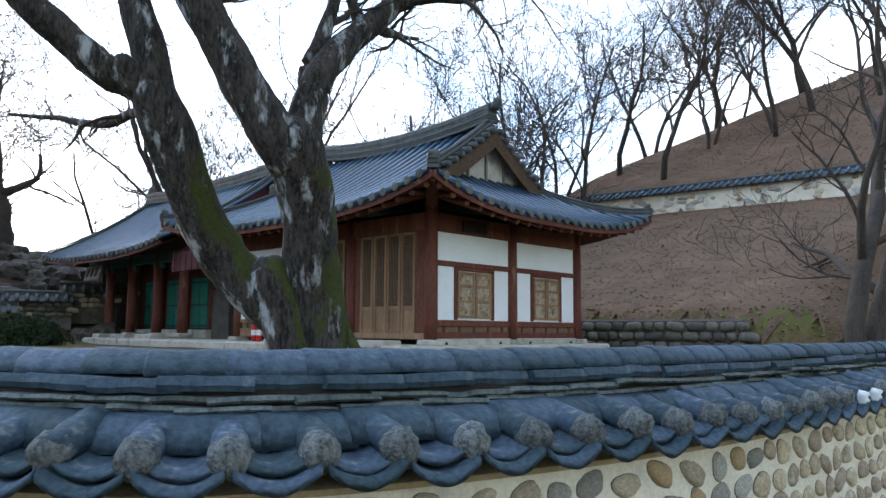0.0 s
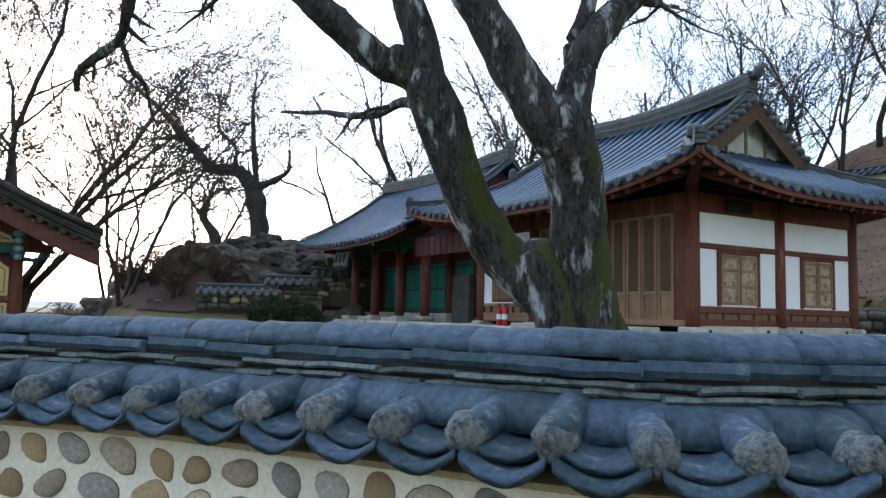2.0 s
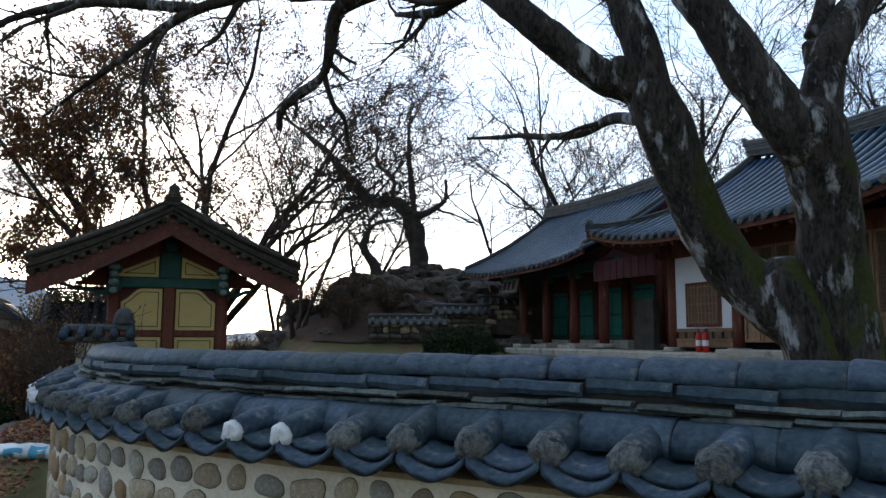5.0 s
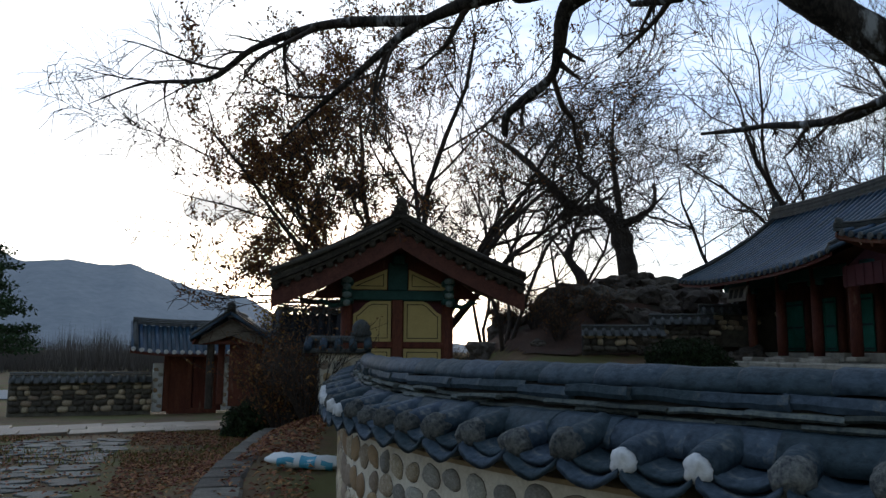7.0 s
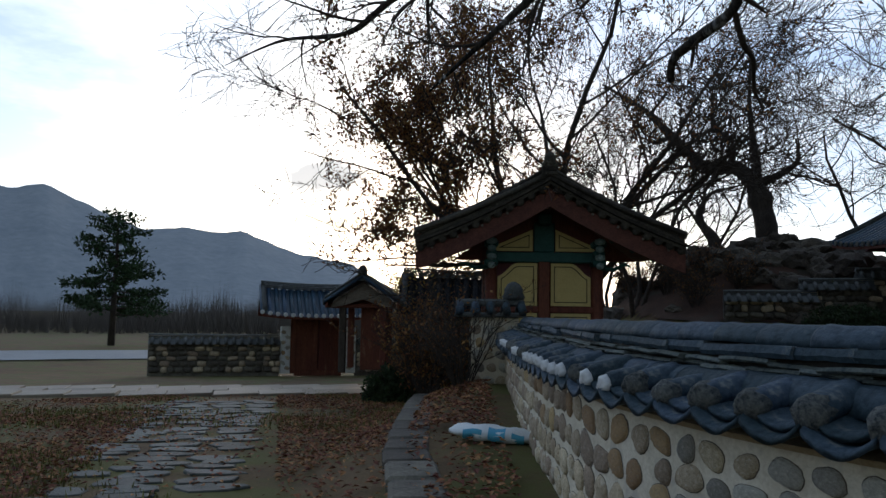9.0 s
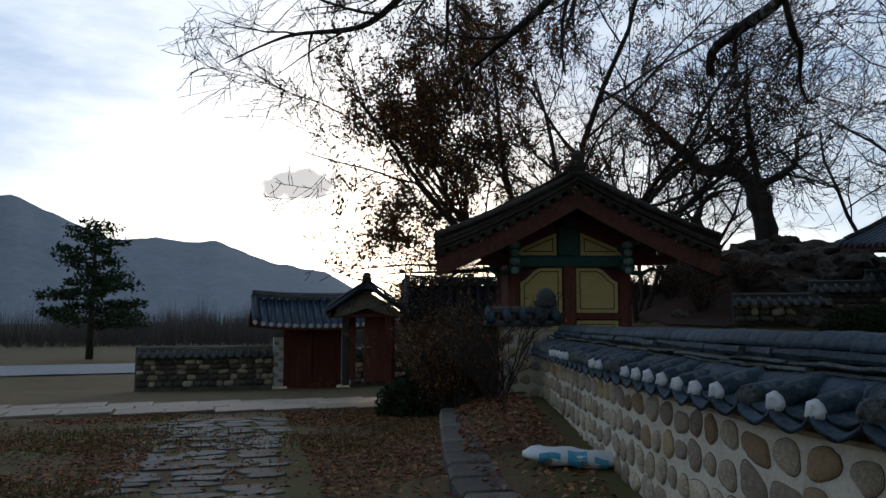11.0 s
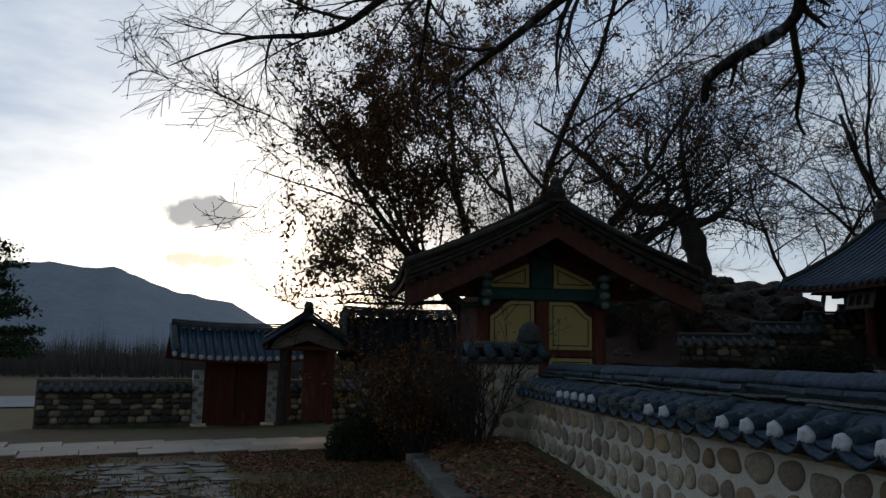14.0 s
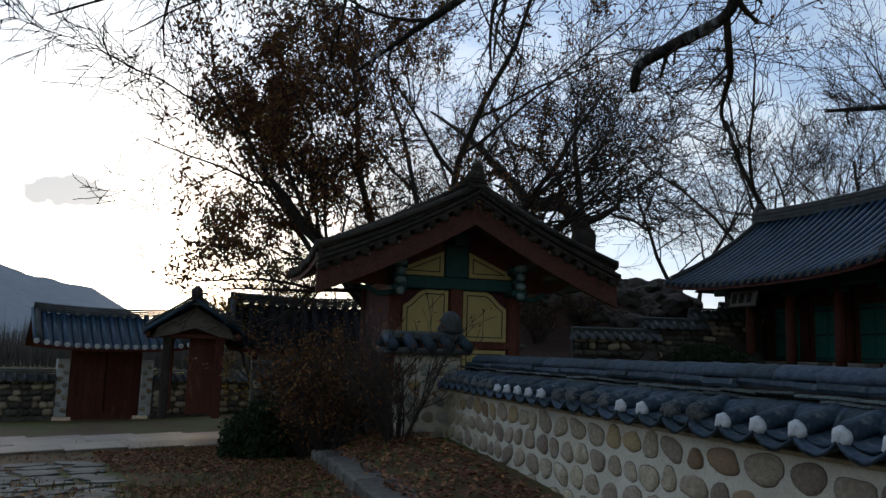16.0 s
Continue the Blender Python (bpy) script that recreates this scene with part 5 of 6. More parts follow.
part("gable_board", Mesh().prism([(-0.85, 1.72), (-0.5, 1.78), (0, 1.95), (0.5, 1.78), (0.85, 1.72), (0.75, 1.95), (0, 2.4), (-0.75, 1.95)], -0.25, -0.2), WEATHERED, small_gate, "pale weathered curved gable board")
ridge(small_gate, [(0, -0.4 + 0.55 * k, 2.5) for k in range(6)], 0.11, 0.16)
finial(small_gate, 0, -0.35, 2.6, 0.7)
part("door_leaf", Mesh().box(-0.1, 0.3, 0.05, 0.46, 0.36, 1.76, 0.01), REDWOOD, small_gate, "dark red plank door")
rubble_wall("wall_east", pose(-20.0, 13.9, -0.3, 0, 0, 46), 5.2, 1.1, "dark rubble stone wall running behind the bushes", seed=5)

# ---- paved road and stepping-stone path ----
def slab_piece(r_, w_, d_, h_, n_=7):
    out_ = []
    for j in range(n_):
        an = 2 * math.pi * (j + r_.uniform(-0.25, 0.25)) / n_
        c, s_ = math.cos(an), math.sin(an)
        k_ = 1 / max(abs(c), abs(s_)) * r_.uniform(0.86, 1.0)
        out_.append((c * k_ * w_ / 2, s_ * k_ * d_ / 2))
    return Mesh().loft([[(x, y, -0.1) for x, y in out_], [(x, y, h_ - 0.012) for x, y in out_], [(x * 0.95, y * 0.95, h_) for x, y in out_]])


r2 = random.Random(11)
slabs = [slab_piece(r2, 1, 1, 0.02).data("path_stone", SLAB) for _ in range(12)]
path = thing("stone_path", pose(0, 0, 0), "path of irregular flat grey stepping stones in grass", "path", kind="structure")
pd = Vector((-0.853, 0.521, 0)).normalized()
pn = Vector((-pd.y, pd.x, 0))
s = -5.0
while s < 9.6:
    half = 0.75 + 0.32 * smooth01(s / 9.5)
    stepw = r2.uniform(0.24, 0.42)
    q = -half + r2.uniform(0, 0.25)
    while q < half:
        ww = r2.uniform(0.35, 0.75)
        c = Vector((-10.5, 2.95, 0)) + pd * (s + r2.uniform(-0.05, 0.05)) + pn * (q + ww / 2)
        if r2.random() < 0.9:
            part("path_stone", r2.choice(slabs), SLAB, path, m=pose(c.x, c.y, ground_z(c.x, c.y), r2.uniform(-2, 2), r2.uniform(-2, 2), math.degrees(math.atan2(pn.y, pn.x)) + r2.uniform(-8, 8)) @ Matrix.Diagonal((ww * 0.96, stepw * 0.92, 1, 1)))
        q += ww + r2.uniform(0.02, 0.08)
    s += stepw + r2.uniform(0.01, 0.05)
road = thing("road", pose(0, 0, 0), "road paved with pale stone slabs", "road", kind="structure")
rd = Vector((0.467, 0.884, 0))
rn = Vector((-rd.y, rd.x, 0))
road_slab = Mesh().box(-0.5, -0.5, -0.3, 0.5, 0.5, 0.0, 0.012).data("paving_slab", ROADSTONE)
RO = Vector((-18.63, 11.48, 0))
for k in range(-32, 2):
    for j in range(3):
        c = RO + rd * (k * 1.0 + 0.33 * j) + rn * (0.47 + j * 0.93)
        part("paving_slab", road_slab, ROADSTONE, road, m=pose(c.x, c.y, ground_z(c.x, c.y) + 0.07 + r2.uniform(-0.006, 0.006), 0, -1.5, math.degrees(math.atan2(rd.y, rd.x))) @ Matrix.Diagonal((0.985, 0.915, 1, 1)))
# kerb of flat stones along the bank under the wall
kerb = thing("kerb", pose(0, 0, 0), "line of dark flat kerb stones along the wall bank", "kerb", kind="structure")
kp = catmull([(-7.0, 2.7, 0), (-8.7, 4.16, 0), (-9.87, 5.05, 0), (-11.93, 7.0, 0), (-13.9, 8.95, 0), (-15.0, 10.1, 0)], 0.62)
for p, q in zip(kp, kp[1:]):
    c, d = (p + q) / 2, q - p
    part("kerb_stone", Mesh().box(-0.305, -0.22, -0.25, 0.305, 0.22, 0.02, 0.03), DARKSTONE, kerb, m=pose(c.x, c.y, ground_z(c.x, c.y) + 0.055, r2.uniform(-2, 2), r2.uniform(-2, 2), math.degrees(math.atan2(d.y, d.x)) + r2.uniform(-3, 3)))
steps_ = thing("stone_step", pose(0, 0, 0), "pale worn stone steps towards the shed", "step")
for k in range(3):
    x, y = -15.4 + 0.45 * k, 11.4 + 0.5 * k
    part("tread", Mesh().box(-0.6, -0.28, -0.3, 0.6, 0.28, 0.08, 0.03), SLAB, steps_, m=pose(x, y, ground_z(x, y) + 0.02, 0, 0, 40))

# ---- sack lying by the wall ----
bag = thing("sack", pose(-9.45, 5.78, ground_z(-9.45, 5.78) - 0.015, 0, 4, 38), "white and blue printed woven sack lying on leaves", "sack")
prof = []
for i in range(13):
    u = -1 + i / 6
    k = (1 - abs(u) ** 3.5) ** 0.5 if abs(u) < 1 else 0.0
    prof.append([(u * 0.42, 0.19 * max(k, 0.55) * math.cos(2 * math.pi * j / 12), 0.075 + max(0.075 * k, 0.008) * math.sin(2 * math.pi * j / 12) + 0.012 * math.sin(9 * u + j)) for j in range(12)])
part("sack_body", Mesh().loft(prof), BAGW, bag, smooth=True)
for x0, x1, a0, a1 in ((-0.28, -0.1, 5, 8.5), (-0.04, 0.12, 4, 7), (0.18, 0.3, 5, 8.5), (-0.3, 0.3, 8.2, 9)):
    rows_ = []
    for i in range(5):
        u = (x0 + (x1 - x0) * i / 4) / 0.42
        k = (1 - abs(u) ** 3.5) ** 0.5
        rows_.append([(u * 0.42, 0.194 * max(k, 0.55) * math.cos(2 * math.pi * (a0 + (a1 - a0) * j / 4) / 12), 0.079 + 0.079 * k * math.sin(2 * math.pi * (a0 + (a1 - a0) * j / 4) / 12) + 0.012 * math.sin(9 * u + a0)) for j in range(5)])
    part("print", Mesh().sheet(rows_), BAGB, bag, "blue printed patch", smooth=True)

# ---- trees ----
def grow(out, p, d, length, r, depth, rg, kids, wob=0.22, up=0.06, shrink=0.62, spread=(28, 62), tips=None):
    """A branch and its side branches, as lines of points with radii."""
    n_ = 6 if depth > 1 else 4
    p, d = Vector(p), Vector(d).normalized()
    pts, radii = [p.copy()], [r]
    for i in range(n_):
        d = (d + Vector((rg.uniform(-1, 1), rg.uniform(-1, 1), rg.uniform(-1, 1))) * wob + Vector((0, 0, up))).normalized()
        p = p + d * (length / n_)
        pts.append(p.copy())
        radii.append(r * (1 - 0.68 * (i + 1) / n_))
    out.append((pts, radii, depth))
    if depth == 0:
        if tips is not None:
            tips += pts[1:]
        return
    sprout(out, pts, radii, length, depth, rg, kids, wob, up, shrink, spread, tips)


def sprout(out, pts, radii, length, depth, rg, kids, wob, up, shrink, spread, tips, lo=0.22):
    n_ = len(pts) - 1
    for k in range(kids[depth - 1]):
        t = lo + (1 - lo) * (k + rg.random()) / kids[depth - 1]
        i = min(int(t * n_), n_ - 1)
        f = t * n_ - i
        q = pts[i].lerp(pts[i + 1], f)
        base = (pts[i + 1] - pts[i]).normalized()
        side_ = base.cross(Vector((rg.uniform(-1, 1), rg.uniform(-1, 1), rg.uniform(-1, 1))))
        if side_.length < 1e-3:
            continue
        an = radians(rg.uniform(*spread))
        nd = base * math.cos(an) + side_.normalized() * math.sin(an)
        rr = radii[i] * (1 - f) + radii[i + 1] * f
        grow(out, q, nd, length * shrink * rg.uniform(0.7, 1.2), max(rr * rg.uniform(0.45, 0.7), 0.006), depth - 1, rg, kids, wob, up, shrink, spread, tips)


def limb(out, pts, r0, r1, rg, bumps=0.05):
    """A heavy limb along given points, smoothed, with swellings."""
    fine = catmull(pts, 0.14)
    n_ = len(fine)
    radii = [(r0 + (r1 - r0) * i / (n_ - 1)) * (1 + bumps * noise.noise(fine[i] * 1.7)) for i in range(n_)]
    out.append((fine, radii, 9))
    return fine, radii


def tree_mesh(ob, out, thick, mat, twig, min_r=0.0, sides=12, single=False):
    """Trunk and limbs with rough bark, then branches, then the mass of twigs."""
    trunk, branches, twigs = Mesh(), Mesh(), Mesh()
    for pts, radii, depth in out:
        radii = [max(q, min_r) for q in radii]
        if radii[0] > thick:
            if depth == 9:
                e = (pts[-1] - pts[-2]).normalized()
                pts = pts + [pts[-1] + e * radii[-1] * k for k in (0.5, 0.85, 1.0)]
                radii = radii + [radii[-1] * k for k in (0.86, 0.5, 0.1)]
            m_ = Mesh().tube(pts, radii, sides)
            if depth == 9:
                for i, p in enumerate(m_.v):
                    c, q = pts[min(i // sides, len(pts) - 1)], Vector(p)
                    k = 1 + 0.16 * noise.noise(Vector((q.x * 2.2, q.y * 2.2, q.z * 1.1))) + 0.10 * noise.noise(Vector((q.x * 6, q.y * 6, q.z * 2))) + 0.05 * noise.noise(Vector((q.x * 15, q.y * 15, q.z * 5)))
                    m_.v[i] = tuple(c + (q - c) * k)
            if single:
                part("limb", m_, mat, ob, smooth=True)
            else:
                trunk.add(m_.v, m_.f)
        elif radii[0] > thick * 0.15:
            if single and radii[0] > thick * 0.3:
                part("branch", Mesh().tube(pts, radii, 6, cap=False), twig, ob, smooth=True)
            else:
                branches.tube(pts, radii, 5, cap=False)
        else:
            twigs.tube(pts, radii, 3, cap=False)
    if trunk.v:
        part("trunk", trunk, mat, ob, smooth=True)
    if branches.v:
        tagged(part("branchwork", branches, twig, ob, smooth=True), kind="stuff")
    if twigs.v:
        tagged(part("twig_mass", twigs, twig, ob), kind="stuff")


def leaf_quads(points, count, size, rg, spread=0.12):
    m_ = Mesh()
    for _ in range(count):
        p = rg.choice(points) + Vector((rg.gauss(0, spread), rg.gauss(0, spread), rg.gauss(0, spread)))
        u = Vector((rg.uniform(-1, 1), rg.uniform(-1, 1), rg.uniform(-1, 1))).normalized()
        v = u.cross(Vector((rg.uniform(-1, 1), rg.uniform(-1, 1), rg.uniform(-1, 1)))).normalized()
        w_ = u.cross(v)
        a_ = size * rg.uniform(0.6, 1.3)
        m_.add([p - u * a_, p + v * a_ * 0.45 + w_ * a_ * 0.2, p + u * a_, p - v * a_ * 0.45 + w_ * a_ * 0.2], [(0, 1, 2), (0, 2, 3)])
    return m_


# the great old tree in the court
MAIN_A = [(-7.5, 10.0, 6.85), (-9.2, 9.8, 7.05), (-11.0, 9.4, 6.85), (-12.6, 9.0, 5.9), (-13.8, 8.8, 5.2)]
MAIN_B = [(-11.0, 9.4, 6.85), (-12.8, 8.9, 7.1), (-14.4, 8.6, 7.0), (-15.6, 8.4, 6.6), (-17.6, 8.2, 6.9), (-19.6, 8.0, 6.8)]
HANG_A = [(-8.0, 10.1, 6.9), (-8.8, 10.2, 6.75), (-9.05, 10.35, 6.2), (-9.25, 10.45, 5.8), (-10.1, 10.85, 5.65), (-10.5, 11.0, 5.5), (-10.6, 11.13, 5.15)]
HANG_B = [(-9.22, 10.42, 5.85), (-9.25, 10.8, 5.4), (-9.3, 11.2, 5.3), (-9.5, 11.7, 4.95), (-9.4, 11.9, 4.6)]
tg = random.Random(21)
old = thing("old_tree", pose(0, 0, 0), "great bare old tree with forked mossy grey trunk", "tree")
out = []
L1, R1_ = limb(out, [(-1.95, 11.15, 1.0), (-2.15, 11.1, 1.5), (-2.6, 11.0, 1.95), (-3.04, 10.9, 2.42), (-3.34, 10.65, 2.96), (-3.58, 10.4, 3.61), (-3.74, 10.15, 4.2), (-3.9, 10.0, 4.62)], 0.38, 0.31, tg)
L2_, R2_ = limb(out, [(-3.8, 10.05, 4.5), (-4.12, 9.95, 4.74), (-4.4, 9.85, 4.84), (-4.86, 9.6, 5.22), (-5.4, 9.35, 5.72), (-6.0, 9.5, 6.28), (-6.7, 9.85, 6.72), (-7.5, 10.1, 6.95), (-8.6, 10.2, 7.05), (-9.6, 10.0, 7.1)], 0.23, 0.14, tg)
L3_, R3_ = limb(out, [(-3.84, 10.05, 4.5), (-3.93, 10.0, 5.0), (-4.04, 10.0, 5.4), (-4.22, 10.0, 5.95), (-4.5, 9.9, 7.2), (-4.7, 9.8, 9.0)], 0.25, 0.15, tg)
limb(out, [(-4.1, 9.9, 4.75), (-4.24, 9.75, 4.98)], 0.17, 0.15, tg)
limb(out, [(-1.95, 11.1, 0.9), (-2.15, 11.0, 1.5), (-2.38, 10.93, 2.05), (-2.48, 10.9, 2.3)], 0.46, 0.38, tg)
T1_, Q1_ = limb(out, [(-1.74, 11.2, 0.6), (-1.76, 11.1, 1.2), (-1.85, 11.0, 2.11), (-1.93, 10.75, 3.11), (-2.01, 10.42, 3.82), (-2.08, 10.3, 4.2)], 0.47, 0.36, tg)
T2_, Q2_ = limb(out, [(-2.06, 10.4, 3.75), (-2.4, 10.2, 4.3), (-2.77, 10.1, 4.87), (-3.1, 10.0, 5.53), (-3.53, 9.9, 6.36), (-4.0, 9.7, 7.8)], 0.33, 0.2, tg)
T3_, Q3_ = limb(out, [(-2.0, 10.4, 4.0), (-1.89, 10.45, 4.6), (-1.75, 10.7, 5.24), (-1.33, 11.2, 5.93), (-0.77, 11.6, 6.69), (-0.2, 12.0, 8.2)], 0.26, 0.14, tg)
T4_, Q4_ = limb(out, [(-1.88, 10.5, 4.6), (-1.98, 10.75, 5.25), (-1.8, 11.0, 5.9), (-1.65, 11.3, 6.8), (-1.8, 11.5, 8.0)], 0.15, 0.06, tg)
# the long limb that reaches out over the wall
M_, MR_ = limb(out, MAIN_A, 0.16, 0.02, tg)
S_, SR_ = limb(out, MAIN_B, 0.1, 0.012, tg)
H_, HR_ = limb(out, HANG_A, 0.13, 0.055, tg, 0.25)
H2_, HR2_ = limb(out, HANG_B, 0.06, 0.025, tg, 0.25)
B_, BR_ = limb(out, [(-3.7, 10.3, 4.25), (-4.6, 11.2, 4.72), (-5.3, 11.9, 4.75), (-6.1, 12.6, 4.95), (-6.8, 13.2, 5.2), (-7.44, 13.75, 5.37), (-8.3, 14.2, 5.55)], 0.1, 0.03, tg, 0.2)
for pts, radii, length, kids in ((L2_, R2_, 2.6, (4, 4, 4)), (L3_, R3_, 3.6, (6, 6, 7)), (T2_, Q2_, 3.6, (6, 6, 7)), (T3_, Q3_, 3.6, (6, 6, 8)), (T4_, Q4_, 2.6, (5, 5, 6))):
    sprout(out, pts, radii, length, 3, tg, kids, 0.28, 0.05, 0.62, (30, 70), None, 0.45)
sprout(out, M_, MR_, 3.0, 3, tg, (5, 5, 5), 0.25, -0.02, 0.6, (25, 65), None, 0.35)
sprout(out, S_, SR_, 2.6, 3, tg, (6, 6, 9), 0.2, -0.03, 0.62, (20, 55), None, 0.15)
sprout(out, H_, HR_, 0.9, 2, tg, (4, 5), 0.3, 0.0, 0.6, (30, 80), None, 0.3)
sprout(out, H2_, HR2_, 0.8, 2, tg, (4, 5), 0.3, 0.0, 0.6, (30, 80), None, 0.3)
sprout(out, B_, BR_, 1.2, 2, tg, (4, 6), 0.3, 0.0, 0.6, (30, 80), None, 0.2)
tree_mesh(old, out, 0.09, OLD_BARK, TWIG, 0.004, 30, True)
for an in range(6):
    a_ = an * 1.05
    part("root", Mesh().tube([(-1.76 + 0.28 * math.cos(a_), 11.15 + 0.28 * math.sin(a_), 1.45), (-1.76 + 0.5 * math.cos(a_), 11.15 + 0.5 * math.sin(a_), 1.12), (-1.76 + 1.0 * math.cos(a_), 11.15 + 1.0 * math.sin(a_), 0.95)], [0.18, 0.16, 0.06], 8), OLD_BARK, old, smooth=True)

# the many-stemmed tree with brown leaves behind the shed
tg = random.Random(33)
rusty = thing("leafy_tree", pose(0, 0, 0), "many-stemmed tree still holding dry brown leaves on one side", "tree")
out, tips = [], []
RB = Vector((-16.4, 15.6, ground_z(-16.4, 15.6) - 0.1))
ACROSS, AWAY = Vector((0.74, 0.675, 0)), Vector((-0.675, 0.74, 0))
# each stem: how far it leans across and away, its length, and where it forks off the bole
for lean_, deep_, ln, fork in ((-1.6, -0.1, 4.9, 2.3), (-1.2, 0.5, 5.8, 2.6), (-1.0, -0.6, 7.2, 2.0), (-0.55, 0.1, 7.6, 3.0), (-0.2, -0.5, 7.8, 2.4), (0.1, 0.5, 7.6, 2.8), (0.5, -0.2, 7.4, 2.2), (0.85, 0.3, 6.8, 2.6), (1.2, -0.4, 6.0, 2.4), (-1.9, 0.4, 4.2, 3.2)):
    d_ = ACROSS * lean_ + AWAY * deep_
    stem, srad = limb(out, [RB + d_ * 0.12, RB + d_ * 0.22 + Vector((0, 0, fork * 0.55)), RB + d_ * 0.5 + Vector((0, 0, fork))], 0.17, 0.12, tg, 0.12)
    grow(out, stem[-1], (d_.x, d_.y, 1.0), ln, 0.105, 4, tg, (5, 5, 6, 6), 0.2, 0.035, 0.52, (28, 62), tips)
tree_mesh(rusty, out, 0.1, BARK_FAR, TWIG, 0.008, 8)
def leafiness(p):
    """Dry leaves cling thickest to the crown's outer western side and its top."""
    q = p - RB
    return -0.12 * q.dot(ACROSS) + 0.13 * (q.z - 5.5) + 0.6 * noise.noise(p * 0.8) + 0.6 * noise.noise(p * 2.1)
tips = [p for p in tips if p.z > 2.6 and (p - RB).dot(ACROSS) > -5.4]
dense, scarce = [p for p in tips if leafiness(p) > 0.42], [p for p in tips if -0.1 < leafiness(p) <= 0.42]
tagged(part("leaves", leaf_quads(dense, 39000, 0.055, tg, 0.09), LEAF, rusty, "dry brown leaves"), kind="stuff")
tagged(part("sparse_leaves", leaf_quads(scarce, 9000, 0.05, tg, 0.07), LEAF, rusty, "dry brown leaves"), kind="stuff")

# the gnarled tree on the rocky mound
tg = random.Random(8)
gnarled = thing("gnarled_tree", pose(0, 0, 0), "gnarled bare tree standing on a rocky mound", "tree")
out = []
GN = [([(-17.3, 30, 3.6), (-17.45, 30, 5.4), (-17.8, 30, 6.9)], 0.5, 0.42), ([(-17.8, 30, 6.8), (-18.6, 30, 7.6), (-19.7, 29.8, 7.7), (-20.8, 29.6, 8.8), (-22.2, 29.3, 10.4), (-24.4, 29, 12.1)], 0.32, 0.05),
      ([(-17.7, 30, 6.8), (-16.8, 30, 7.1), (-16.2, 30.2, 7.6), (-16.3, 30.3, 8.6)], 0.2, 0.04), ([(-17.6, 30, 6.8), (-17.9, 30.2, 8.4), (-18.1, 30.3, 10.4), (-18.0, 30.4, 12.5)], 0.17, 0.03),
      ([(-18.7, 29.9, 7.6), (-18.5, 29.6, 8.6), (-19.3, 29.5, 9.4), (-19.1, 29.4, 10.8)], 0.13, 0.03), ([(-19.4, 30, 3.6), (-19.6, 30, 4.7), (-20.2, 30, 5.7), (-19.7, 30, 6.6), (-18.9, 30, 6.8)], 0.3, 0.05)]
for pts, a_, b_ in GN:
    f_, q_ = limb(out, pts, a_, b_, tg, 0.3)
    if pts is not GN[0][0]:
        sprout(out, f_, q_, 3.4, 3, tg, (4, 5, 5), 0.38, 0.05, 0.62, (30, 80), None, 0.3)
tree_mesh(gnarled, out, 0.14, BARK_FAR, TWIG, 0.008, 8)

# plain bare trees in the background
def bare_tree(seed, height, stems, label, lean=0.25, r=0.16):
    rg = random.Random(seed)
    t_ = thing("bare_tree", pose(0, 0, 0), label, "tree", "bare trees behind the halls")
    out_ = []
    for k in range(stems):
        a_ = 2 * math.pi * k / stems + rg.random()
        grow(out_, (0.15 * math.cos(a_), 0.15 * math.sin(a_), -0.2), (lean * math.cos(a_), lean * math.sin(a_), 1), height * rg.uniform(0.8, 1.1), r * 0.75, 4, rg, (5, 5, 5, 6), 0.3, 0.08, 0.54, (25, 65))
    tree_mesh(t_, out_, 0.1, BARK_FAR, TWIG, 0.0075, 7)
    return t_


kinds = [bare_tree(51, 9, 2, "slender bare deciduous tree with fine twigs"), bare_tree(52, 10, 1, "tall bare deciduous tree with fine twigs", 0.1, 0.22), bare_tree(53, 8, 3, "bare multi-stemmed tree with fine twigs", 0.4, 0.13)]
kinds[0].matrix_basis = pose(-14.2, 34, ground_z(-14.2, 34))
kinds[1].matrix_basis = pose(-2.5, 31, ground_z(-2.5, 31))
kinds[2].matrix_basis = pose(-19.5, 24, ground_z(-19.5, 24))
for i, (x, y, k, sc) in enumerate([(1.2, 26.5, 0, 1.15), (4.6, 29, 2, 1.2), (-2.8, 27.5, 1, 1.1), (-11, 36, 2, 1.3), (-8, 33.5, 1, 1.35), (-5.0, 35, 0, 1.3), (0.8, 33, 2, 1.0), (3.5, 36, 1, 1.0), (6.0, 39, 0, 1.0), (8.2, 35.5, 1, 0.9), (10.2, 37, 0, 1.0), (13.5, 37, 1, 1.1), (15.2, 39, 2, 1.0), (18.5, 38, 1, 1.2), (-24, 29, 2, 1.0), (-22.5, 33, 0, 1.0), (-27, 26, 2, 0.8), (22, 36, 1, 1.1), (-1, 40, 0, 1.2), (-9.5, 31.0, 1, 1.2), (9.5, 33, 1, 0.9), (12.2, 34.5, 2, 0.95), (14.6, 33, 0, 1.05), (17, 34, 1, 1.05), (19.5, 33, 2, 1.1)]):
    copy_thing(kinds[k], pose(x, y, ground_z(x, y) - 0.1, 0, 0, 67 * i) @ Matrix.Diagonal((sc, sc, sc, 1)))
near_right = bare_tree(61, 9.5, 2, "large pale-barked bare tree on the slope", 0.16, 0.34)
near_right.matrix_basis = pose(9.1, 16.8, ground_z(9.1, 16.8) - 0.2, 0, 0, 30)

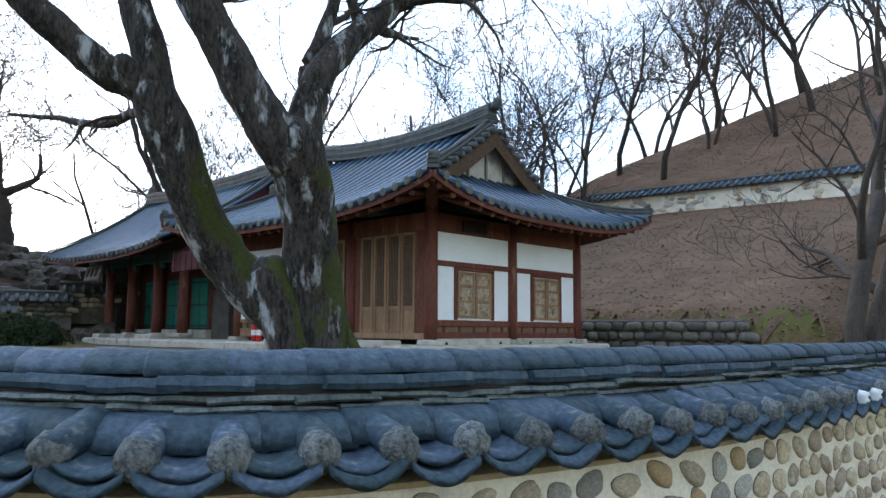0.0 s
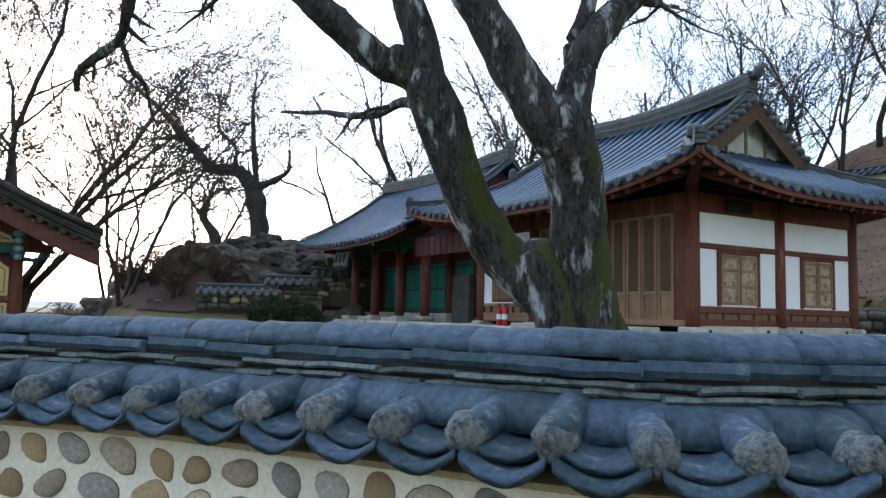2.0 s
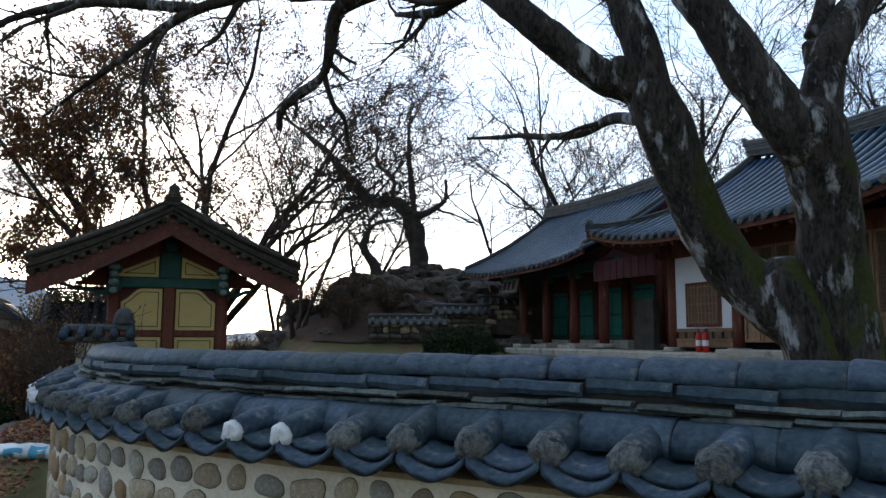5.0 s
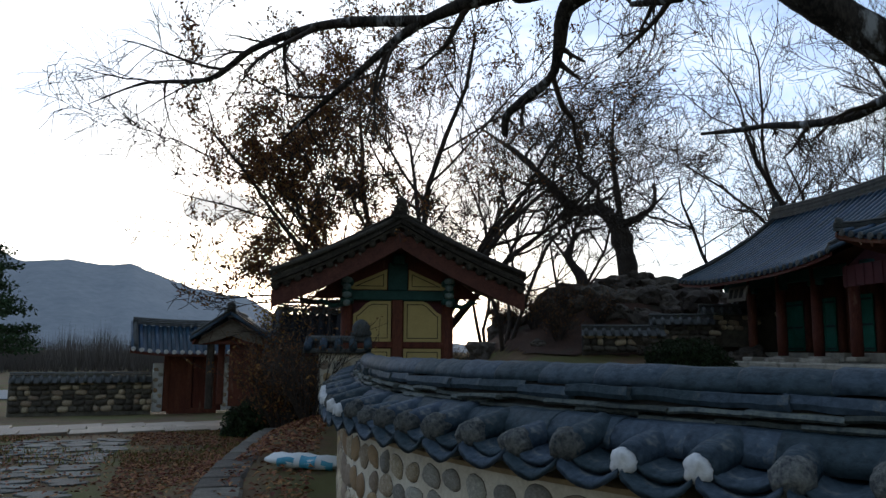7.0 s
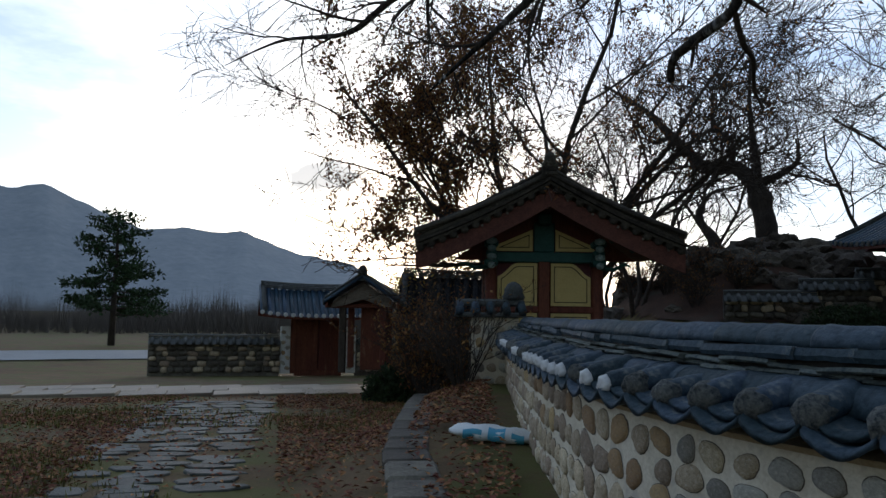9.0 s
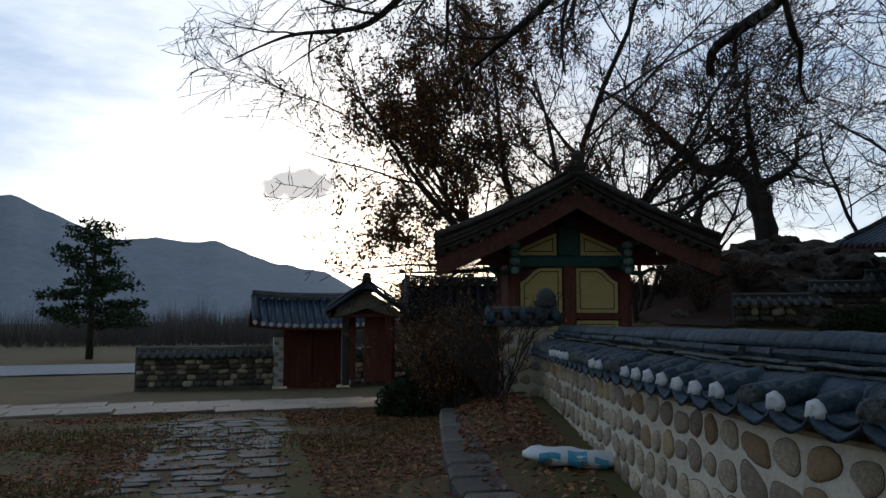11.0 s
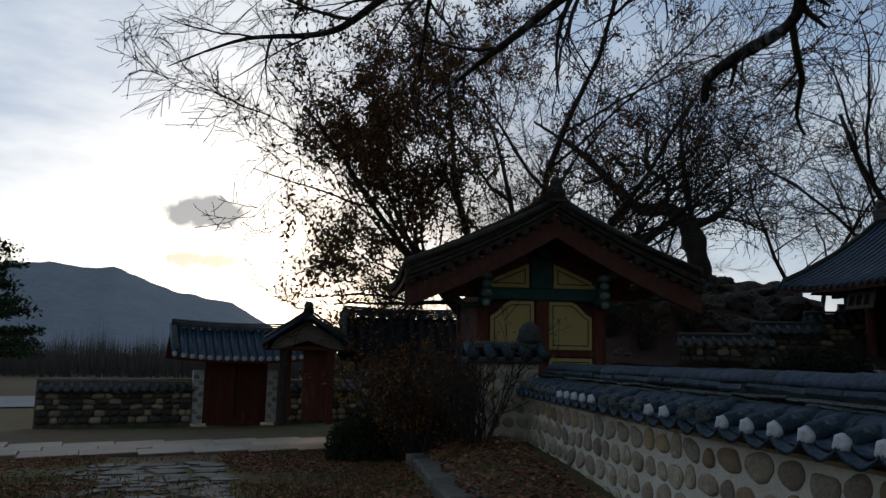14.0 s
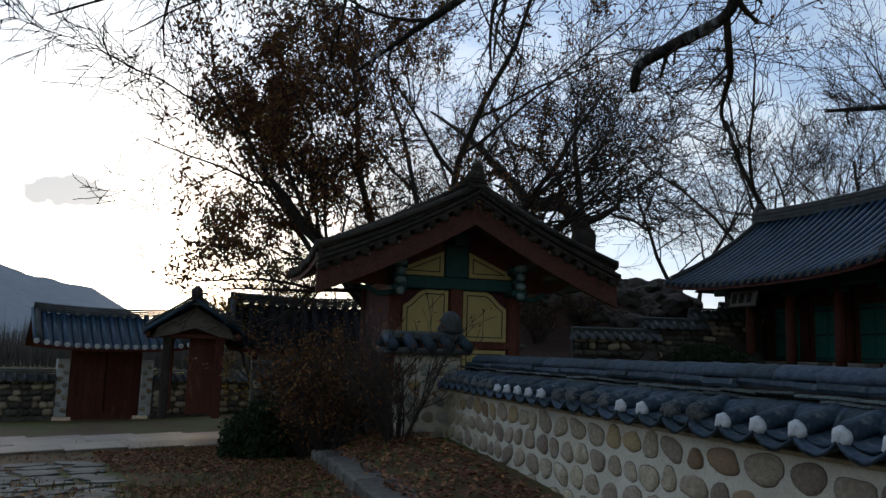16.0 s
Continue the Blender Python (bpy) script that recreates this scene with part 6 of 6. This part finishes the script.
# ---- rocky mound with terraces of tile-capped stones ----
def boulder(seed, mat=ROCK):
    rg = random.Random(seed)
    m_ = bmesh.new()
    bmesh.ops.create_icosphere(m_, subdivisions=3, radius=1)
    for v in m_.verts:
        n_ = noise.noise(v.co * 1.3 + Vector((seed, 0, 0))) * 0.5 + noise.noise(v.co * 3.1 + Vector((0, seed, 0))) * 0.24 + noise.noise(v.co * 7.1 + Vector((0, seed, 5))) * 0.1
        v.co *= 1 + n_
    me = bpy.data.meshes.new("rock")
    m_.to_mesh(me)
    m_.free()
    me.materials.append(mat)
    return me


rocks = [boulder(k) for k in range(5)]
r3 = random.Random(17)
first_rock = None
for i in range(80):
    x, y = r3.gauss(-16.2, 2.9), r3.gauss(27.4, 1.9)
    sc = r3.uniform(0.25, 0.75)
    ob = part("rock", rocks[i % 5], ROCK, m=pose(x, y, ground_z(x, y) + 0.1 * sc, r3.uniform(-20, 20), r3.uniform(-20, 20), r3.uniform(0, 360)) @ Matrix.Diagonal((sc * 1.2, sc, sc * 0.75, 1)))
    tagged(ob, "rough grey brown boulder on the mound", "rock", "mound rocks")
for i, (x, y, ln, dz, yaw) in enumerate([(-15.5, 22.6, 2.6, 0.1, 30), (-13.8, 24.0, 2.0, 0.6, 28), (-12.6, 25.2, 1.8, 1.2, 30), (-11.9, 26.4, 2.2, 1.9, 32)]):
    rubble_wall("retaining_wall", pose(x, y, ground_z(x, y) + dz * 0.35, 0, 0, yaw), ln, 0.55, "short terrace wall of stones capped with tiles", seed=30 + i)


def bush(m, label, rx, rz, count, mat=BUSH, size=0.05, seed=1, name="bush", twiggy=True):
    rg = random.Random(seed)
    b_ = thing(name, m, label, "bush")
    pts = []
    stems = Mesh()
    for k in range(60):
        a_, h_ = rg.uniform(0, 2 * math.pi), rg.uniform(0.15, 1)
        q = Vector((rx * math.cos(a_) * math.sqrt(1 - (h_ - 0.2) ** 2 if abs(h_ - 0.2) < 1 else 0) * rg.uniform(0.6, 1), rx * math.sin(a_) * rg.uniform(0.6, 1), rz * h_))
        stems.tube([(0.05 * math.cos(a_), 0.05 * math.sin(a_), 0), q * 0.5 + Vector((0, 0, 0.1)), q], [0.015, 0.01, 0.004], 4, cap=False)
    tagged(part("stem_mass", stems, TWIG, b_), kind="stuff")
    for _ in range(count):
        v = Vector((rg.gauss(0, 1), rg.gauss(0, 1), abs(rg.gauss(0, 1)))).normalized() * (rg.random() ** 0.25)
        k_ = 1 + 0.3 * noise.noise(v * 2.2 + Vector((seed, 0, 0)))
        pts.append(Vector((v.x * rx * k_, v.y * rx * k_, v.z * rz * k_ + 0.03)))
    tagged(part("leaves", leaf_quads(pts, count, size, rg, 0.03), mat, b_), kind="stuff")
    return b_


bush(pose(-11.2, 20.5, ground_z(-11.2, 20.5)), "low rounded dark green clipped bush", 1.1, 0.75, 7000, seed=4)
bush(pose(-16.7, 10.7, ground_z(-16.7, 10.7)), "low rounded dark green clipped bush", 0.72, 0.75, 6000, seed=5)
bush(pose(-18.0, 12.3, ground_z(-18.0, 12.3)), "wide dark evergreen bush beside the side gate", 0.85, 0.8, 6000, seed=6)


def shrub(m, label, h, stems, leaves, seed):
    rg = random.Random(seed)
    s_ = thing("shrub", m, label, "shrub")
    out_, tips_ = [], []
    for k in range(stems):
        a_ = rg.uniform(0, 2 * math.pi)
        grow(out_, (0.08 * math.cos(a_), 0.08 * math.sin(a_), -0.05), (0.45 * math.cos(a_), 0.45 * math.sin(a_), 1), h * rg.uniform(0.6, 1), 0.016, 2, rg, (4, 5), 0.16, 0.04, 0.5, (20, 50), tips_)
    tree_mesh(s_, out_, 0.2, TWIG, TWIG, 0.004)
    if leaves:
        tagged(part("leaves", leaf_quads(tips_, leaves, 0.035, rg, 0.05), LEAF, s_), kind="stuff")
    return s_


shrub(pose(-12.95, 8.85, ground_z(-12.95, 8.85)), "thin-stemmed bare shrub against the plaster wall", 1.4, 22, 250, 3)
shrub(pose(-14.5, 9.55, ground_z(-14.5, 9.55)), "straggling shrub with many dry leaves", 1.5, 30, 2600, 4)
shrub(pose(-15.5, 10.3, ground_z(-15.5, 10.3)), "straggling shrub with dry leaves by the shed", 1.7, 34, 3600, 5)
shrub(pose(-16.4, 12.4, ground_z(-16.4, 12.4)), "reddish leafless shrub by the side gate", 1.8, 20, 600, 6)
for i, (x, y) in enumerate([(-20.5, 25.5), (-18.6, 24.6), (-22.3, 24.8), (-17.0, 23.6), (-19.6, 26.4), (-21.5, 26.6), (-17.8, 25.6), (-23.4, 26.0), (-16.0, 24.8)]):
    shrub(pose(x, y, ground_z(x, y)), "reddish leafless brush on the mound's foot", 1.3, 26, 700, 40 + i)

# ---- the slope to the east ----
terrace = thing("terrace_wall", pose(2.9, 22.0, 1.02, 0, 0, -38.8), "low dark dry-stone terrace wall below the slope", "wall", kind="structure")
part("terrace_core", Mesh().box(0, 0.0, -0.5, 5.6, 0.4, 0.82, 0.05), DARKSTONE, terrace)
r4 = random.Random(6)
for row in range(3):
    x = -0.05 + 0.1 * (row % 2)
    while x < 5.5 - 0.22 * max(0, row - 2):
        ww = r4.uniform(0.25, 0.55)
        part("stone", r4.choice(cobbles_dark), DARKSTONE, terrace, m=pose(x + ww / 2, 0.0, 0.13 + row * 0.25, 0, r4.uniform(-8, 8), 0) @ Matrix.Diagonal((ww, 0.35, 0.26, 1)))
        x += ww
hw_pts = [(3.0 + k * 1.0, 36.8 - 0.8 * k) for k in range(16)]
hill_wall = thing("wall_hill", pose(0, 0, 0), "pale plastered stone wall with a dark tiled cap on the slope", "wall", kind="structure")
rr, rr2, cap_r = [], [], []
for x, y in hw_pts:
    z = 1.05 + hill(x - 0.3, y - 0.4)
    n_ = Vector((0.4, 0.5, 0)).normalized()
    c = Vector((x, y, z)) - n_ * 0.25
    rr.append([c - n_ * 0.2 + Vector((0, 0, -0.9)), c - n_ * 0.2 + Vector((0, 0, 0.85)), c + n_ * 0.2 + Vector((0, 0, 0.85)), c + n_ * 0.2 + Vector((0, 0, -0.9))])
    cap_r.append(c + Vector((0, 0, 0.95)))
part("wall_body", Mesh().loft(rr), PLASTER, hill_wall)
m_ = Mesh()
m_.loft([[c + Vector((-0.3, -0.38, -0.1)), c + Vector((-0.06, -0.08, 0.14)), c + Vector((0.06, 0.08, 0.14)), c + Vector((0.3, 0.38, -0.1))] for c in cap_r])
part("cap_bed", m_, RIDGE, hill_wall)
ridge(hill_wall, [c + Vector((0, 0, 0.14)) for c in cap_r], 0.12, 0.14)
tile_run = catmull(cap_r, 0.3)
for c in tile_run:
    part("crown_tile", Mesh().tube([c + Vector((-0.32, -0.4, -0.08)), c + Vector((-0.05, -0.07, 0.16))], [0.07, 0.07], 6), TILE_FAR, hill_wall, smooth=True)
for i in range(170):
    k = r4.uniform(0, 14.9)
    a_, b_ = Vector(rr[int(k)][1]), Vector(rr[int(k) + 1][1])
    p = a_.lerp(b_, k % 1) + Vector((0, 0, -r4.uniform(0.1, 1.5)))
    part("stone", cobbles[i % 9], STONE, hill_wall, m=pose(p.x, p.y, p.z, 0, 0, -38.7) @ Matrix.Diagonal((r4.uniform(0.2, 0.4), 0.14, r4.uniform(0.14, 0.26), 1)))

# ---- fallen leaves, litter on the slope ----
r5 = random.Random(77)
lm = Mesh()
for i in range(90000):
    x, y = r5.uniform(-21, -3), r5.uniform(-1.5, 12)
    off = (Vector((x, y, 0)) - Vector((-10.5, 2.95, 0))).dot(pn)
    if abs(off) < 0.95 and r5.random() < 0.88 or side(x, y, CP) > -0.16:
        continue
    if noise.noise(Vector((x * 0.35, y * 0.35, 9))) < -0.22 and r5.random() < 0.75:
        continue
    z = ground_z(x, y) + (0.06 if side(x, y, CP) > -1.3 else 0.02 if side(x, y, CP) > -3 else 0.01)
    a_, q = r5.uniform(0, 6.28), r5.uniform(0.018, 0.045)
    u, v = Vector((math.cos(a_), math.sin(a_), r5.uniform(-0.4, 0.4))), Vector((-math.sin(a_), math.cos(a_), r5.uniform(-0.4, 0.4)))
    p = Vector((x, y, z + 0.01))
    lm.add([p - u * q, p + v * q * 0.6 + Vector((0, 0, q * 0.35)), p + u * q, p - v * q * 0.6 + Vector((0, 0, q * 0.35))], [(0, 1, 2), (0, 2, 3)])
tagged(part("fallen_leaves", lm, FALLEN), "dry brown fallen leaves scattered over the lawn", "leaves", kind="stuff")
lm = Mesh()
for i in range(60000):
    x, y = r5.uniform(3, 24), r5.uniform(15, 42)
    if hill(x, y) < 0.1:
        continue
    a_, q = r5.uniform(0, 6.28), r5.uniform(0.025, 0.06)
    u, v = Vector((math.cos(a_), math.sin(a_), r5.uniform(-0.4, 0.4))), Vector((-math.sin(a_), math.cos(a_), r5.uniform(-0.1, 0.6)))
    p = Vector((x, y, ground_z(x, y) + 0.045))
    lm.add([p - u * q, p + v * q * 0.6, p + u * q, p - v * q * 0.6], [(0, 1, 2), (0, 2, 3)])
tagged(part("slope_litter", lm, SLOPE_LEAF), "brown leaf litter covering the slope", "leaves", kind="stuff")
gmesh = Mesh()
for i in range(34000):
    x, y = r5.uniform(-21, -3), r5.uniform(-1.5, 11)
    off = (Vector((x, y, 0)) - Vector((-10.5, 2.95, 0))).dot(pn)
    if noise.noise(Vector((x * 0.3, y * 0.3, 5))) < -0.05 or abs(off) < 0.9 and r5.random() < 0.6 or side(x, y, CP) > -0.3:
        continue
    a_, h_ = r5.uniform(0, 6.28), r5.uniform(0.04, 0.11)
    p = Vector((x, y, ground_z(x, y)))
    u = Vector((math.cos(a_), math.sin(a_), 0)) * 0.011
    gmesh.add([p - u, p + u, p + Vector((r5.uniform(-0.03, 0.03), r5.uniform(-0.03, 0.03), h_))], [(0, 1, 2)])
tagged(part("grass", gmesh, BLADE), "short yellow-green lawn grass between leaves", "grass", kind="stuff")

# ---- distance ----
ridge_line = [(20, 0.02), (47, 0.004), (50.3, 0.034), (53.5, 0.066), (55.9, 0.072), (58.4, 0.082), (61.2, 0.103), (63, 0.1), (65.5, 0.105), (68.1, 0.1), (71.3, 0.122), (74.4, 0.147), (76.6, 0.139), (80, 0.15), (90, 0.12), (110, 0.13), (140, 0.09), (170, 0.05)]
mrows = [[], [], [], []]
for i in range(301):
    az = 20 + 150 * i / 300
    el = np.interp(az, [q[0] for q in ridge_line], [q[1] for q in ridge_line])
    el = max(0.0, el + 0.003 * noise.noise(Vector((az * 0.9, 0, 0))) + 0.0015 * noise.noise(Vector((az * 4, 0, 0))))
    a_ = radians(az)
    for row, (rad, k_) in enumerate(((900, 0.0), (1100, 0.45), (1300, 0.8), (1500, 1.0))):
        w_ = 1 + (0.1 * noise.noise(Vector((az * 0.5, row * 3.0, 1))) if 0 < row < 3 else 0)
        mrows[row].append((-math.sin(a_) * rad - 4, math.cos(a_) * rad, rad * el * k_ * w_ - 2 + 1.5 * k_))
tagged(part("mountain", Mesh().sheet(mrows), MOUNT_HAZE, smooth=True), "hazy blue-grey mountain ridge far away", "mountain", kind="structure")
wm = Mesh()
r6 = random.Random(5)
for i in range(9000):
    a_, dd = radians(r6.uniform(44, 100)), r6.uniform(85, 150)
    x, y = -math.sin(a_) * dd - 4, math.cos(a_) * dd
    h_ = r6.uniform(2.4, 7.8) * (0.75 + 0.35 * noise.noise(Vector((math.degrees(a_) * 0.6, 0, 4))))
    w_ = r6.uniform(0.025, 0.09)
    z = -1.2
    wm.add([(x - w_, y, z), (x + w_, y, z), (x + r6.uniform(-0.7, 0.7), y, z + h_), (x - h_ * 0.2, y + 1, z + h_ * 0.9), (x + h_ * 0.17, y - 1, z + h_ * 0.8)], [(0, 1, 2), (0, 1, 3), (0, 1, 4)])
tagged(part("distant_woods", wm, WOODS_HAZE), "band of bare brown woods beyond the field", "trees", kind="stuff")
pm = Mesh()
pm.sheet([[(-math.sin(radians(az)) * dd - 4, math.cos(radians(az)) * dd, ground_z(-math.sin(radians(az)) * dd - 4, math.cos(radians(az)) * dd) + 0.06) for dd in (41, 44, 47, 50)] for az in range(60, 100, 2)])
tagged(part("pale_road", pm, PAVED), "pale paved strip beyond the lawn", "road", kind="structure")

pine = thing("pine_tree", pose(-58, 20, -1.3), "dark green pine tree with layered boughs", "tree")
rg = random.Random(12)
pine_trunk = Mesh().tube([(0, 0, 0), (0.1, 0, 3), (0.0, 0.1, 6), (0.15, 0, 9.4)], [0.25, 0.2, 0.14, 0.04], 8)
part("trunk", pine_trunk, BARK_FAR, pine, smooth=True)
pine_leaf, boughs = Mesh(), Mesh()
pts = []
for k in range(46):
    h_ = 2.4 + 7.0 * (k / 46)
    a_ = k * 2.4 + rg.random()
    ln = (3.7 * (1 - (h_ - 2.4) / 8.2) ** 0.8 + 0.3) * rg.uniform(0.6, 1.1)
    e = Vector((math.cos(a_) * ln, math.sin(a_) * ln, h_ + rg.uniform(-0.3, 0.5)))
    boughs.tube([(0.05, 0.05, h_), e * 0.5 + Vector((0, 0, h_ * 0.5 - 0.1)), e], [0.06, 0.04, 0.015], 4, cap=False)
    for _ in range(int(24 * ln)):
        t = rg.uniform(0.35, 1.05)
        pts.append(Vector((e.x * t + rg.gauss(0, 0.28), e.y * t + rg.gauss(0, 0.28), h_ + (e.z - h_) * t + rg.gauss(0.05, 0.13))))
tagged(part("branchwork", boughs, BARK_FAR, pine), kind="stuff")
tagged(part("needles", leaf_quads(pts, 6500, 0.16, rg, 0.12), PINE, pine), kind="stuff")

# a small tree added beyond the side gate for the leafy tree's sunlit low part
tg = random.Random(91)
sunlit_tree = thing("small_tree", pose(-23.6, 18.4, ground_z(-23.6, 18.4)), "small added tree with fine twigs, sunlight put into its yellow leaf colour", "tree")
out, tips = [], []
for k in range(4):
    grow(out, (0, 0, 0), (math.cos(k * 1.6) * 0.5, math.sin(k * 1.6) * 0.5, 1), 3.4, 0.06, 3, tg, (5, 6, 6), 0.15, 0.02, 0.55, (25, 60), tips)
tree_mesh(sunlit_tree, out, 0.05, BARK_FAR, TWIG, 0.006, 6)
tagged(part("leaves", leaf_quads(tips, 4500, 0.06, tg, 0.12), SUNLIT_LEAF, sunlit_tree), kind="stuff")

bush(pose(-18.9, 15.2, ground_z(-18.9, 15.2)), "tall dark thicket behind the side gate", 1.5, 2.0, 9000, seed=14, name="thicket")
STORE = pose(-21.6, 17.6, -0.1, 0, 0, 45)
store = thing("outbuilding", STORE, "small plastered outbuilding with a dark tiled roof", "building")
part("body", Mesh().box(-1.3, -0.9, -0.3, 1.3, 0.9, 1.55, 0.02), PLASTER, store)
gate_roof(store, 2.0, 1.45, 1.5, 2.75, mat=SILHOUETTE, end=SILHOUETTE)
for x in (-1.3, 0.0, 1.3):
    part("post", Mesh().box(x - 0.07, -0.96, 0, x + 0.07, -0.88, 1.55, 0.01), REDWOOD, store)
part("window", Mesh().box(0.35, -0.93, 0.6, 0.95, -0.89, 1.2, 0.01), LATTICE, store, "dark lattice window")
bush(pose(-16.9, 14.6, ground_z(-16.9, 14.6)), "dark thicket beside the shrine shed", 1.2, 2.0, 9000, seed=16, name="thicket")
